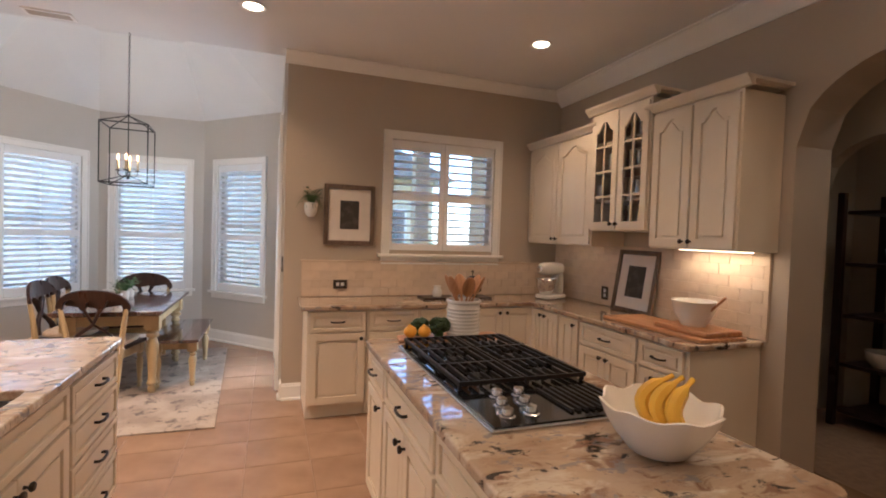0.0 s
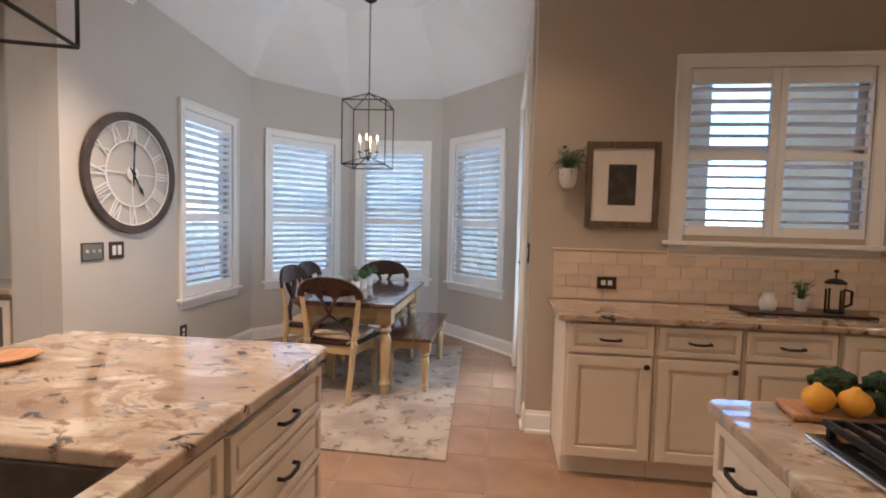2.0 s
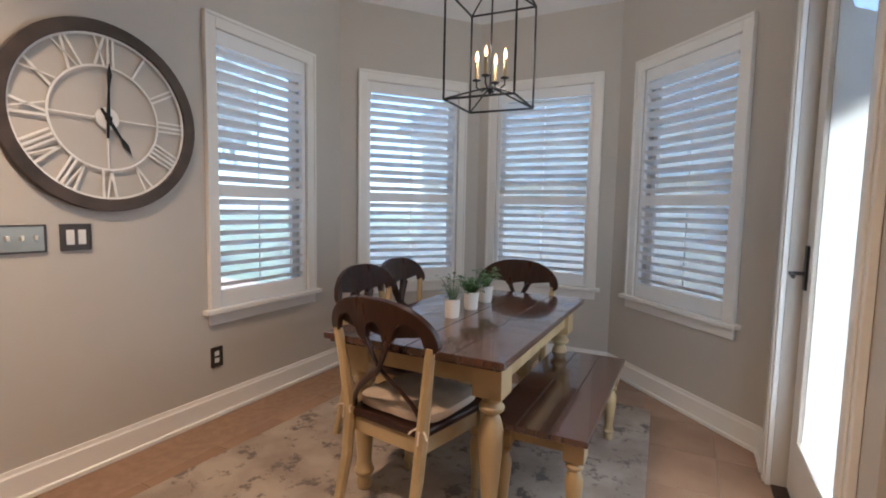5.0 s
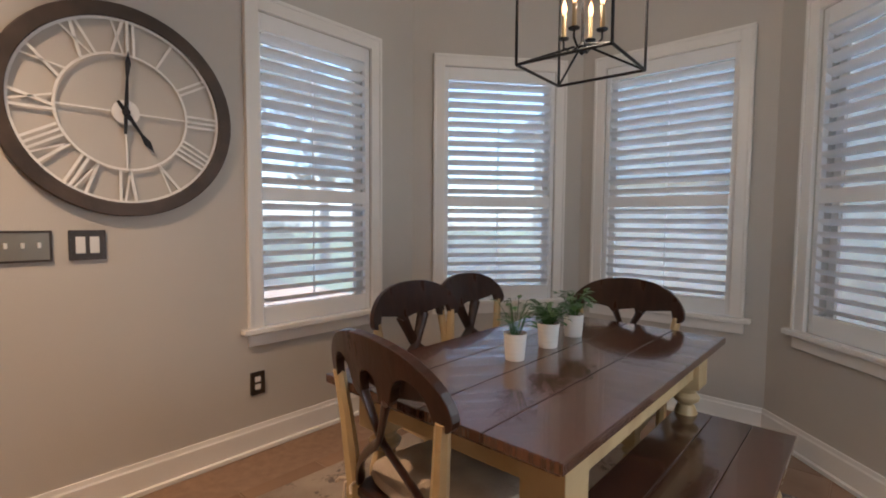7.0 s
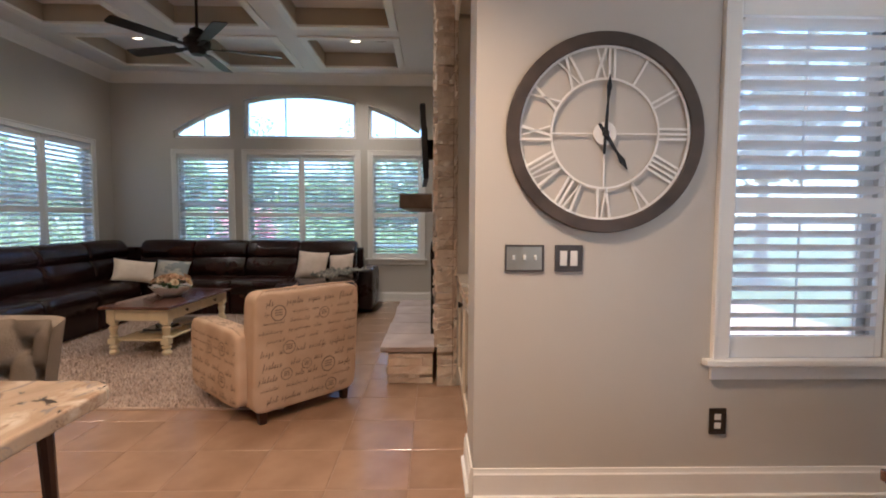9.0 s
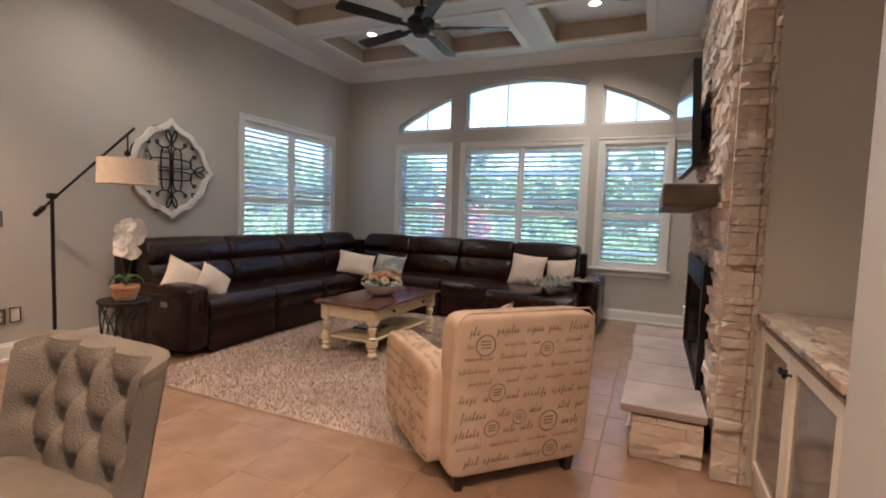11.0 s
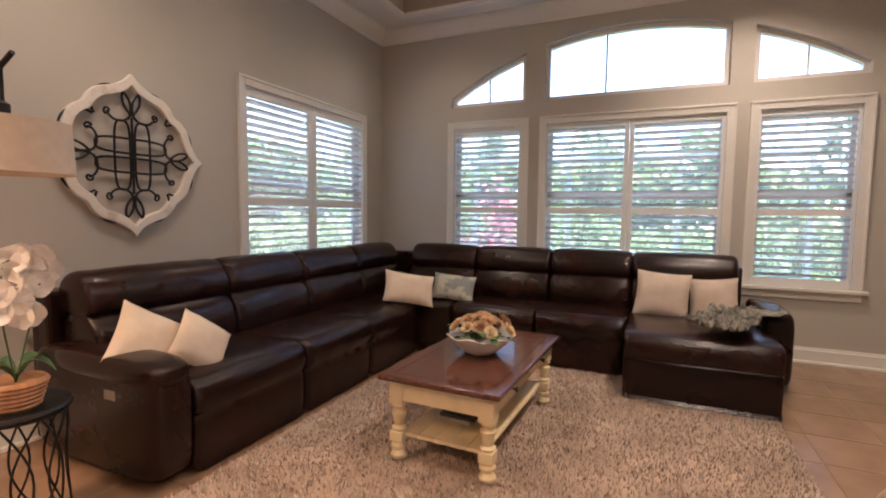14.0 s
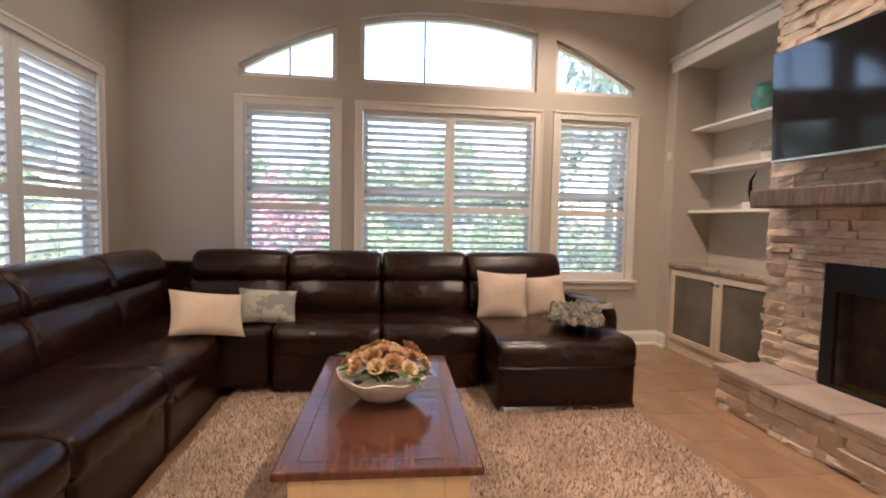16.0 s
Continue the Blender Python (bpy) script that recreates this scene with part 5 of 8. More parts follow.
# ---- lanterns
def lantern(m, chain_top, R, h, label, turn=64):
    """An open cage lantern; the local origin is the centre of its base square."""
    l = thing("lantern_chandelier", m, label, "chandelier", "cage lanterns")
    cs = [(R * math.cos(radians(turn + 90 * k)), R * math.sin(radians(turn + 90 * k))) for k in range(4)]
    ins = [(x * 0.5, y * 0.5) for x, y in cs]
    r = 0.0065
    for k in range(4):
        x, y = cs[k]
        x2, y2 = cs[(k + 1) % 4]
        bm = bmesh.new()
        tube(bm, [(x, y, 0), (x, y, h)], r, 6)
        for z in (0, h):
            tube(bm, [(x, y, z), (x2, y2, z)], r, 6)
        part("cage_side", bm, IRON, l)
        bm = bmesh.new()
        tube(bm, [(x, y, h), (x * 0.05, y * 0.05, h + 0.10)], r * 0.8, 6)
        part("cage_brace", bm, IRON, l)
        bm = bmesh.new()
        tube(bm, [(x, y, 0), (x * 0.12, y * 0.12, 0.085)], r * 0.8, 6)
        part("cage_brace", bm, IRON, l)
        a = radians(turn + 45 + 90 * k)
        cx, cy = 0.085 * math.cos(a), 0.085 * math.sin(a)
        bm = bmesh.new()
        tube(bm, [(0, 0, 0.10), (cx * 0.6, cy * 0.6, 0.075), (cx, cy, 0.10), (cx, cy, 0.135)], 0.005, 6)
        lathe(bm, [(0.001, 0.13), (0.022, 0.134), (0.024, 0.14), (0.012, 0.145)], 14, Matrix.Translation((cx, cy, 0)))
        part("arm", bm, IRON, l)
        bm = bmesh.new()
        lathe(bm, [(0.010, 0.14), (0.010, 0.235), (0.006, 0.24)], 12, Matrix.Translation((cx, cy, 0)))
        part("candle_sleeve", bm, CREAMWOOD, l, "ivory candle sleeve", smooth=True)
        bm = bmesh.new()
        lathe(bm, [(0.006, 0.24), (0.011, 0.258), (0.010, 0.275), (0.004, 0.295), (0.0005, 0.305)], 12, Matrix.Translation((cx, cy, 0)))
        part("bulb", bm, BULB, l, "lit flame-shaped bulb", smooth=True)
    bm = bmesh.new()
    lathe(bm, [(0.001, 0.05), (0.012, 0.06), (0.02, 0.085), (0.012, 0.10), (0.006, 0.11), (0.005, h + 0.10), (0.012, h + 0.11), (0.001, h + 0.13)], 14)
    part("stem", bm, IRON, l, "", smooth=True)
    bm = bmesh.new()
    z, i = h + 0.12, 0
    while z < chain_top - 0.03:
        pts = []
        for k in range(8):
            a = 2 * math.pi * k / 8
            u, v = 0.009 * math.cos(a), 0.02 * math.sin(a)
            pts.append((u, 0, z + 0.018 + v) if i % 2 else (0, u, z + 0.018 + v))
        tube(bm, pts, 0.0026, 5, True)
        z += 0.031
        i += 1
    part("chain", bm, IRON, l)
    bm = bmesh.new()
    lathe(bm, [(0.001, chain_top - 0.04), (0.03, chain_top - 0.03), (0.06, chain_top - 0.01), (0.062, chain_top - 0.001)], 24)
    part("canopy", bm, IRON, l, "", smooth=True)
    la = new("candle_lamp", bpy.data.lights.new("candle_lamp", "POINT"))
    la.data.energy, la.data.shadow_soft_size, la.data.color = 8 * LAMPS, 0.1, (1.0, 0.72, 0.45)
    la.matrix_world = m @ pose(0, 0, 0.34)
    return l


lantern(pose(-1.08, 6.72, 1.855), 3.42 - 1.855, 0.285, 0.585, "black iron cage lantern with four lit candle bulbs over the table", 48)
lantern(pose(-1.25, 3.42, 1.87), KC - 1.87, 0.238, 0.565, "black iron cage lantern with lit candle bulbs over the peninsula")

# ---- breakfast room
dr = thing("door_1", basis((0.38, 6.69), (0.38, 5.66)), "white glazed garden door, closed, with a dark lever", "door", "", "structure")
bm = bmesh.new()
for x0, x1 in ((-0.09, 0.0), (1.03, 1.12)):
    box(bm, x0, x1, -0.022, -0.001, 0.0, 2.47)
    box(bm, x0 + 0.02, x1 - 0.02, -0.03, -0.022, 0.0, 2.47)
box(bm, 0.0, 1.03, -0.022, -0.001, 2.38, 2.47)
part("door_casing", bm, TRIM, dr, "", 0.003)
bm = bmesh.new()
band(bm, rect(0.004, 1.026, 0.01, 2.376), rect(0.13, 0.90, 0.28, 2.24), -0.10, -0.06, UPRIGHT)
leaf = part("door_leaf", bm, TRIM, dr, "white door frame round the glass", 0.004)
block("pane", (0.13, 0.90, 0.078, 0.082, 0.28, 2.24), DOORGLASS, leaf, "", 0)
bm = bmesh.new()
box(bm, 0.035, 0.075, 0.05, 0.06, 0.93, 1.12)
tube(bm, [(0.055, 0.05, 1.0), (0.055, 0.0, 1.0), (0.16, -0.005, 0.995)], 0.008, 8)
part("door_handle", bm, BRONZE, leaf, "dark bronze lever")
for z in (0.25, 1.2, 2.1):
    block("hinge", (1.022, 1.03, 0.0, 0.012, z, z + 0.1), BRONZE, dr, "", 0)
block("threshold", (0, 1.03, 0.0, 0.15, 0.0, 0.009), DARKWOOD, dr, "", 0.002)
plate(pose(0.395, 5.40, 1.155, 0, 0, -90) @ pose(0, 0, 0), 0.075, 0.13, 1, "rocker", PLATEDARK, "bronze switch plate beside the garden door", WHITEPLASTIC)

# area lamp added in the garden door's opening in place of sky light
day = new("door_daylight_fill", bpy.data.lights.new("door_daylight_fill", "AREA"))
day.data.shape, day.data.size, day.data.size_y, day.data.energy, day.data.color = "RECTANGLE", 1.9, 0.75, 2.2, (1.0, 0.98, 0.94)
day.matrix_world = pose(0.43, 6.17, 1.27, 0, 90, 0)

# wall clock
ck2 = thing("wall_clock", pose(-2.452, 5.386, 1.634, 0, 0, 90), "large round wall clock with dark rim and white Roman numerals", "clock")
N = 64
ring = lambda r: [(r * math.cos(2 * math.pi * k / N), r * math.sin(2 * math.pi * k / N)) for k in range(N)]
bm = bmesh.new()
band(bm, ring(0.428), ring(0.372), 0.004, 0.034, UPRIGHT)
part("rim", bm, RIMWOOD, ck2, "dark weathered wooden rim", 0.004, True)
for a, b, z in ((0.372, 0.362, 0.02), (0.238, 0.229, 0.02)):
    bm = bmesh.new()
    band(bm, ring(a), ring(b), z - 0.006, z, UPRIGHT)
    part("dial_ring", bm, DIALWHITE, ck2, "white metal ring")
ROMAN = {1: "I", 2: "II", 3: "III", 4: "IIII", 5: "V", 6: "VI", 7: "VII", 8: "VIII", 9: "IX", 10: "X", 11: "XI", 12: "XII"}


def bar(bm, x0, y0, x1, y1, w, rot):
    d = Vector((x1 - x0, y1 - y0, 0)).normalized()
    n = Vector((-d.y, d.x, 0)) * w / 2
    p = [Vector((x0, y0, 0)) - n, Vector((x0, y0, 0)) + n, Vector((x1, y1, 0)) + n, Vector((x1, y1, 0)) - n]
    q = [rot @ v for v in p]
    slab(bm, [(v.x, v.y) for v in q][::-1], 0.013, 0.018, UPRIGHT)


for h, txt in ROMAN.items():
    rot = Matrix.Rotation(-2 * math.pi * h / 12, 3, "Z")
    widths = {"I": 0.022, "V": 0.05, "X": 0.05}
    total = sum(widths[c] for c in txt)
    x = -total / 2
    bm = bmesh.new()
    for c in txt:
        w = widths[c]
        cx = x + w / 2
        r0, r1 = 0.236, 0.364
        if c == "I":
            bar(bm, cx, r0, cx, r1, 0.010, rot)
        elif c == "V":
            bar(bm, cx, r0, cx - 0.02, r1, 0.011, rot)
            bar(bm, cx, r0, cx + 0.02, r1, 0.007, rot)
        else:
            bar(bm, cx - 0.02, r0, cx + 0.02, r1, 0.011, rot)
            bar(bm, cx + 0.02, r0, cx - 0.02, r1, 0.007, rot)
        x += w
    part("numeral", bm, DIALWHITE, ck2, "white metal Roman numeral")
bm = bmesh.new()
for a in (0, 90, 270, 180):
    if a:
        bar(bm, 0, 0.04, 0, 0.232, 0.006, Matrix.Rotation(radians(a), 3, "Z"))
part("spoke", bm, DIALWHITE, ck2)
bm = bmesh.new()
lathe(bm, [(0.001, 0.010), (0.05, 0.010), (0.05, 0.022), (0.001, 0.022)], 32, UPRIGHT)
part("hub", bm, DIALWHITE, ck2, "white metal hub")
bm = bmesh.new()
slab(bm, [(-0.005, -0.09), (0.005, -0.09), (0.008, 0.02), (0.0045, 0.14), (0.012, 0.20), (0.0, 0.25), (-0.010, 0.20), (-0.0045, 0.14), (-0.008, 0.02)], 0.026, 0.029, UPRIGHT @ Matrix.Rotation(radians(-3), 4, "Z"))
part("minute_hand", bm, IRON, ck2, "black minute hand")
bm = bmesh.new()
slab(bm, [(-0.006, -0.05), (0.006, -0.05), (0.009, 0.02), (0.005, 0.10), (0.014, 0.14), (0.0, 0.185), (-0.014, 0.14), (-0.005, 0.10), (-0.009, 0.02)], 0.0225, 0.0255, UPRIGHT @ Matrix.Rotation(radians(-147), 4, "Z"))
part("hour_hand", bm, IRON, ck2, "black hour hand")
bm = bmesh.new()
lathe(bm, [(0.016, 0.029), (0.014, 0.036), (0.001, 0.037)], 16, UPRIGHT)
part("boss", bm, IRON, ck2)

plate(pose(-2.451, 5.047, 1.092, 0, 0, 90), 0.172, 0.118, 3, "toggle", PLATE, "three-gang pewter switch plate below the clock", WHITEPLASTIC)
plate(pose(-2.451, 5.243, 1.092, 0, 0, 90), 0.122, 0.118, 2, "rocker", PLATEDARK, "two-gang bronze switch plate with white rockers", WHITEPLASTIC)
plate(pose(-2.451, 5.937, 0.355, 0, 0, 90), 0.075, 0.118, 1, "outlet", PLATEDARK, "bronze wall outlet above the baseboard", WHITEPLASTIC)


def turned_leg(name, parent, x, y, h, r, mat, foot=0.0, square=0.0):
    """A turned leg with a square block at its head."""
    bm = bmesh.new()
    s = square or r * 1.15
    box(bm, x - s, x + s, y - s, y + s, h * 0.80, h)
    p = [(0.45, 0.0), (0.62, 0.015), (0.7, 0.05), (0.55, 0.085), (0.5, 0.095), (0.85, 0.11), (0.9, 0.13), (0.7, 0.15), (0.62, 0.2), (0.78, 0.36), (0.95, 0.52), (0.98, 0.60), (0.75, 0.66), (0.55, 0.69), (0.95, 0.715), (1.0, 0.735), (0.7, 0.76), (0.9, 0.80)]
    lathe(bm, [(r * a, foot + (h - foot) * b) for a, b in p], 18, Matrix.Translation((x, y, 0)))
    return part(name, bm, mat, parent, "", 0.002, True)


RUGZ = 0.012
TX0, TX1, TY0, TY1, TZ = -1.335, -0.545, 5.60, 6.96, 0.735
tb = thing("dining_table", pose((TX0 + TX1) / 2, (TY0 + TY1) / 2, RUGZ), "farmhouse dining table with dark plank top and cream turned legs", "table")
hx, hy = (TX1 - TX0) / 2, (TY1 - TY0) / 2
bm = bmesh.new()
box(bm, -hx + 0.02, hx - 0.02, -hy + 0.02, hy - 0.02, TZ - RUGZ - 0.04, TZ - RUGZ - 0.026)
top = part("tabletop", bm, TABLEWOOD, tb, "dark walnut plank top")
for k in range(4):
    w = 2 * hx / 4
    block("plank", (-hx + k * w + 0.0006, -hx + (k + 1) * w - 0.0006, -hy + 0.0, hy, TZ - RUGZ - 0.026, TZ - RUGZ), TABLEWOOD, top, "", 0.003)
bm = bmesh.new()
for x in (-hx + 0.075, hx - 0.075):
    box(bm, x - 0.012, x + 0.012, -hy + 0.12, hy - 0.12, TZ - RUGZ - 0.135, TZ - RUGZ - 0.041)
for y in (-hy + 0.12, hy - 0.12):
    box(bm, -hx + 0.063, hx - 0.063, y - 0.012, y + 0.012, TZ - RUGZ - 0.135, TZ - RUGZ - 0.041)
part("apron", bm, CREAMWOOD, tb, "cream painted apron", 0.002)
for x in (-hx + 0.10, hx - 0.10):
    for y in (-hy + 0.15, hy - 0.15):
        turned_leg("leg", tb, x, y, TZ - RUGZ - 0.04, 0.05, CREAMWOOD)

bn = thing("dining_bench", pose(-0.49, 6.31, RUGZ), "wooden bench with dark plank seat and cream turned legs", "bench")
bz = 0.445 - RUGZ
bm = bmesh.new()
box(bm, -0.17, 0.17, -0.5, 0.5, bz - 0.034, bz - 0.024)
seat = part("seat", bm, DARKWOOD, bn, "dark walnut plank seat")
for k in range(3):
    block("plank", (-0.198 + k * 0.132 + 0.0006, -0.198 + (k + 1) * 0.132 - 0.0006, -0.54, 0.54, bz - 0.024, bz), TABLEWOOD, seat, "", 0.003)
bm = bmesh.new()
for x in (-0.14, 0.14):
    box(bm, x - 0.01, x + 0.01, -0.44, 0.44, bz - 0.10, bz - 0.0345)
for y in (-0.44, 0.44):
    box(bm, -0.15, 0.15, y - 0.01, y + 0.01, bz - 0.10, bz - 0.0345)
part("apron", bm, CREAMWOOD, bn, "", 0.002)
for x in (-0.14, 0.14):
    for y in (-0.45, 0.45):
        turned_leg("leg", bn, x, y, bz - 0.034, 0.034, CREAMWOOD)


def dining_chair(m):
    """Local: faces +y, back at y = -0.2."""
    c = thing("dining_chair", m, "cream wooden dining chair with dark curved crest and tied cushion", "chair", "chairs round the table")
    bm = bmesh.new()
    slab(bm, [(-0.19, -0.21), (0.19, -0.21), (0.225, 0.22), (-0.225, 0.22)], 0.405, 0.435)
    part("seat", bm, DARKWOOD, c, "dark wooden seat", 0.008)
    bm = bmesh.new()
    slab(bm, [(-0.175, -0.195), (0.175, -0.195), (0.21, 0.20), (-0.21, 0.20)], 0.335, 0.404)
    part("seat_frame", bm, CREAMWOOD, c, "", 0.004)
    bm = bmesh.new()
    puff(bm, -0.2, 0.2, -0.18, 0.2, 0.436, 0.485, 5, 28, 10, None, 0.004)
    cu = part("cushion", bm, SEATPAD, c, "oatmeal tied seat cushion", smooth=True)
    for s in (-1, 1):
        bm = bmesh.new()
        for a in (-0.03, 0.0, 0.03):
            tube(bm, [(s * 0.175, -0.2, 0.45), (s * 0.19 + a, -0.235, 0.445), (s * 0.19 + a * 1.4, -0.24, 0.40 + abs(a))], 0.004, 5)
        part("tie", bm, PILLOW, cu, "cream fabric tie")
    for s in (-1, 1):
        bm = bmesh.new()
        tube(bm, [(s * 0.18, -0.29, 0.0), (s * 0.18, -0.225, 0.25), (s * 0.185, -0.205, 0.43), (s * 0.21, -0.215, 0.62), (s * 0.232, -0.228, 0.76)], [0.019, 0.023, 0.025, 0.021, 0.018], 8)
        part("rear_leg", bm, CREAMWOOD, c, "", smooth=True)
        turned_leg("front_leg", c, s * 0.185, 0.175, 0.40, 0.028, CREAMWOOD)
    # crest rail: a broad bow with drooping ends and three scallops below
    lean = pose(0, -0.205, 0.435, 9, 0, 0)
    up = lean @ UPRIGHT
    half = [(0, 0.486), (0.07, 0.482), (0.14, 0.466), (0.2, 0.435), (0.244, 0.392), (0.264, 0.348), (0.262, 0.316), (0.243, 0.303), (0.22, 0.308), (0.211, 0.335), (0.2, 0.368), (0.175, 0.396), (0.144, 0.404), (0.115, 0.394), (0.097, 0.368), (0.085, 0.335), (0.064, 0.315), (0.04, 0.328), (0.036, 0.358), (0.028, 0.384), (0.0, 0.396)]
    ctrl = half + [(-x, y) for x, y in half[-2:0:-1]]
    k = len(ctrl)
    edge = []
    for i in range(k):
        p0, p1, p2, p3 = [Vector(ctrl[(i + j) % k]) for j in (-1, 0, 1, 2)]
        for q in (0.0, 0.5):
            edge.append(0.5 * (2 * p1 + (p2 - p0) * q + (2 * p0 - 5 * p1 + 4 * p2 - p3) * q * q + (3 * p1 - p0 - 3 * p2 + p3) * q ** 3))
    bm = bmesh.new()
    lo = [bm.verts.new((p.x, p.y, -0.013)) for p in edge]
    hi = [bm.verts.new((p.x, p.y, 0.013)) for p in edge]
    n = len(lo)
    f1 = bm.faces.new(lo[::-1])
    f2 = bm.faces.new(hi)
    for k in range(n):
        bm.faces.new((lo[k], lo[(k + 1) % n], hi[(k + 1) % n], hi[k]))
    bmesh.ops.triangulate(bm, faces=[f1, f2])
    for v in bm.verts:
        v.co.z -= 0.55 * v.co.x ** 2
    put(bm, list(bm.verts), up)
    part("crest_rail", bm, DARKWOOD, c, "dark curved crest rail", 0.004)
    for s in (-1, 1):
        bm = bmesh.new()
        q = []
        for i in range(17):
            t = i / 16
            x = s * (0.064 - 0.064 * t / 0.42 if t < 0.42 else -0.165 * math.sin(math.pi / 2 * (t - 0.42) / 0.58))
            q.append((x, 0.335 - 0.32 * t, 0.004 * s - 0.55 * x * x))
        tube(bm, q, [0.027 - 0.008 * math.sin(math.pi * i / 16) for i in range(17)], 8, m=up, flat=0.45)
        part("back_splat", bm, DARKWOOD, c, "curved dark splat", smooth=True)
    return c


ch = dining_chair(pose(-0.985, 5.78, RUGZ, 0, 0, -8))
copy_thing(ch, pose(-1.385, 6.265, RUGZ, 0, 0, -90))
copy_thing(ch, pose(-1.41, 6.68, RUGZ, 0, 0, -90))
copy_thing(ch, pose(-0.985, 6.81, RUGZ, 0, 0, 180))

for x, y, r, mt, n, sz, hgt, sd in ((-1.0, 6.12, 0.038, PLASTER, 26, 0.03, 0.13, 1), (-1.0, 6.34, 0.04, PLASTER, 90, 0.028, 0.085, 2), (-1.01, 6.56, 0.04, PLASTER, 45, 0.045, 0.10, 5)):
    p = thing("potted_plant", pose(x, y, TZ + 0.0005), "small green plant in a white ribbed pot", "plant", "plants on the table")
    bm = bmesh.new()
    pr = [(0.001, 0), (r * 0.82, 0)]
    for i in range(5):
        z = 0.008 + i * 0.016
        pr += [(r * (0.86 + 0.03 * i), z), (r * (0.90 + 0.03 * i), z + 0.006), (r * (0.87 + 0.03 * i), z + 0.012)]
    pr += [(r * 1.06, 0.09), (r * 0.98, 0.09), (r * 0.95, 0.078), (0.001, 0.078)]
    lathe(bm, pr, 28)
    part("pot", bm, mt, p, "white ribbed pot", smooth=True)
    foliage("leaves", p, (0, 0, 0.08), n, sz, 0.065, hgt, LEAF, sd)
    bm = bmesh.new()
    lathe(bm, [(0.001, 0.079), (r * 0.93, 0.079), (r * 0.93, 0.081), (0.001, 0.083)], 16)
    part("soil", bm, STEM, p)

bm = bmesh.new()
slab(bm, [(-2.06, 4.86), (-0.06, 4.82), (-0.17, 7.3), (-1.98, 7.3)], 0.001, RUGZ)
tagged(part("area_rug", bm, RUG, None, "", 0.003), "distressed beige and grey area rug under the dining table", "rug")

# ---- family room
SHAGZ = 0.03


def upholstered(bm, profile, w, m, seed, swell=0.018, wrinkle=0.006, nx=26):
    """A leather-covered length: a closed profile (y, z) drawn along x, rounded off at both ends, swelling and creasing between."""
    k = len(profile)
    ctrl = []
    for i in range(k):
        p0, p1, p2, p3 = [Vector(profile[(i + j) % k]) for j in (-1, 0, 1, 2)]
        for q in (0.0, 0.5):
            ctrl.append(0.5 * (2 * p1 + (p2 - p0) * q + (2 * p0 - 5 * p1 + 4 * p2 - p3) * q * q + (3 * p1 - p0 - 3 * p2 + p3) * q ** 3))
    mid = sum(ctrl, Vector((0, 0))) / len(ctrl)
    rings = []
    for i in range(nx + 1):
        u = 0.5 - 0.5 * math.cos(math.pi * i / nx)
        x = 0.003 + (w - 0.006) * u
        d = min(x - 0.003, w - 0.003 - x)
        inset = 0.03 * (1 - math.sqrt(max(0.0, 1 - (1 - min(1.0, d / 0.04)) ** 2)))
        full = swell * (4 * u * (1 - u)) ** 0.6
        ring = []
        for p in ctrl:
            r = (p - mid).normalized()
            q = p - r * (inset - full)
            cr = noise.noise((x * 9 + seed * 7, q.x * 5, q.y * 13)) + 0.6 * noise.noise((x * 26 + seed, q.x * 12, q.y * 16))
            q += r * wrinkle * cr
            ring.append(bm.verts.new((x, q.x, q.y)))
        rings.append(ring)
    n = len(ctrl)
    for a, b in zip(rings, rings[1:]):
        for j in range(n):
            bm.faces.new((a[j], a[(j + 1) % n], b[(j + 1) % n], b[j]))
    bm.faces.new(rings[0][::-1])
    bm.faces.new(rings[-1])
    put(bm, list(bm.verts), m)


SEATS = itertools.count(1)


def leather_back(m, w, parent):
    """A tall back cushion with a pillow-top headrest over a crease."""
    bm = bmesh.new()
    upholstered(bm, [(0.03, 0.40), (-0.045, 0.47), (-0.05, 0.57), (-0.022, 0.66), (0.03, 0.715), (0.07, 0.74), (0.16, 0.74), (0.25, 0.70), (0.26, 0.42)], w, m, next(SEATS))
    part("back_cushion", bm, LEATHER, parent, "", smooth=True)
    bm = bmesh.new()
    upholstered(bm, [(0.06, 0.715), (0.018, 0.735), (0.008, 0.79), (0.03, 0.86), (0.085, 0.925), (0.16, 0.945), (0.24, 0.925), (0.29, 0.86), (0.29, 0.74), (0.18, 0.71)], w, m, next(SEATS), 0.012, 0.004)
    part("headrest", bm, LEATHER, parent, "", smooth=True)


def leather_seat(m, w, depth, parent):
    """Front edge at y = 0, towards -y; depth runs to +y."""
    bm = bmesh.new()
    upholstered(bm, [(depth, 0.33), (depth, 0.44), (depth * 0.66, 0.468), (depth * 0.33, 0.474), (0.10, 0.47), (0.03, 0.452), (0.0, 0.415), (-0.008, 0.36), (0.004, 0.31), (0.05, 0.30), (depth * 0.5, 0.30)], w, m, next(SEATS), 0.014, 0.005)
    part("seat_cushion", bm, LEATHER, parent, "", smooth=True)
    bm = bmesh.new()
    upholstered(bm, [(0.04, 0.30), (0.014, 0.285), (0.008, 0.20), (0.014, 0.045), (0.04, 0.016), (depth * 0.5, 0.016), (depth, 0.016), (depth, 0.30), (depth * 0.5, 0.30)], w, m, next(SEATS), 0.004, 0.003)
    part("front_panel", bm, LEATHER, parent, "", smooth=True)


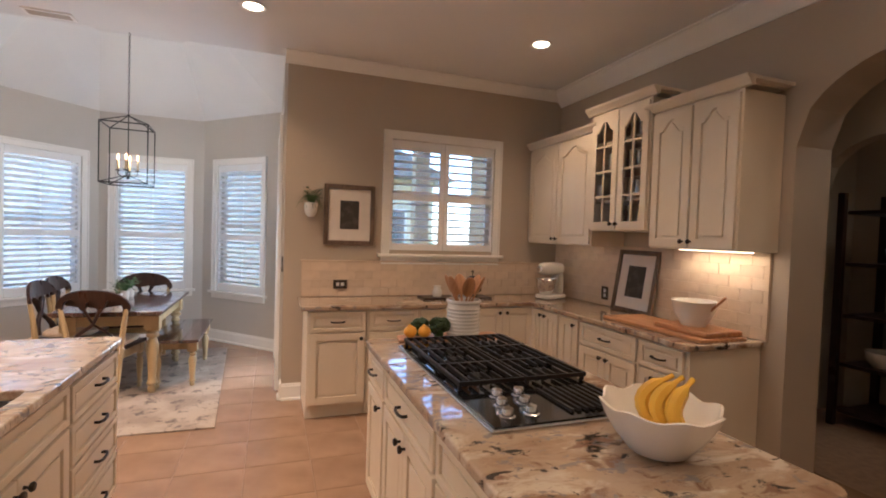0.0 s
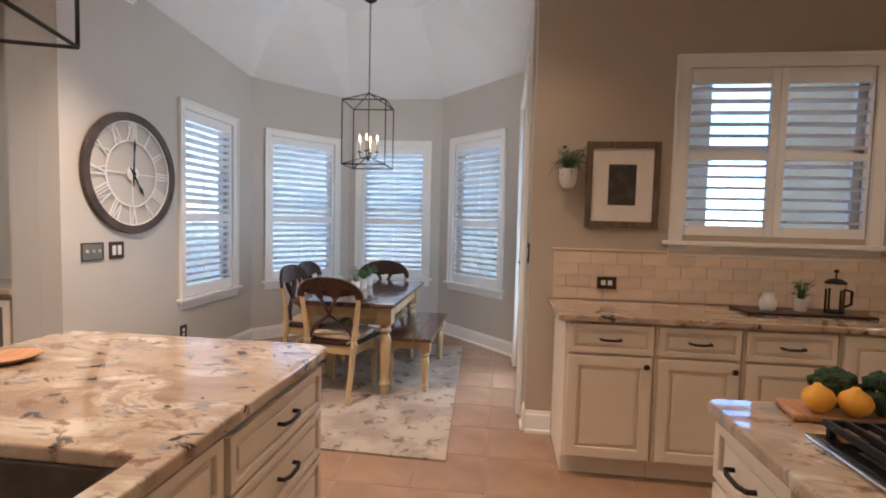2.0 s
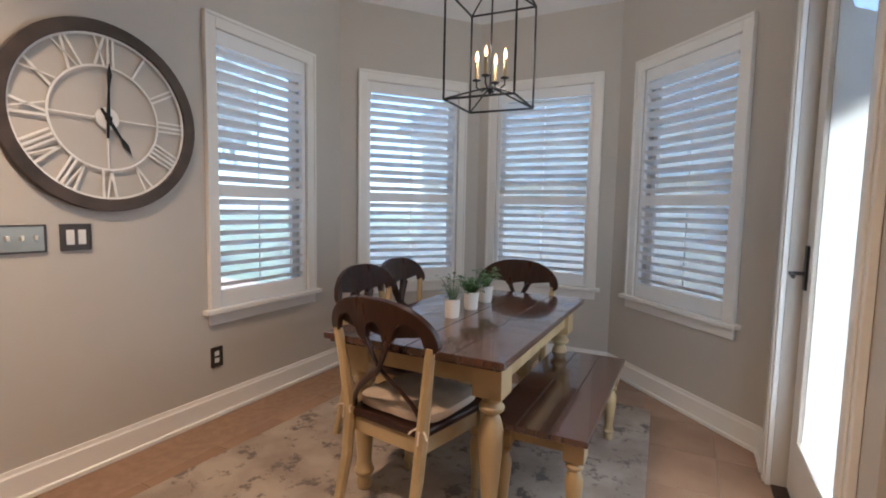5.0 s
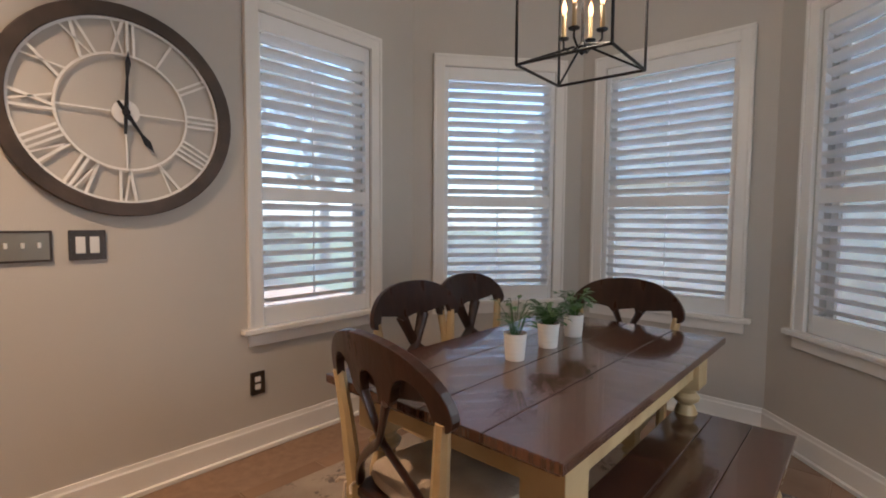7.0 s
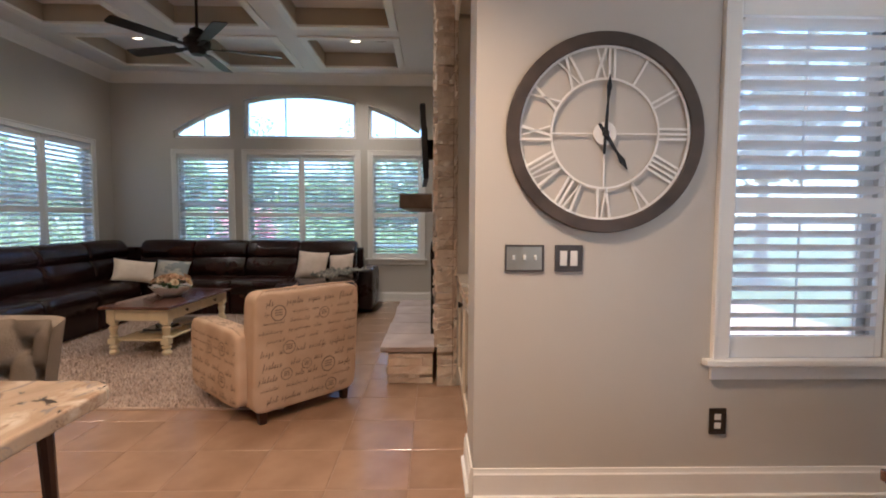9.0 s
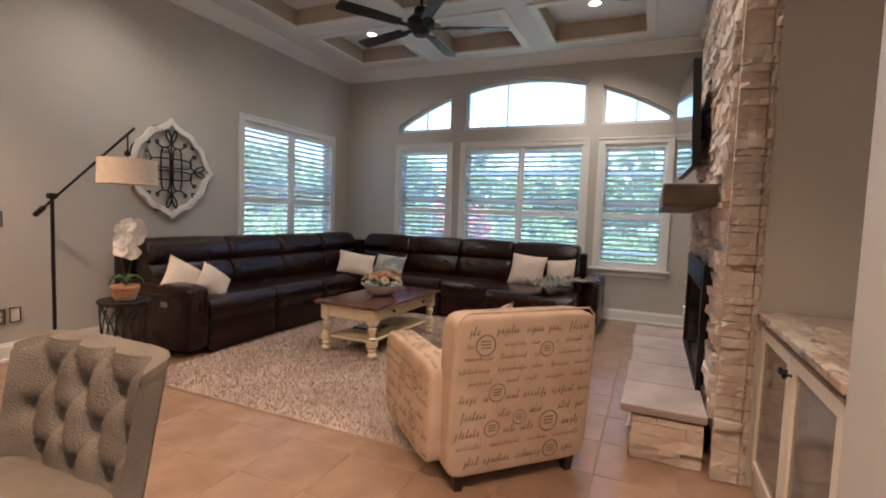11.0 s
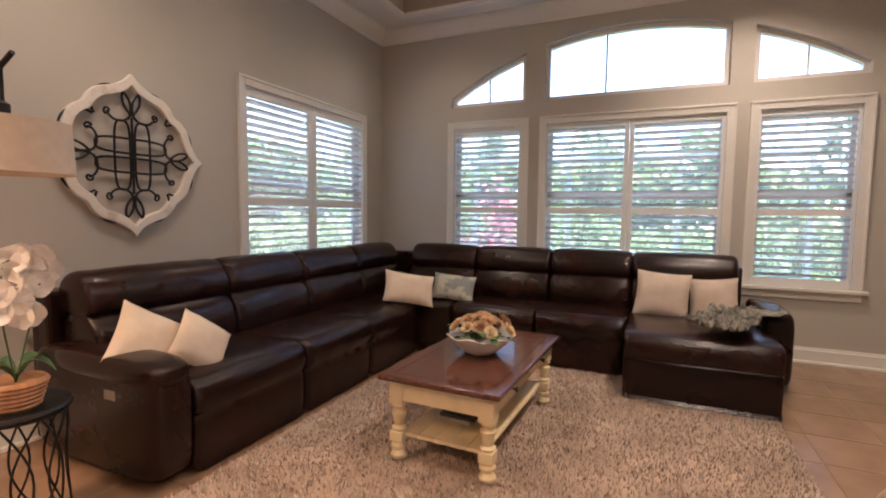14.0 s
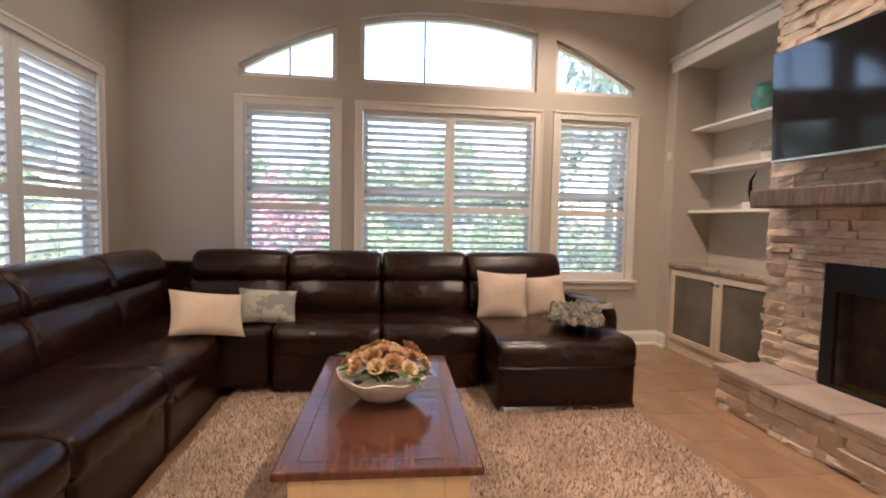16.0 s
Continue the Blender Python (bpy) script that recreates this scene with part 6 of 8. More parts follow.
sf = thing("sectional_sofa", pose(0, 0, 0), "dark brown leather sectional sofa with chaise end", "sofa")
SY = 0.965
for xa, xb in ((-4.93, -4.14), (-5.67, -4.93), (-6.44, -5.67)):
    mm = pose(xb, SY, 0, 0, 0, 180)
    leather_seat(mm, xb - xa, 0.76, sf)
for xa, xb in ((-4.93, -4.05), (-5.67, -4.93), (-6.44, -5.67), (-7.22, -6.44)):
    leather_back(pose(xb, 0.34, 0, 0, 0, 180), xb - xa, sf)
SX = -6.50
for ya, yb in ((1.27, 2.02), (2.02, 2.74)):
    leather_seat(pose(SX, ya, 0, 0, 0, 90), yb - ya, 0.76, sf)
for ya, yb in ((0.53, 1.27), (1.27, 2.02), (2.02, 2.74), (2.74, 3.56)):
    leather_back(pose(-7.10, ya, 0, 0, 0, 90), yb - ya, sf)
leather_seat(pose(-6.06, 2.745, 0, 0, 0, 90), 0.94, 1.2, sf)
bm = bmesh.new()
slab(bm, [(-7.2, 0.24), (-6.44, 0.24), (-6.44, 0.93), (-6.53, 1.265), (-7.2, 1.265)], 0.06, 0.47)
part("corner_seat", bm, LEATHER, sf, "", 0.05, True, 4)
# end arms and back shell
bm = bmesh.new()
puff(bm, -4.14, -3.94, 0.0, 0.98, 0.03, 0.585, 7, 32, 16, None, 0.004)
part("arm", bm, LEATHER_RUB, sf, "", smooth=True)
bm = bmesh.new()
puff(bm, -4.16, -3.92, 0.16, 0.99, 0.47, 0.60, 3.5, 32, 12, None, 0.004)
part("arm_pad", bm, LEATHER, sf, "", smooth=True)
bm = bmesh.new()
puff(bm, -7.45, -6.62, 3.64, 3.86, 0.03, 0.60, 6, 30, 16, None, 0.004)
part("arm", bm, LEATHER_RUB, sf, "", smooth=True)
bm = bmesh.new()
box(bm, -7.47, -4.0, -0.10, 0.06, 0.04, 0.84)
box(bm, -7.52, -7.38, -0.10, 3.62, 0.04, 0.84)
part("back_shell", bm, LEATHER_RUB, sf, "", 0.02)
block("power_switch", (-3.946, -3.936, 0.62, 0.70, 0.40, 0.445), PLATE, sf, "small silver recliner switch", 0.002)


def pillow(m, w, h, t, mat, label, seed):
    bm = bmesh.new()
    n = 16
    random.seed(seed)
    for side in (1, -1):
        g = []
        for j in range(n + 1):
            row = []
            for i in range(n + 1):
                u, v = -1 + 2 * i / n, -1 + 2 * j / n
                e = max(0.0, (1 - u * u)) ** 0.45 * max(0.0, (1 - v * v)) ** 0.45
                x = w / 2 * u * (1 - 0.07 * (1 - v * v))
                z = h / 2 * v * (1 - 0.07 * (1 - u * u))
                y = side * t / 2 * e + 0.008 * noise.noise((x * 9 + seed, z * 9, side))
                row.append(bm.verts.new((x, y if 0 < i < n and 0 < j < n else 0.0, z)))
            g.append(row)
        for j in range(n):
            for i in range(n):
                bm.faces.new((g[j][i], g[j][i + 1], g[j + 1][i + 1], g[j + 1][i]))
    bmesh.ops.remove_doubles(bm, verts=bm.verts, dist=0.0004)
    return tagged(part("throw_pillow", bm, mat, None, "", smooth=True, m=m), label, "pillow", "pillows on the sofa")


pillow(pose(-4.17, 0.60, 0.605, -30, 32, 165), 0.36, 0.34, 0.16, PILLOW, "fluffy cream throw pillow at the sofa end", 1)
pillow(pose(-4.36, 0.74, 0.57, -36, 38, 160), 0.30, 0.29, 0.15, PILLOW, "small fluffy cream throw pillow leaning", 2)
pillow(pose(-6.36, 0.92, 0.60, -30, 10, 128), 0.46, 0.30, 0.15, PILLOW, "cream striped lumbar pillow in the sofa corner", 3)
pillow(pose(-6.70, 1.21, 0.585, -36, 6, 106), 0.40, 0.27, 0.14, PILLOW_GREY, "grey patterned lumbar pillow in the sofa corner", 4)
pillow(pose(-6.92, 2.99, 0.625, -24, 4, 90), 0.42, 0.40, 0.15, PILLOW_TAN, "beige square throw pillow on the chaise", 5)
pillow(pose(-7.0, 3.37, 0.605, -24, -6, 80), 0.36, 0.36, 0.15, PILLOW_TAN, "taupe square throw pillow beside the sofa arm", 6)

bm = bmesh.new()
n = 44
g = []
for j in range(n + 1):
    row = []
    for i in range(n + 1):
        u, v = i / n, j / n
        x, y = -6.20 - 0.58 * v + 0.26 * (u - 0.5) + 0.05 * math.sin(9 * v), 3.24 + 0.40 * v + 0.26 * (u - 0.5) + 0.05 * math.sin(7 * u)
        z = 0.494 + 0.06 * (1 + noise.noise((u * 5, v * 5, 1.0))) + 0.10 * abs(noise.noise((u * 17, v * 15, 4.0)))
        if y > 3.60:
            z = max(z, 0.605 + 0.012 * noise.noise((u * 9, v * 9, 2.0)))
        row.append(bm.verts.new((x + 0.03 * noise.noise((u * 5, v * 5, 7)), y + 0.03 * noise.noise((u * 5, v * 5, 9)), z)))
    g.append(row)
for j in range(n):
    for i in range(n):
        bm.faces.new((g[j][i], g[j][i + 1], g[j + 1][i + 1], g[j + 1][i]))
tw = part("throw_blanket", bm, THROW, None, "", smooth=True)
tw.modifiers.new("thick", "SOLIDIFY").thickness = 0.008
tagged(tw, "rumpled grey knitted throw over the chaise and arm", "blanket")

# coffee table
cx0 = thing("coffee_table", pose(-5.185, 2.025, SHAGZ - 0.006, 0, 0, -2), "ivory coffee table with cherry top, drawers and lower shelf", "table")
ch_ = 0.475 - SHAGZ + 0.006
bm = bmesh.new()
box(bm, -0.605, 0.605, -0.32, 0.32, ch_ - 0.028, ch_)
tp = part("tabletop", bm, CHERRY, cx0, "polished cherry wood top", 0.009, seg=3)
bm = bmesh.new()
band(bm, rect(-0.54, 0.54, -0.255, 0.255), rect(-0.536, 0.536, -0.251, 0.251), ch_ + 0.0002, ch_ + 0.0008)
part("inlay_line", bm, DARKWOOD, tp)
bm = bmesh.new()
box(bm, -0.55, 0.55, -0.265, 0.265, ch_ - 0.135, ch_ - 0.029)
part("apron", bm, IVORY, cx0, "", 0.004)
for xx in (-0.27, 0.27):
    d = block("drawer", (xx - 0.22, xx + 0.22, 0.266, 0.276, ch_ - 0.12, ch_ - 0.04), IVORY, cx0, "", 0.004)
    bm = bmesh.new()
    lathe(bm, [(0.006, 0), (0.006, 0.012), (0.015, 0.018), (0.013, 0.026), (0.001, 0.028)], 12, Matrix.Translation((xx, 0.276, ch_ - 0.08)) @ Matrix.Rotation(radians(-90), 4, "X"))
    part("knob", bm, BRONZE, d, "dark knob", smooth=True)
for x in (-0.52, 0.52):
    for y in (-0.24, 0.24):
        bm = bmesh.new()
        r, h = 0.042, ch_ - 0.03
        box(bm, x - 0.038, x + 0.038, y - 0.038, y + 0.038, h * 0.70, h)
        box(bm, x - 0.036, x + 0.036, y - 0.036, y + 0.036, h * 0.24, h * 0.36)
        p = [(0.5, 0.0), (0.9, 0.03), (1.0, 0.07), (0.75, 0.11), (0.55, 0.13), (0.95, 0.16), (0.95, 0.19), (0.6, 0.22), (0.8, 0.25), (0.8, 0.35), (0.6, 0.37), (0.95, 0.40), (0.6, 0.43), (0.75, 0.52), (0.95, 0.60), (0.55, 0.64), (0.95, 0.67), (0.8, 0.70)]
        lathe(bm, [(r * a, h * b) for a, b in p], 18, Matrix.Translation((x, y, 0)))
        part("leg", bm, IVORY, cx0, "", 0.002, True)
bm = bmesh.new()
for k in range(5):
    box(bm, -0.52, 0.52, -0.225 + k * 0.09 + 0.001, -0.225 + (k + 1) * 0.09 - 0.001, 0.125, 0.143)
part("shelf", bm, IVORY, cx0, "", 0.002)
for i, (x, y, w, d_, z, mm) in enumerate(((0.15, -0.03, 0.30, 0.22, 0.0, PAPER), (0.17, -0.02, 0.27, 0.20, 0.022, DARKPANE), (-0.2, 0.0, 0.26, 0.2, 0.0, PAPER))):
    bk = block("magazine", (-w / 2, w / 2, -d_ / 2, d_ / 2, 0.0, 0.02), mm, None, "", 0.002, m=pose(-5.185, 2.025, SHAGZ - 0.006, 0, 0, -2) @ pose(x, y, 0.1435 + z, 0, 0, 8 * i - 6))
    tagged(bk, "large flat book on the coffee table shelf", "book", "books on the lower shelf")

fb = thing("flower_bowl", pose(-5.17, 2.02, 0.4755) @ Matrix.Scale(1.28, 4), "scalloped ceramic bowl filled with peach and cream flowers", "bowl")
bm = bmesh.new()
lathe(bm, [(0.001, 0.0), (0.05, 0.0), (0.075, 0.01), (0.12, 0.05), (0.15, 0.085), (0.142, 0.086), (0.11, 0.05), (0.06, 0.012), (0.001, 0.01)], 40, None, lambda r, z, a: (r * (1 + 0.05 * (z / 0.085) * math.cos(7 * a)), z + 0.008 * (z / 0.085) ** 2 * math.cos(7 * a)))
part("shell", bm, DISTRESS, fb, "", smooth=True)
random.seed(12)
for k in range(20):
    a, rr = 2.4 * k, 0.125 * math.sqrt((k + 0.5) / 20)
    c = Vector((rr * math.cos(a), rr * math.sin(a), 0.155 - 2.6 * rr * rr + random.uniform(-0.01, 0.012)))
    ax = (c - Vector((0, 0, 0.02))).normalized().to_track_quat("Z", "Y").to_matrix().to_4x4()
    bm = bmesh.new()
    s = random.uniform(0.032, 0.045)
    for ringn, (num, tilt, ln) in enumerate(((4, 15, 0.55), (6, 38, 0.8), (8, 62, 1.0))):
        for q in range(num):
            mp = Matrix.Translation(c) @ ax @ Matrix.Rotation(2 * math.pi * q / num + ringn, 4, "Z") @ Matrix.Rotation(radians(tilt), 4, "Y")
            vs = [bm.verts.new(mp @ Vector((0.1 * s * abs(v), v * s * 0.42, u * s * ln))) for u, v in ((0, 0), (0.4, 0.8), (0.85, 0.75), (1, 0), (0.85, -0.75), (0.4, -0.8))]
            bm.faces.new(vs)
    part("flower", bm, (ROSE, ROSE2, ROSE)[k % 3], fb)
foliage("leaves", fb, (0, 0, 0.06), 40, 0.05, 0.13, 0.07, LEAF, 21)

# accent chair with script print
ac = thing("accent_chair", pose(-3.71, 3.55, 0, 0, 0, -44), "beige upholstered armchair printed with brown script, dark feet", "armchair")
arms = []
for s in (-1, 1):
    bm = bmesh.new()
    puff(bm, s * 0.365 - 0.08, s * 0.365 + 0.08, -0.40, 0.33, 0.10, 0.585, 8, 48, 26, None, 0.001)
    arms.append(part("arm", bm, LINEN, ac, "", smooth=True))
bm = bmesh.new()
puff(bm, -0.375, 0.375, 0.24, 0.40, 0.10, 0.845, 12, 56, 28, pose(0, 0, 0, -4, 0, 0), 0.001)
bkp = part("backrest", bm, LINEN, ac, "", smooth=True)
bm = bmesh.new()
puff(bm, -0.30, 0.30, -0.39, 0.27, 0.10, 0.32, 9)
base_ = part("seat_base", bm, LINEN, ac, "", smooth=True)
bm = bmesh.new()
puff(bm, -0.295, 0.295, -0.41, 0.24, 0.31, 0.45, 5, 36, 18)
cush = part("seat_cushion", bm, LINEN, ac, "", smooth=True)
for x, y in ((-0.33, -0.34), (0.33, -0.34), (-0.30, 0.36), (0.30, 0.36)):
    bm = bmesh.new()
    lathe(bm, [(0.028, 0.0), (0.042, 0.11)], 4, Matrix.Translation((x, y, 0)) @ Matrix.Rotation(radians(45), 4, "Z"))
    part("foot", bm, DARKWOOD, ac, "dark tapered foot", 0.003)
bm = bmesh.new()
tube(bm, [(-0.362, 0.385, 0.12), (-0.362, 0.418, 0.45), (-0.355, 0.446, 0.80), (-0.32, 0.449, 0.836), (0.32, 0.449, 0.836), (0.355, 0.446, 0.80), (0.362, 0.418, 0.45), (0.362, 0.385, 0.12)], 0.005, 6)
part("piping", bm, LINEN, bkp)


def script_print(target, m, w, h, seed, pitch=0.06):
    """Rows of unreadable brown handwriting and round seals lying on the cloth of a part."""
    r = random.Random(seed)
    tree_ = BVHTree.FromPolygons([v.co for v in target.data.vertices], [p.vertices for p in target.data.polygons])
    out = m.to_3x3() @ Vector((0, 0, 1))
    bm = bmesh.new()

    def stroke(pts):
        vs = []
        for x, y in pts:
            hit, nrm, _, _ = tree_.ray_cast(m @ Vector((x, y, 0.15)), -out, 0.3)
            if hit is None or nrm.dot(out) < 0.55:
                return
            vs.append(hit + nrm * 0.0009)
        bm.faces.new([bm.verts.new(v) for v in vs])

    seals = []
    for _ in range(int(w * h * 22) + 1):
        c = (r.uniform(-w / 2 + 0.04, w / 2 - 0.04), r.uniform(-h / 2 + 0.04, h / 2 - 0.04), r.uniform(0.036, 0.055))
        if all((c[0] - o[0]) ** 2 + (c[1] - o[1]) ** 2 > 0.12 ** 2 for o in seals):
            seals.append(c)
    for sx, sy, sr in seals:
        for k in range(18):
            a0_, a1_ = 2 * math.pi * k / 18, 2 * math.pi * (k + 1) / 18
            stroke([(sx + f * sr * math.cos(a), sy + f * sr * math.sin(a)) for f, a in ((1, a0_), (1, a1_), (0.86, a1_), (0.86, a0_))])
        for k in (-1, 0, 1):
            stroke([(sx - 0.5 * sr, sy + k * 0.3 * sr), (sx + 0.5 * sr, sy + k * 0.3 * sr), (sx + 0.5 * sr, sy + (k * 0.3 + 0.14) * sr), (sx - 0.5 * sr, sy + (k * 0.3 + 0.14) * sr)])
    y = -h / 2 + 0.02
    while y < h / 2 - 0.01:
        size = pitch * r.choice((0.42, 0.42, 0.7))
        x = -w / 2 + r.uniform(0.0, 0.06)
        while x < w / 2 - 0.02:
            end = x + r.uniform(0.05, 0.15)
            while x < min(end, w / 2 - 0.01):
                d = size * r.uniform(0.10, 0.16)
                hh = size * r.choice((0.55, 0.6, 0.6, 1.0))
                lo = -size * 0.3 if r.random() < 0.15 else 0.0
                if all((x - o[0]) ** 2 + (y - o[1]) ** 2 > (o[2] + 0.014) ** 2 for o in seals):
                    stroke([(x, y + lo), (x + d, y + lo), (x + d + 0.3 * hh, y + hh), (x + 0.3 * hh, y + hh)])
                    stroke([(x + d, y), (x + size * 0.42, y + 0.25 * size), (x + size * 0.42, y + 0.36 * size), (x + d, y + 0.12 * size)])
                x += size * r.uniform(0.32, 0.5)
            x += r.uniform(0.02, 0.05)
        y += pitch * (1.35 if size > 0.6 * pitch else 0.95)
    return part("script_print", bm, INK, target, "brown printed script")


script_print(bkp, pose(0, 0.42, 0.47, 94, 0, 180), 0.70, 0.72, 1)
script_print(bkp, pose(0, 0.28, 0.66, 86, 0, 0), 0.66, 0.34, 2)
script_print(bkp, pose(0, 0.37, 0.845, 0, 0, 180), 0.68, 0.10, 3)
for s, ob_ in zip((-1, 1), arms):
    script_print(ob_, pose(s * 0.445, -0.03, 0.34, 90, 0, 90 * s), 0.68, 0.44, 5 + s)
    script_print(ob_, pose(s * 0.365, -0.03, 0.585, 0, 0, 90 * s), 0.70, 0.13, 9 + s)
    script_print(ob_, pose(s * 0.285, -0.03, 0.52, 90, 0, -90 * s), 0.66, 0.10, 14 + s)
    script_print(ob_, pose(s * 0.365, -0.40, 0.35, 90, 0, 0), 0.13, 0.44, 18 + s)
script_print(cush, pose(0, -0.08, 0.45, 0, 0, 0), 0.54, 0.58, 25)
script_print(base_, pose(0, -0.39, 0.21, 90, 0, 0), 0.54, 0.18, 27)
pl2 = pillow(pose(-3.68, 3.57, 0.545, -26, 30, -36), 0.44, 0.42, 0.17, LINEN, "beige throw pillow in the armchair", 7)

# floor lamp
fl = thing("floor_lamp", pose(-3.42, 0.12, 0), "black adjustable-arm floor lamp with cream drum shade", "lamp")
bm = bmesh.new()
lathe(bm, [(0.001, 0), (0.15, 0.0), (0.155, 0.008), (0.15, 0.022), (0.03, 0.028), (0.02, 0.04), (0.012, 0.05)], 32)
part("base", bm, IRON, fl, "", smooth=True)
bm = bmesh.new()
tube(bm, [(0, 0, 0.03), (0, 0, 1.30)], 0.013, 10)
part("pole", bm, IRON, fl, "", smooth=True)
bm = bmesh.new()
lathe(bm, [(0.02, -0.03), (0.024, 0.0), (0.02, 0.03)], 14, pose(0, 0, 1.29, 0, 90, 0))
part("pivot", bm, IRON, fl, "", smooth=True)
a0, a1 = Vector((0.015, -0.20, 1.14)), Vector((-0.075, 0.86, 1.78))
bm = bmesh.new()
tube(bm, [a0, a1], 0.009, 8)
tube(bm, [a0, a0 + (a1 - a0) * 0.09], 0.02, 10)
part("swing_arm", bm, IRON, fl, "", smooth=True)
sc = Vector((-0.073, 0.79, 0))
bm = bmesh.new()
tube(bm, [sc + Vector((0, 0, 1.735)), sc + Vector((0, 0, 1.50))], 0.006, 8)
lathe(bm, [(0.02, 1.59), (0.02, 1.62), (0.008, 1.63)], 12, Matrix.Translation(sc))
part("shade_hanger", bm, IRON, fl)
bm = bmesh.new()
lathe(bm, [(0.188, 1.39), (0.182, 1.565), (0.179, 1.565), (0.185, 1.392)], 48, Matrix.Translation(sc))
part("shade", bm, LAMPSHADE, fl, "cream linen drum shade", smooth=True)

# side table with orchid
sd = thing("side_table", pose(-3.56, 0.74, 0), "round black wire side table beside the sofa", "table")
bm = bmesh.new()
lathe(bm, [(0.001, 0.515), (0.165, 0.515), (0.172, 0.522), (0.165, 0.535), (0.001, 0.535)], 36)
part("tabletop", bm, IRON, sd, "", smooth=True)
for z in (0.012, 0.505):
    bm = bmesh.new()
    tube(bm, [(0.155 * math.cos(k * math.pi / 16), 0.155 * math.sin(k * math.pi / 16), z) for k in range(32)], 0.006, 6, True)
    part("hoop", bm, IRON, sd)
for k in range(8):
    for s in (-1, 1):
        bm = bmesh.new()
        q = []
        for i in range(13):
            t = i / 12
            a = 2 * math.pi * k / 8 + s * 0.62 * math.sin(math.pi * t)
            r = 0.155 - 0.012 * math.sin(math.pi * t)
            q.append((r * math.cos(a), r * math.sin(a), 0.012 + 0.495 * t))
        tube(bm, q, 0.0045, 5)
        part("wire", bm, IRON, sd)
orc = thing("orchid", pose(-3.54, 0.79, 0.5355), "white orchid in a woven pot on the side table", "plant")
bm = bmesh.new()
pr = [(0.001, 0), (0.06, 0)]
for i in range(6):
    z = 0.006 + i * 0.017
    pr += [(0.068 + 0.006 * i - 0.004, z), (0.074 + 0.006 * i - 0.001 * i, z + 0.008), (0.069 + 0.005 * i, z + 0.016)]
pr += [(0.085, 0.115), (0.001, 0.10)]
lathe(bm, pr, 28)
part("pot", bm, LIGHTWOOD, orc, "tan woven pot", smooth=True)
bm = bmesh.new()
for a, ln in ((0.3, 0.15), (2.2, 0.13), (3.6, 0.16), (5.0, 0.12)):
    d = Vector((math.cos(a), math.sin(a), 0))
    sdv = Vector((-d.y, d.x, 0))
    prev = None
    for i in range(8):
        t = i / 7
        c = d * ln * t + Vector((0, 0, 0.11 + 0.07 * math.sin(math.pi * t * 0.9)))
        w = 0.028 * math.sin(math.pi * min(0.97, 0.1 + t * 0.88))
        cur = (bm.verts.new(c + sdv * w + Vector((0, 0, 0.008))), bm.verts.new(c), bm.verts.new(c - sdv * w + Vector((0, 0, 0.008))))
        if prev:
            bm.faces.new((prev[0], prev[1], cur[1], cur[0]))
            bm.faces.new((prev[1], prev[2], cur[2], cur[1]))
        prev = cur
part("leaves", bm, LEAF, orc)
stems = []
for q in ([(0, 0, 0.10), (-0.05, 0.02, 0.34), (-0.085, 0.03, 0.50), (-0.04, 0.03, 0.585), (0.035, 0.03, 0.54), (0.045, 0.03, 0.44)], [(0.01, 0.02, 0.10), (0.04, 0.03, 0.30), (0.05, 0.03, 0.44), (0.03, 0.04, 0.47), (0.0, 0.05, 0.40), (-0.01, 0.05, 0.33)]):
    bm = bmesh.new()
    tube(bm, q, 0.003, 6)
    part("stem", bm, LEAF, orc)
    stems.append(q)
random.seed(5)
for q in stems:
    for k in range(10):
        t = 1.7 + 3.25 * k / 10
        i = int(t)
        c = Vector(q[i]).lerp(Vector(q[min(i + 1, 5)]), t - i) + Vector((random.uniform(-0.02, 0.02), random.uniform(-0.02, 0.02), random.uniform(-0.02, 0.01)))
        ax = Vector((0.7 + random.uniform(-0.4, 0.4), 0.8 + random.uniform(-0.4, 0.4), random.uniform(-0.3, 0.2))).normalized().to_track_quat("Z", "Y").to_matrix().to_4x4()
        bm = bmesh.new()
        for p_ in range(5):
            mp = Matrix.Translation(c) @ ax @ Matrix.Rotation(2 * math.pi * p_ / 5, 4, "Z")
            vs = [bm.verts.new(mp @ Vector((u * 0.052, v * 0.057, 0.012 * u * u - 0.006 * abs(v)))) for u, v in ((0.05, 0), (0.35, 0.42), (0.8, 0.45), (1.0, 0.1), (1.0, -0.1), (0.8, -0.45), (0.35, -0.42))]
            bm.faces.new(vs)
        part("blossom", bm, WHITEPETAL, orc, "white orchid blossom")

# wall medallion
md_ = thing("wall_medallion", pose(-4.615, -0.179, 1.615, 0, 0, 180), "distressed white quatrefoil plaque with black scrollwork", "wall decor")


def quatrefoil(k, s):
    o = []
    for i in range(128):
        a = 2 * math.pi * i / 128
        d = abs(((a + math.pi / 4) % (math.pi / 2)) - math.pi / 4)
        r = 0.845 + 0.155 * math.exp(-d / 0.11) + 0.02 * math.exp(-((d - 0.50) / 0.12) ** 2) - 0.035 * math.exp(-((d - math.pi / 4) / 0.09) ** 2)
        o.append((k * s * r * 0.50 * math.cos(a), k * s * r * 0.515 * math.sin(a)))
    return o


bm = bmesh.new()
band(bm, quatrefoil(1, 1.0), quatrefoil(0.865, 1.0), 0.0, 0.04, UPRIGHT)
part("frame", bm, DISTRESS, md_, "distressed white carved frame", 0.006)


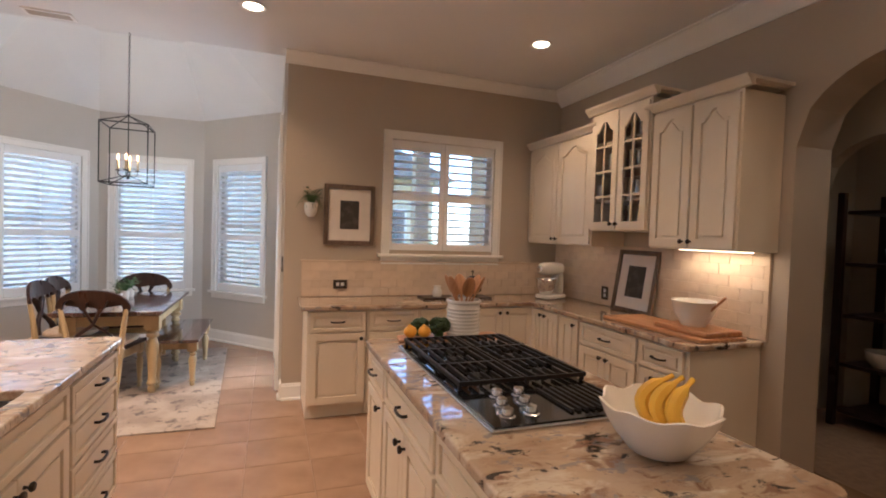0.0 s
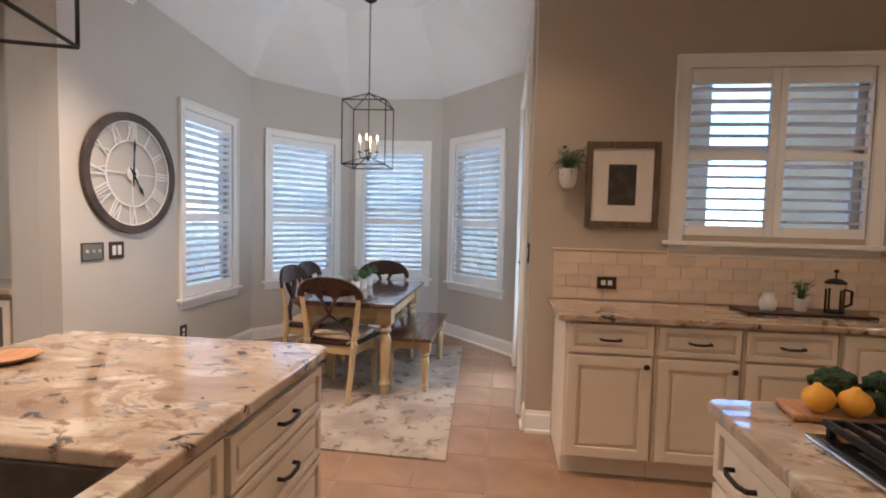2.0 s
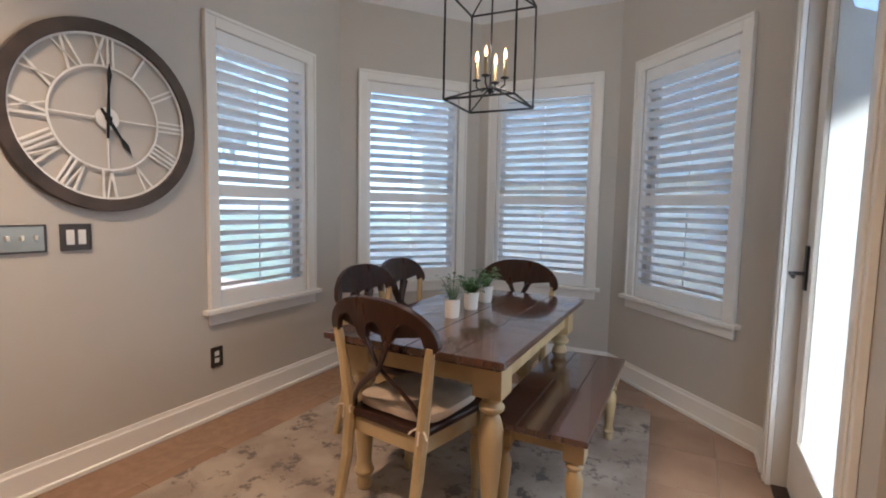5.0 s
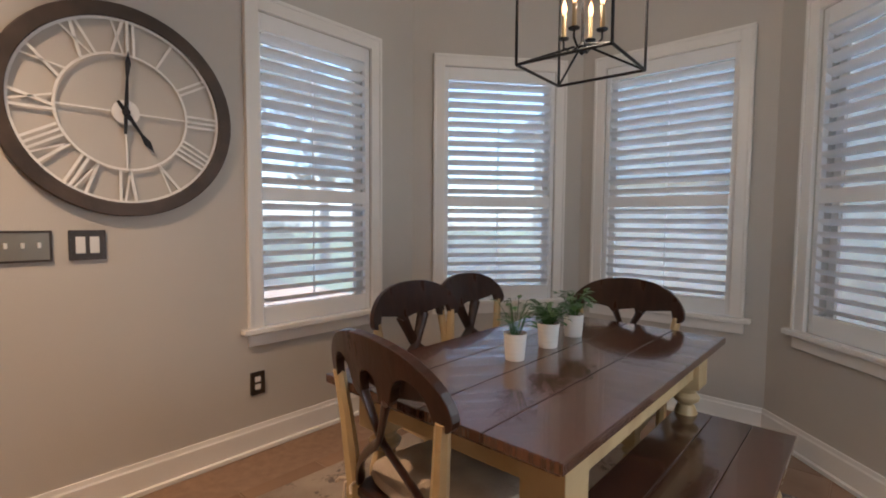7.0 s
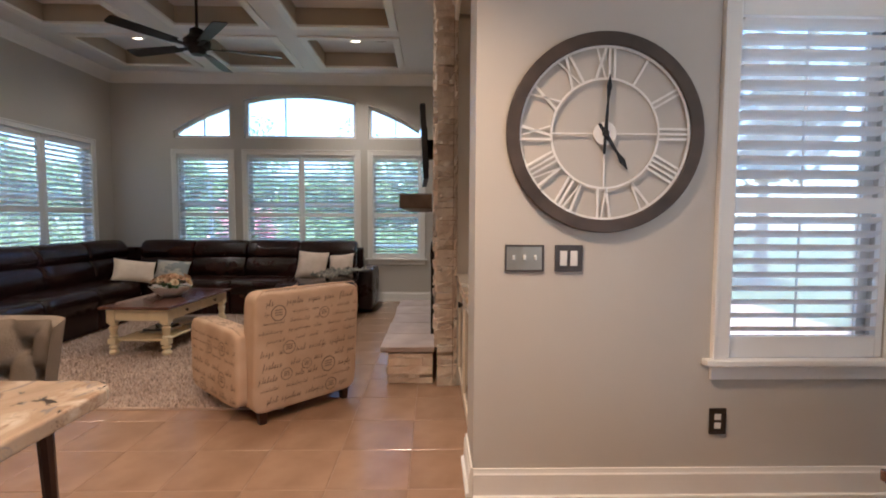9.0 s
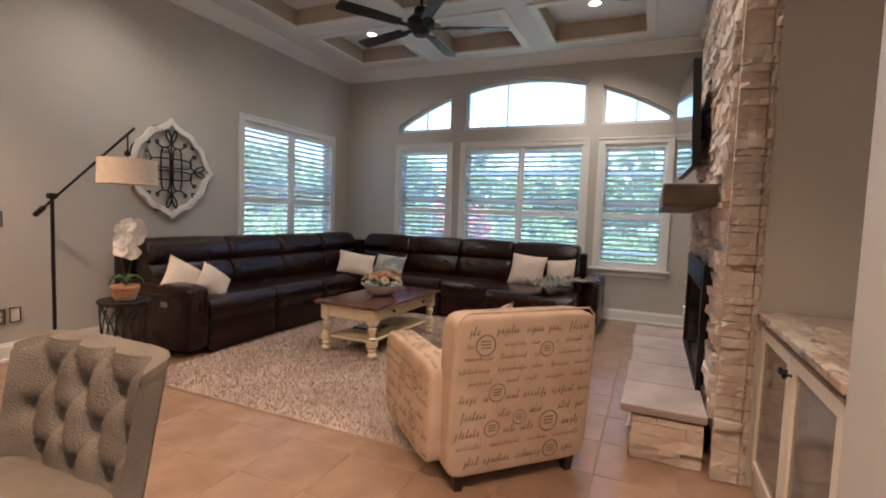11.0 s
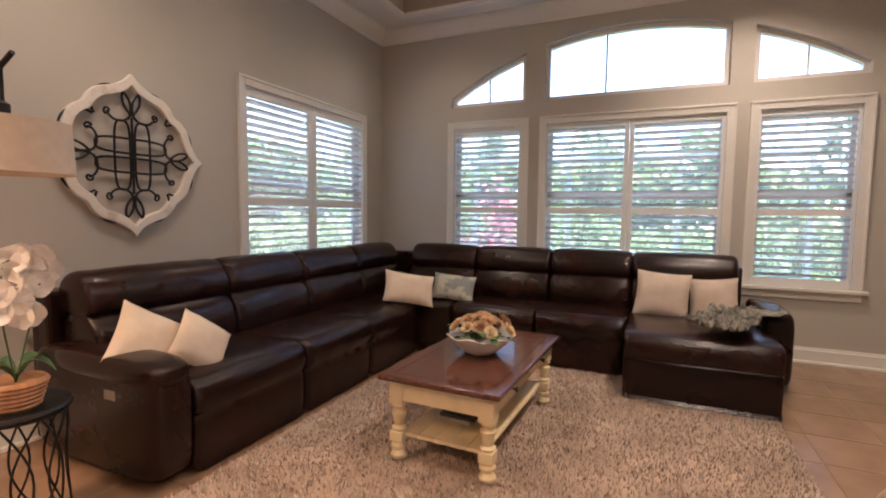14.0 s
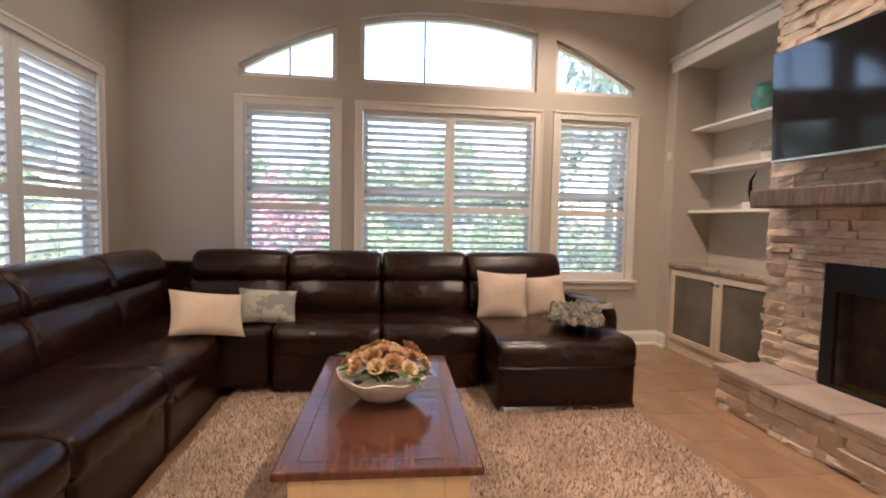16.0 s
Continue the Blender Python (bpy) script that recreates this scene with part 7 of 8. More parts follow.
def scroll(pts):
    bm = bmesh.new()
    tube(bm, [UPRIGHT @ Vector((1.1 * x, 1.1 * y, 0.025)) for x, y in pts], 0.0075, 6)
    part("scroll", bm, IRON, md_, "black iron scroll")


def stadium(cx, cy, hw, hh, n=40):
    out = []
    for i in range(n + 1):
        t = 2 * math.pi * i / n
        out.append((cx + hw * math.copysign(abs(math.cos(t)) ** 0.55, math.cos(t)), cy + hh * math.copysign(abs(math.sin(t)) ** 0.55, math.sin(t))))
    return out


scroll([(0.0, -0.22), (0.0, 0.22)])
for cx_ in (-0.058, 0.058):
    scroll(stadium(cx_, 0.0, 0.045, 0.195))
for cy_ in (-0.055, 0.055):
    scroll(stadium(0.0, cy_, 0.205, 0.042))
for k in range(8):
    a = radians(22.5 + 45 * k)
    side = 1 if k % 2 == 0 else -1
    u_ = Vector((math.cos(a), math.sin(a)))
    c_ = u_ * 0.292
    q = []
    for i in range(40):
        t = i / 39
        ph = a + side * (math.pi * 0.55 - 5.9 * t)
        r = 0.108 if t < 0.72 else 0.108 - 0.07 * (t - 0.72) / 0.28
        q.append((c_.x + r * math.cos(ph), c_.y + 1.03 * r * math.sin(ph)))
    scroll(q)
    e = Vector(q[-1])
    scroll([(e.x + 0.022 * (1 - i / 14) * math.cos(a + side * (2.6 - 0.55 * i)), e.y + 0.022 * (1 - i / 14) * math.sin(a + side * (2.6 - 0.55 * i))) for i in range(13)])
for k in range(4):
    a = radians(90 * k)
    t_ = Vector((math.cos(a), math.sin(a)))
    n_ = Vector((-t_.y, t_.x))
    scroll([tuple(t_ * (0.23 + 0.19 * i / 10) + n_ * s * 0.052 * math.sin(math.pi * i / 10) ** 0.8) for s, order in ((1, range(11)), (-1, range(10, -1, -1))) for i in order])

plate(pose(-3.155, -0.179, 1.10, 0, 0, 180), 0.165, 0.118, 3, "toggle", PLATE, "three-gang pewter switch plate on the long wall", WHITEPLASTIC)
plate(pose(-3.20, -0.179, 0.35, 0, 0, 180), 0.075, 0.118, 1, "outlet", PLATE, "pewter wall outlet above the baseboard", WHITEPLASTIC)
plate(pose(-3.30, -0.179, 0.355, 0, 0, 180), 0.075, 0.118, 1, "outlet", WHITEPLASTIC, "white cable plate above the baseboard", WHITEPLASTIC)

# ceiling fan
cf = thing("ceiling_fan", pose(-5.38, 2.24, 0), "black five-blade ceiling fan hanging on a short rod", "ceiling fan")
FZ = 3.02
bm = bmesh.new()
tube(bm, [(0, 0, FZ + 0.1), (0, 0, LC + 0.19)], 0.014, 10)
part("downrod", bm, IRON, cf)
bm = bmesh.new()
lathe(bm, [(0.075, LC + 0.199), (0.07, LC + 0.16), (0.03, LC + 0.13), (0.015, LC + 0.125)], 24)
part("canopy", bm, IRON, cf, "", smooth=True)
bm = bmesh.new()
lathe(bm, [(0.001, FZ - 0.10), (0.06, FZ - 0.095), (0.085, FZ - 0.06), (0.09, FZ - 0.04), (0.125, FZ - 0.02), (0.13, FZ + 0.04), (0.09, FZ + 0.08), (0.07, FZ + 0.10), (0.065, FZ + 0.15), (0.03, FZ + 0.17), (0.015, FZ + 0.18)], 28)
part("motor_housing", bm, IRON, cf, "", smooth=True)
for k in range(5):
    mm = pose(0, 0, FZ - 0.02, 0, 0, 39 + 72 * k) @ pose(0, 0, 0, 11, 0, 0)
    bm = bmesh.new()
    slab(bm, [(0.22, -0.055), (0.60, -0.07), (0.80, -0.072), (0.82, -0.05), (0.82, 0.05), (0.80, 0.072), (0.60, 0.07), (0.22, 0.055)], -0.004, 0.004, mm)
    bl = part("blade", bm, BRONZE, cf, "dark fan blade", 0.002)
    bm = bmesh.new()
    slab(bm, [(0.10, -0.02), (0.26, -0.03), (0.26, 0.03), (0.10, 0.02)], -0.012, -0.0045, mm)
    part("blade_iron", bm, IRON, bl)

# Some are known lights; the others are added and weighted as fill.
for x, y in ((-6.80, 3.62), (-6.80, 0.78), (-5.3, 3.62), (-5.3, 0.8), (-3.9, 3.62), (-3.9, 0.8)):
    downlight(x, y, LC + 0.2, LIVING * (1.5 if y > 2 else 1.0 if x > -4 else 0.3), (1.0, 0.75, 0.50))
for x, y in ((-6.74, 3.95), (-6.80, 1.10)):
    sp = thing("ceiling_speaker", pose(x, y, LC + 0.2), "round grey ceiling speaker grille in a coffer", "speaker", "ceiling speakers")
    bm = bmesh.new()
    lathe(bm, [(0.10, -0.001), (0.10, -0.008), (0.001, -0.010)], 28)
    part("grille", bm, PLATE, sp, "", smooth=True)

# niche cabinets, shelves
def niche(x0, x1, shelves):
    c = thing("niche_cabinet", pose(x0, 4.86, 0), "cream low cabinet with two glazed doors in the niche", "cabinet", "niche cabinets")
    w = x1 - x0
    bm = bmesh.new()
    for a, b in ((0.0, 0.03), (w - 0.03, w)):
        box(bm, a, b, 0.0, 0.38, 0.0, 0.825)
    box(bm, 0.03, w - 0.03, 0.0, 0.38, 0.0, 0.11)
    box(bm, 0.03, w - 0.03, 0.0, 0.03, 0.795, 0.825)
    box(bm, 0.03, w - 0.03, 0.36, 0.38, 0.11, 0.825)
    part("body", bm, CAB, c, "", 0.002)
    block("shelf", (0.03, w - 0.03, 0.04, 0.35, 0.44, 0.46), CAB, c, "", 0)
    ww = (w - 0.06) / 2
    for k in (0, 1):
        xa = 0.03 + k * ww
        bm = bmesh.new()
        band(bm, rect(xa + 0.003, xa + ww - 0.003, 0.115, 0.79), rect(xa + 0.055, xa + ww - 0.055, 0.165, 0.74), 0.0, 0.02, UPRIGHT)
        d = part("door", bm, CAB, c, "", 0.003)
        bm = bmesh.new()
        slab(bm, rect(xa + 0.055, xa + ww - 0.055, 0.165, 0.74), 0.006, 0.010, UPRIGHT)
        part("pane", bm, GREYGLASS, d, "grey glass pane")
        knob(d, xa + (ww - 0.028 if k == 0 else 0.028), 0.72)
    t = block("niche_countertop", (x0 - 0.0 + 0.001, x1 - 0.001, 4.82, 5.248, 0.826, 0.858), GRANITE, None, "", 0.005)
    tagged(t, "polished granite top of the niche cabinet", "countertop", "niche tops")
    for z in shelves:
        s = block("niche_shelf", (x0 + 0.001, x1 - 0.001, 5.0, 5.249, z - 0.025, z), TRIM, None, "", 0.003)
        tagged(s, "white painted shelf fixed in the niche", "shelf", "niche shelves")
    bm = bmesh.new()
    box(bm, x0 - 0.06, x1 + 0.06, 4.80, 4.829, 2.70, 2.80)
    box(bm, x0 - 0.08, x1 + 0.08, 4.78, 4.829, 2.80, 2.84)
    structure("trim_niche", bm, TRIM, "white moulding over the niche", 0.006)


niche(-7.529, -6.171, (1.37, 1.76, 2.16))
niche(-3.919, -2.801, ())
th_ = block("thermostat", (-7.62, -7.56, 4.812, 4.829, 1.86, 1.94), WHITEPLASTIC, None, "", 0.004)
tagged(th_, "small white sensor box on the wall", "sensor")


def shelf_item(name, m, profile, mat, label, cat, seg=20, wave=None):
    bm = bmesh.new()
    lathe(bm, profile, seg, None, wave)
    return tagged(part(name, bm, mat, None, "", smooth=True, m=m), label, cat, "ornaments on the niche shelves")


TEAL = material("teal_glaze", (0.06, 0.22, 0.22), 0.25, 0, (0.10, 0.30, 0.28), 10)
shelf_item("vase", pose(-6.77, 5.1, 2.1605), [(0.001, 0), (0.06, 0), (0.09, 0.06), (0.09, 0.14), (0.05, 0.2), (0.06, 0.23), (0.05, 0.23), (0.001, 0.05)], TEAL, "teal glazed ceramic vase on a niche shelf", "vase")
shelf_item("candle_holder", pose(-6.62, 5.1, 2.1605), [(0.04, 0), (0.02, 0.02), (0.02, 0.14), (0.035, 0.16), (0.001, 0.16)], CERAMIC, "white candle holder on a niche shelf", "candle holder")
fl2 = thing("floral_sprig", pose(-6.69, 5.1, 1.7605), "grey and white dried floral arrangement on a shelf", "flowers")
bm = bmesh.new()
lathe(bm, [(0.001, 0), (0.05, 0), (0.06, 0.04), (0.05, 0.07), (0.001, 0.07)], 18)
part("pot", bm, CERAMIC, fl2, "", smooth=True)
foliage("leaves", fl2, (0, 0, 0.05), 60, 0.05, 0.14, 0.13, PILLOW_GREY, 31)
hr = thing("horn_ornament", pose(-6.83, 5.1, 1.3705), "curved dark horn on a white stone base", "ornament")
block("base", (-0.07, 0.05, -0.04, 0.04, 0, 0.06), CERAMIC, hr, "white stone base", 0.004)
bm = bmesh.new()
tube(bm, [(0.0, 0, 0.06), (-0.03, 0, 0.15), (-0.03, 0, 0.24), (0.03, 0, 0.32)], [0.02, 0.018, 0.012, 0.003], 8)
part("horn", bm, BRONZE, hr, "", smooth=True)
shelf_item("dish_ornament", pose(-6.61, 5.1, 1.3705), [(0.001, 0), (0.05, 0), (0.09, 0.05), (0.10, 0.09), (0.09, 0.09), (0.001, 0.03)], PLATE, "grey metal dish on a niche shelf", "dish")
shelf_item("glass_jar", pose(-6.40, 4.98, 0.8585), [(0.001, 0), (0.035, 0), (0.04, 0.05), (0.03, 0.09), (0.001, 0.10)], CERAMIC, "small white jar on the niche cabinet", "jar")

# television, mantel, hearth
tv = thing("television", pose(-5.42, 4.52, 1.985, 3, 0, 2), "large flat black television on a wall arm", "television")
block("casing", (-0.59, 0.59, 0.0, 0.05, -0.345, 0.345), IRON, tv, "", 0.006)
block("screen", (-0.58, 0.58, -0.003, -0.0005, -0.328, 0.338), BLACKGLASS, tv, "glossy dark screen", 0)
block("stand_strip", (-0.59, 0.59, -0.004, -0.0005, -0.345, -0.330), STEEL, tv, "", 0.001)
bm = bmesh.new()
box(bm, -0.2, 0.2, 0.05, 0.07, -0.2, 0.2)
box(bm, -0.04, 0.04, 0.07, 0.135, -0.1, 0.1)
part("wall_mount", bm, IRON, tv)
mt = block("mantel", (-6.02, -4.06, 4.385, 4.64, 1.345, 1.462), WORNWOOD, None, "", 0.012)
tagged(mt, "thick weathered wooden mantel beam on the stone", "mantel")
fp_ = thing("firebox", pose(-5.03, 4.66, 0), "black metal fireplace insert with dark firebrick inside", "fireplace")
bm = bmesh.new()
band(bm, rect(-0.66, 0.66, 0.27, 1.02), rect(-0.58, 0.58, 0.31, 0.86), 0.0, 0.03, UPRIGHT)
part("surround", bm, IRON, fp_, "black metal surround", 0.004)
bm = bmesh.new()
for k in range(4):
    box(bm, -0.56, 0.56, -0.036, -0.031, 0.885 + k * 0.03, 0.905 + k * 0.03)
part("louver", bm, IRON, fp_)
bm = bmesh.new()
box(bm, -0.58, 0.58, 0.10, 0.13, 0.31, 0.86)
box(bm, -0.60, -0.58, 0.001, 0.13, 0.31, 0.86)
box(bm, 0.58, 0.60, 0.001, 0.13, 0.31, 0.86)
part("firebrick", bm, SOOT, fp_, "dark firebrick lining")
bm = bmesh.new()
for k in range(5):
    tube(bm, [(-0.3, 0.02 + 0.018 * k, 0.34), (0.3, 0.02 + 0.018 * k, 0.36)], 0.012, 6)
part("grate", bm, IRON, fp_)

# ---- shag rug
bm = bmesh.new()
RX0, RX1, RY0, RY1 = -6.75, -3.46, 1.02, 3.66
box(bm, RX0, RX1, RY0, RY1, 0.001, 0.014)
rg = tagged(part("shag_rug", bm, SHAG, None, ""), "thick beige and brown shag rug under the coffee table", "rug")
rs = np.random.RandomState(3)
NT = 60000
px, py = rs.uniform(RX0, RX1, NT), rs.uniform(RY0, RY1, NT)
ang, ln_, lean = rs.uniform(0, 6.283, NT), rs.uniform(0.016, 0.03, NT), rs.uniform(0.006, 0.022, NT)
w = 0.0042
verts = np.zeros((NT, 3, 3))
ca, sa = np.cos(ang), np.sin(ang)
verts[:, 0] = np.stack([px - sa * w, py + ca * w, np.full(NT, 0.012)], 1)
verts[:, 1] = np.stack([px + sa * w, py - ca * w, np.full(NT, 0.012)], 1)
verts[:, 2] = np.stack([px + ca * lean, py + sa * lean, 0.012 + ln_], 1)
me = bpy.data.meshes.new("pile")
me.from_pydata(verts.reshape(-1, 3).tolist(), [], [(3 * i, 3 * i + 1, 3 * i + 2) for i in range(NT)])
PILE = bpy.data.materials.new("shag_strand")
PILE.use_nodes = True
pn, pl_ = PILE.node_tree.nodes, PILE.node_tree.links
geo, cr_ = pn.new("ShaderNodeNewGeometry"), pn.new("ShaderNodeValToRGB")
cr_.color_ramp.elements[0].color, cr_.color_ramp.elements[1].color = (0.21, 0.155, 0.12, 1), (0.60, 0.50, 0.42, 1)
e = cr_.color_ramp.elements.new(0.35)
e.color = (0.43, 0.335, 0.27, 1)
pl_.new(geo.outputs["Random Per Island"], cr_.inputs[0])
pl_.new(cr_.outputs[0], pn["Principled BSDF"].inputs["Base Color"])
pn["Principled BSDF"].inputs["Roughness"].default_value = 0.95
me.materials.append(PILE)
pile = new("pile", me)
pile.parent = rg
tagged(pile, "", "", "", "stuff")

# ---- garden outside
bm = bmesh.new()
box(bm, -80, 80, -80, 80, -0.9, -0.301)
structure("ground", bm, GRASS, "mown green lawn round the house")


def leaf_cloud(bm, n, center, radii, size, seed):
    r = random.Random(seed)
    lumps = [(Vector((r.gauss(0, 0.45), r.gauss(0, 0.45), r.gauss(0, 0.4))), r.uniform(0.35, 0.6)) for _ in range(14)]
    for _ in range(n):
        c, s = r.choice(lumps)
        d = Vector((r.gauss(0, 1), r.gauss(0, 1), r.gauss(0, 1))).normalized() * s * r.uniform(0.6, 1)
        p = Vector(center) + Vector(((c.x + d.x) * radii[0], (c.y + d.y) * radii[1], (c.z + d.z) * radii[2]))
        a = Vector((r.gauss(0, 1), r.gauss(0, 1), r.gauss(0, 0.6))).normalized()
        b = a.orthogonal().normalized()
        b.rotate(Matrix.Rotation(r.uniform(0, 6.28), 3, a))
        s2 = size * r.uniform(0.6, 1.3)
        vs = [bm.verts.new(p + a * s2 * u + b * s2 * v) for u, v in ((-1, 0), (0, 0.5), (1, 0), (0, -0.5))]
        bm.faces.new(vs)


def tree(x, y, h, r, seed, mat=LEAF2):
    t = thing("tree", pose(x, y, -0.3), "tall green garden tree with a brown trunk", "tree", "garden trees")
    rr = random.Random(seed)
    bm = bmesh.new()
    tube(bm, [(0, 0, 0), (rr.uniform(-0.1, 0.1), 0, h * 0.3), (rr.uniform(-0.2, 0.2), rr.uniform(-0.2, 0.2), h * 0.9)], [0.16, 0.12, 0.04], 8)
    for k in range(5):
        a = rr.uniform(0, 6.28)
        z = h * rr.uniform(0.45, 0.75)
        tube(bm, [(0, 0, z), (r * 0.4 * math.cos(a), r * 0.4 * math.sin(a), z + 0.15 * h), (r * 0.8 * math.cos(a), r * 0.8 * math.sin(a), z + 0.2 * h)], [0.06, 0.04, 0.01], 6)
    part("trunk", bm, BARK, t)
    bm = bmesh.new()
    leaf_cloud(bm, 1600, (0, 0, h * 0.78), (r, r, h * 0.32), 0.16, seed)
    part("crown", bm, mat, t)
    return t


def shrub(x, y, h, r, seed, mat=LEAF2, label="dense green garden shrub", nm="shrub"):
    bm = bmesh.new()
    leaf_cloud(bm, 1300, (0, 0, h * 0.5), (r, r, h * 0.5), 0.07, seed)
    return tagged(part(nm, bm, mat, None, "", m=pose(x, y, -0.3)), label, "shrub", "garden shrubs")


random.seed(77)
for k in range(7):
    tree(-34 - random.uniform(0, 8), -22 + 7.0 * k + random.uniform(-1, 1), random.uniform(7, 9), random.uniform(1.4, 2.2), 40 + k)
for k in range(12):
    shrub(-13.5 - random.uniform(0, 1.2), -3.2 + 1.0 * k, random.uniform(1.3, 2.0), random.uniform(0.8, 1.1), 70 + k)
shrub(-10.6, 0.45, 2.2, 0.6, 91, PINK, "pink flowering azalea bush outside the window", "azalea")
for k in range(14):
    shrub(-15 + 1.1 * k, -4.6 - random.uniform(0, 0.6), random.uniform(1.6, 2.6), 0.9, 120 + k)
for k in range(5):
    tree(-12 + 3.6 * k, -13 - random.uniform(0, 2), 7, 1.9, 140 + k)
for k in range(9):
    tree(-15.5 - random.uniform(0, 2.5), -4.5 + 1.35 * k, random.uniform(2.6, 3.2), random.uniform(0.9, 1.3), 240 + k)
for k in range(10):
    tree(-15 + 1.3 * k, -6.4 - random.uniform(0, 1.2), random.uniform(2.6, 3.3), random.uniform(0.9, 1.2), 260 + k)
# hedge and lawn edge outside the bay
for k in range(12):
    shrub(-6.2 + 0.85 * k, 11.2 + random.uniform(-0.2, 0.2), random.uniform(1.2, 1.5), 0.7, 160 + k, LEAF3)
for k in range(4):
    shrub(-7.5 - 0.4 * k, 6.3 + 0.9 * k, 1.7, 0.7, 180 + k, LEAF3)
for k in range(3):
    tree(-15 + 1.8 * k, 8 + 2.2 * k, 6.5, 1.7, 190 + k, LEAF3)


def house(x0, x1, y0, y1, h, m=None):
    hs = thing("neighbour_house", pose(0, 0, -0.3), "yellow stucco neighbouring house with dark windows", "house", "neighbouring houses")
    bm = bmesh.new()
    box(bm, x0, x1, y0, y1, 0, h)
    part("wall", bm, STUCCO, hs)
    bm = bmesh.new()
    slab(bm, [(x0 - 0.5, h), (x1 + 0.5, h), ((x0 + x1) / 2, h + 2.4)], -y1 - 0.5, -y0 + 0.5, Matrix(((1, 0, 0, 0), (0, 0, -1, 0), (0, 1, 0, 0), (0, 0, 0, 1))))
    part("roof", bm, ROOF, hs)
    n = max(2, int((x1 - x0) / 2.4))
    for k in range(n):
        xc = x0 + (x1 - x0) * (k + 0.5) / n
        wn_ = block("window", (xc - 0.5, xc + 0.5, y0 - 0.06, y0 - 0.001, 0.9, 2.4), TRIM, hs, "white window frame", 0.01)
        block("pane", (xc - 0.43, xc + 0.43, y0 - 0.075, y0 - 0.061, 0.97, 2.33), DARKPANE, wn_, "", 0)
    return hs


house(-5.5, 4.5, 13.6, 20, 3.2)
# porch outside the garden door and the kitchen window
pr_ = thing("porch", pose(0, 0, -0.3), "yellow stucco porch with square posts beside the kitchen", "porch")
# Roof and soffit are out of view, added to hold off the sun.
bm = bmesh.new()
box(bm, 1.5, 6.5, 5.47, 8.9, 3.9, 4.05)
part("roof", bm, ROOF, pr_)
bm = bmesh.new()
box(bm, 1.52, 6.5, 5.5, 8.85, 3.85, 3.899)
part("soffit", bm, STUCCO, pr_)
for x in (1.66, 2.6, 4.2):
    block("post", (x - 0.12, x + 0.12, 8.5, 8.74, 0, 3.85), STUCCO, pr_, "", 0.01)
bm = bmesh.new()
box(bm, 3.4, 3.6, 5.5, 8.4, 0, 3.85)
part("side_wall", bm, STUCCO, pr_)
for k in range(4):
    shrub(1.2 + 0.6 * k, 9.3, 1.7, 0.5, 210 + k, LEAF3)
# pool screen frame beyond the far windows
sn = thing("pool_screen", pose(0, 0, -0.3), "grey metal pool screen enclosure in the garden", "enclosure")
for y in (0.2, 1.7, 3.2, 4.7):
    block("post", (-10.06, -10.0, y - 0.03, y + 0.03, 0, 2.35), SCREEN, sn, "", 0)
block("beam", (-10.06, -10.0, 0.17, 4.73, 2.351, 2.43), SCREEN, sn, "", 0)
block("rail", (-10.05, -10.01, 0.23, 4.67, 1.0, 1.05), SCREEN, sn, "", 0)

# ---- backsplash tiles
bm = bmesh.new()
box(bm, 0.542, 3.065, 5.302, 5.309, CT + 0.0005, 1.185)
spn = structure("backsplash_north", bm, MORTAR, "tan mortar bed of the tile backsplash")
bm = bmesh.new()
box(bm, 3.061, 3.069, 3.05, 5.30, CT + 0.0005, 1.405)
spe = structure("backsplash_east", bm, MORTAR, "tan mortar bed of the tile backsplash")


def tile_mesh(w, h, d, mat, chamfer=0.002):
    bm = bmesh.new()
    c = chamfer
    slab(bm, rect(0, w, 0, h), 0, d - c)
    bm2 = [bm.verts.new(p) for p in ((c, c, d), (w - c, c, d), (w - c, h - c, d), (c, h - c, d))]
    base = [v for v in bm.verts if abs(v.co.z - (d - c)) < 1e-6]
    base.sort(key=lambda v: math.atan2(v.co.y - h / 2, v.co.x - w / 2))
    bm2.sort(key=lambda v: math.atan2(v.co.y - h / 2, v.co.x - w / 2))
    for f in list(bm.faces):
        if all(abs(v.co.z - (d - c)) < 1e-6 for v in f.verts):
            bm.faces.remove(f)
    for k in range(4):
        bm.faces.new((base[k], base[(k + 1) % 4], bm2[(k + 1) % 4], bm2[k]))
    bm.faces.new(bm2)
    bmesh.ops.recalc_face_normals(bm, faces=bm.faces)
    me = bpy.data.meshes.new("tile")
    bm.to_mesh(me)
    bm.free()
    me.materials.append(mat)
    return me


TW, THH = 0.152, 0.076
CACHE = {}


def lay_tiles(parent, m, length, z0, z1):
    """Running bond of small tiles on a wall; m: u along x, z up, face towards -y."""
    rows = int((z1 - z0 + 0.02) / THH)
    step = (z1 - z0) / rows
    for r in range(rows):
        u = -TW / 2 if r % 2 else 0.0
        while u < length - 0.01:
            a, b = max(0, u), min(length, u + TW)
            if b - a > 0.02:
                key = (round(b - a, 3), round(step, 3))
                if key not in CACHE:
                    CACHE[key] = tile_mesh(b - a - 0.002, step - 0.002, 0.007, SPLASH, 0.001)
                ob = new("tile", CACHE[key])
                ob.parent = parent
                ob.matrix_basis = m @ pose(a + 0.0015, 0, z0 + r * step + 0.0015, 90, 0, 0)
            u += TW


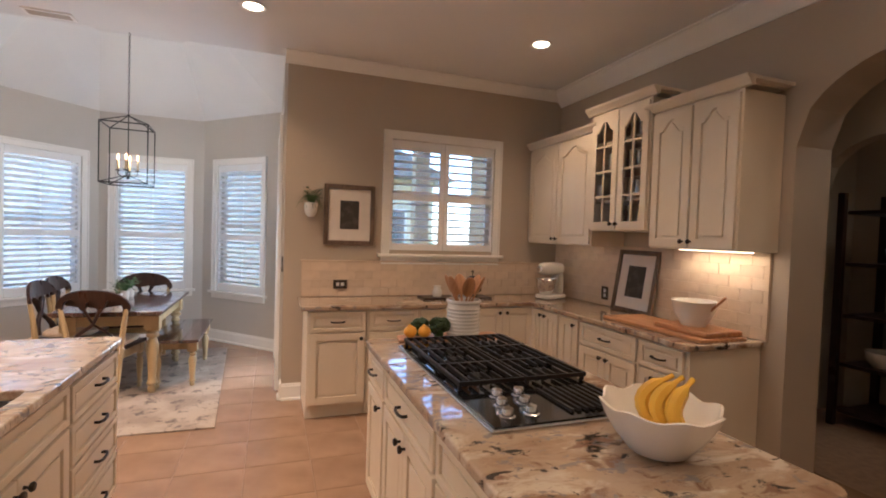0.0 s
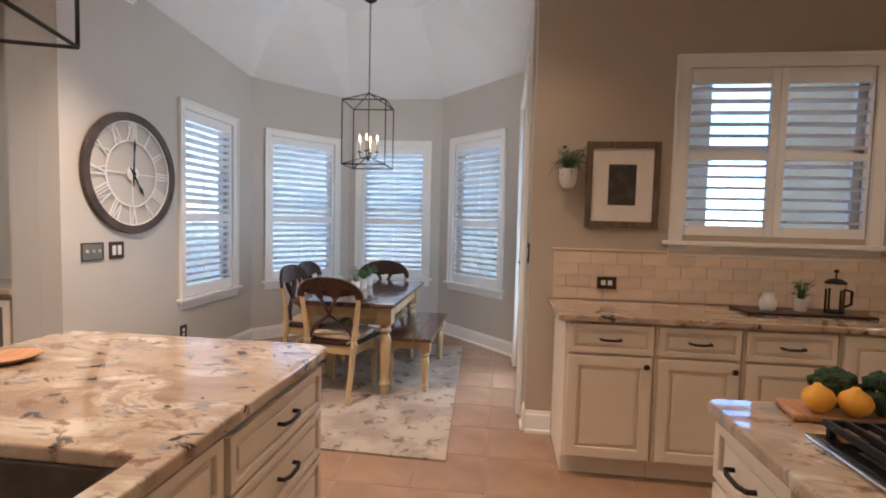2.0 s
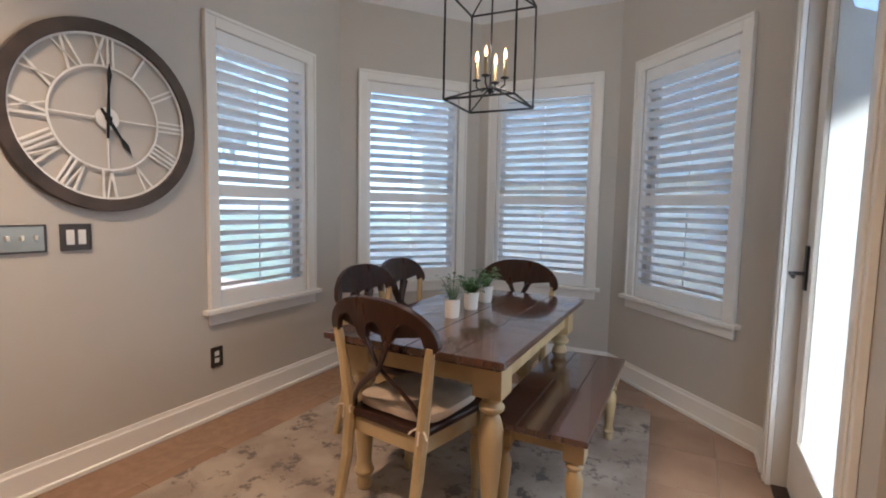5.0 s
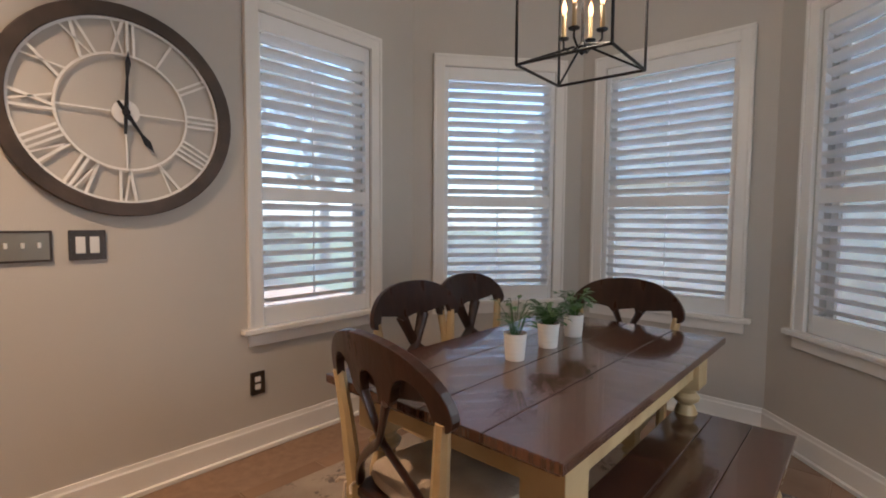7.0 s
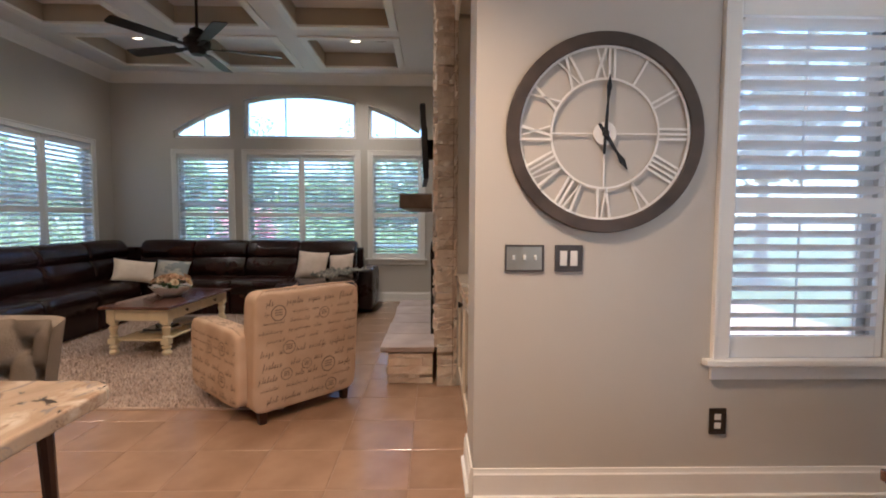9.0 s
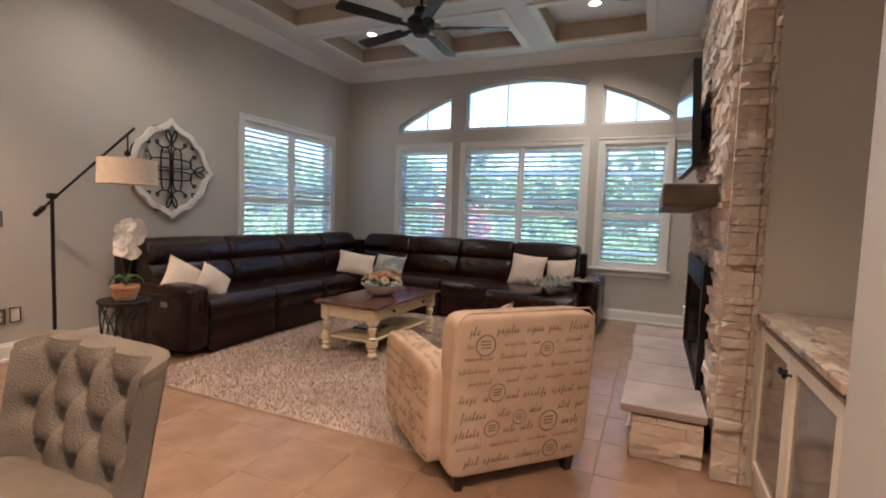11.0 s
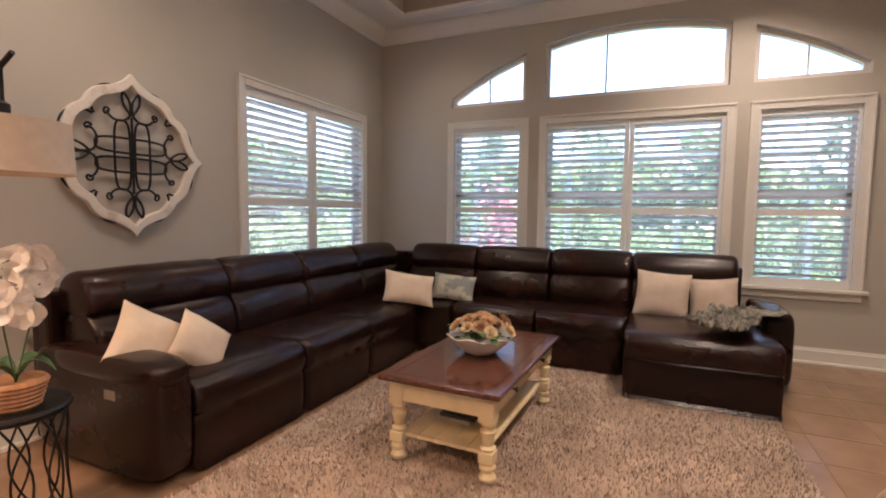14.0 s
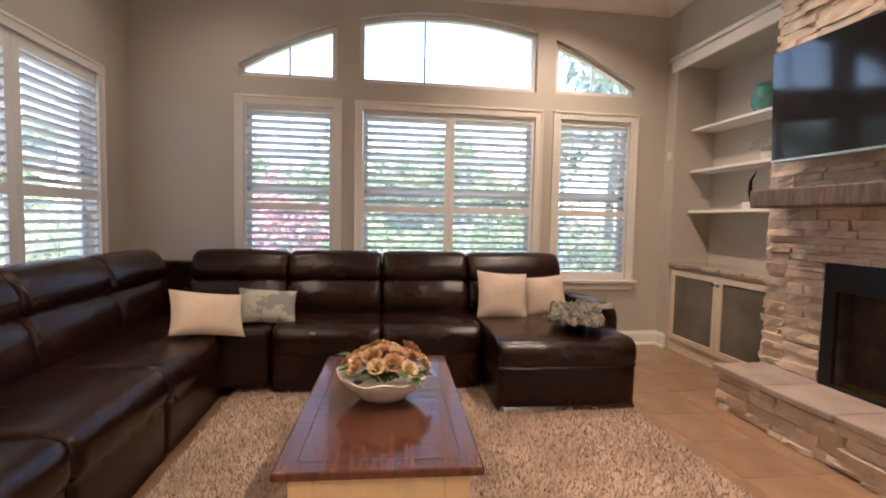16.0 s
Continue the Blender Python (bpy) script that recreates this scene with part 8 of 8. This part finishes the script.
lay_tiles(spn, pose(0.545, 5.3015, 0), 2.51, CT + 0.003, 1.18)
lay_tiles(spe, pose(3.0605, 5.292, 0, 0, 0, -90), 2.24, CT + 0.003, 1.40)
block_t = block("trim_backsplash", (0.535, 3.06, 5.29, 5.309, 1.1855, 1.20), SPLASH, None, "", 0.004)
tagged(block_t, "narrow stone cap along the backsplash", "trim", "", "structure")

# ---- ledger stone
bm = bmesh.new()
box(bm, -6.15, -5.71, 4.70, 4.829, 0, LC - 0.001)
box(bm, -4.35, -3.94, 4.70, 4.829, 0, LC - 0.001)
box(bm, -5.71, -4.35, 4.70, 4.829, 1.03, LC - 0.001)
box(bm, -5.71, -4.35, 4.80, 4.829, 0, 1.03)
box(bm, -5.71, -4.35, 4.70, 4.80, 0, 0.25)
stone = structure("stone_chimney", bm, GROUT, "mortar core of the ledger stone chimney breast")
rs = random.Random(15)


def stone_mesh(w, h, d, seed):
    r = random.Random(seed)
    bm = bmesh.new()
    nx = 3
    fr, bk = [], []
    for j in (0, 1):
        fr.append([bm.verts.new((w * i / nx + (r.uniform(-0.006, 0.006) if 0 < i < nx else 0), -d + r.uniform(-0.010, 0.010), h * j + r.uniform(-0.003, 0.003))) for i in range(nx + 1)])
        bk.append([bm.verts.new((w * i / nx, 0.01, h * j)) for i in range(nx + 1)])
    for i in range(nx):
        bm.faces.new((fr[0][i], fr[0][i + 1], fr[1][i + 1], fr[1][i]))
        bm.faces.new((fr[1][i], fr[1][i + 1], bk[1][i + 1], bk[1][i]))
        bm.faces.new((fr[0][i + 1], fr[0][i], bk[0][i], bk[0][i + 1]))
    for i in (0, nx):
        bm.faces.new((fr[0][i], fr[1][i], bk[1][i], bk[0][i]))
    bmesh.ops.recalc_face_normals(bm, faces=bm.faces)
    me = bpy.data.meshes.new("stone")
    bm.to_mesh(me)
    bm.free()
    me.materials.append(STONE)
    return me


STONES = {}
for k, (w, h) in enumerate([(w, h) for w in (0.12, 0.18, 0.26, 0.36) for h in (0.032, 0.045, 0.062)]):
    STONES[(w, h)] = [stone_mesh(w - 0.004, h - 0.003, d, 10 * k + q) for q, d in enumerate((0.02, 0.034, 0.048))]
LAID = [0]
REST = []


def lay_stones(parent, m, u0, u1, z0, z1, gaps=()):
    z = z0
    while z < z1 - 0.012:
        h = rs.choice((0.032, 0.045, 0.062))
        h = min(h, z1 - z) if z1 - z < 0.07 else h
        key = min((0.032, 0.045, 0.062), key=lambda q: abs(q - h))
        u = u0
        while u < u1 - 0.02:
            w = rs.choice((0.12, 0.18, 0.26, 0.36))
            left = u1 - u
            if left < w:
                w = min((0.12, 0.18, 0.26, 0.36), key=lambda q: abs(q - left))
            sx = min(1.0, left / w)
            skip = any(g[0] < u + w * sx - 0.03 and u + 0.03 < g[1] and g[2] < z + h - 0.01 and z + 0.01 < g[3] for g in gaps)
            if skip:
                for g in gaps:
                    if g[2] < z + h - 0.01 and z + 0.01 < g[3]:
                        if u < g[0] - 0.04:
                            sx = (g[0] - u) / w
                            skip = False
                        elif u < g[1]:
                            u = g[1]
                if skip:
                    continue
            mat_ = m @ pose(u, 0, z) @ Matrix.Diagonal((sx, 1, min(1.0, h / key) if h < key else 1.0, 1))
            me = rs.choice(STONES[(w, key)])
            if LAID[0] < 300:
                ob = new("stone", me)
                ob.parent, ob.matrix_basis = parent, mat_
                LAID[0] += 1
            else:
                REST.append((me, mat_))
            u += w * sx
        z += h


hb = thing("hearth", pose(0, 0, 0), "raised stone hearth with flagstone top before the fireplace", "hearth")
bm = bmesh.new()
box(bm, -6.07, -4.0, 4.33, 4.65, 0, 0.245)
part("core", bm, GROUT, hb)
front = pose(0, 4.70, 0)
LAID[0] = 0
lay_stones(hb, pose(-6.09, 4.33, 0), 0, 2.11, 0.002, 0.245)
lay_stones(hb, pose(-3.998, 4.31, 0, 0, 0, 90), 0, 0.34, 0.002, 0.245)
lay_stones(hb, pose(-6.072, 4.65, 0, 0, 0, -90), 0, 0.34, 0.002, 0.245)
for k in range(5):
    xa = -6.12 + k * 0.436
    bm = bmesh.new()
    rr_ = random.Random(k)
    slab(bm, [(xa + 0.004, 4.255 + rr_.uniform(-0.01, 0.01)), (xa + 0.432, 4.255 + rr_.uniform(-0.01, 0.01)), (xa + 0.432, 4.66), (xa + 0.004, 4.66)], 0.247, 0.29)
    part("flagstone", bm, HEARTH, hb, "", 0.008)
LAID[0] = 0
lay_stones(stone, front, -5.98, -3.94, 0.295, 1.06, [(-5.71, -4.35, 0.0, 1.03)])
lay_stones(stone, front, -6.15, -5.98, 0.002, 1.06)
lay_stones(stone, front, -6.15, -3.94, 1.06, LC - 0.01)
lay_stones(stone, pose(-3.94, 4.70, 0, 0, 0, 90), -0.02, 0.13, 0.002, LC - 0.01)
lay_stones(stone, pose(-6.15, 4.83, 0, 0, 0, -90), 0.0, 0.15, 0.002, LC - 0.01)
bm = bmesh.new()
for me, mm in REST:
    n0 = len(bm.verts)
    bm.from_mesh(me)
    bm.verts.ensure_lookup_table()
    for v in bm.verts[n0:]:
        v.co = mm @ v.co
if REST:
    o = part("stone_courses", bm, STONE, stone)
    tagged(o, "", "", "", "stuff")

# ---- floor tiles
TS, GX, GY = 0.385, 0.172, 4.535
fl_ = bpy.data.objects["floor"]
tm = tile_mesh(TS - 0.006, TS - 0.006, 0.0115, TILE, 0.002)
cells = []
for i in range(-21, 9):
    for j in range(-13, 10):
        x, y = GX + i * TS, GY + j * TS
        if x + TS < -7.7 or x > 3.5 or y + TS < -0.2 or y > 8.0:
            continue
        if y > 5.35 and (x > 0.4 or x + TS < -2.46):
            continue
        if y > 4.9 and x < -2.46:
            continue
        cells.append((x, y))
walkway = lambda c: min(abs(c[0] + 0.2) / 1.2 + abs(c[1] - 4.6) / 3.0, abs(c[0] + 3.0) / 1.5 + abs(c[1] - 3.8) / 1.6)
cells.sort(key=walkway)
for x, y in cells[:300]:
    ob = new("tile", tm)
    ob.parent, ob.matrix_basis = fl_, pose(x + 0.003, y + 0.003, -0.012)
bm = bmesh.new()
for x, y in cells[300:]:
    n0 = len(bm.verts)
    bm.from_mesh(tm)
    bm.verts.ensure_lookup_table()
    for v in bm.verts[n0:]:
        v.co += Vector((x + 0.003, y + 0.003, -0.012))
far_tiles = part("tiles", bm, TILE, fl_)
tagged(far_tiles, "", "", "", "stuff")
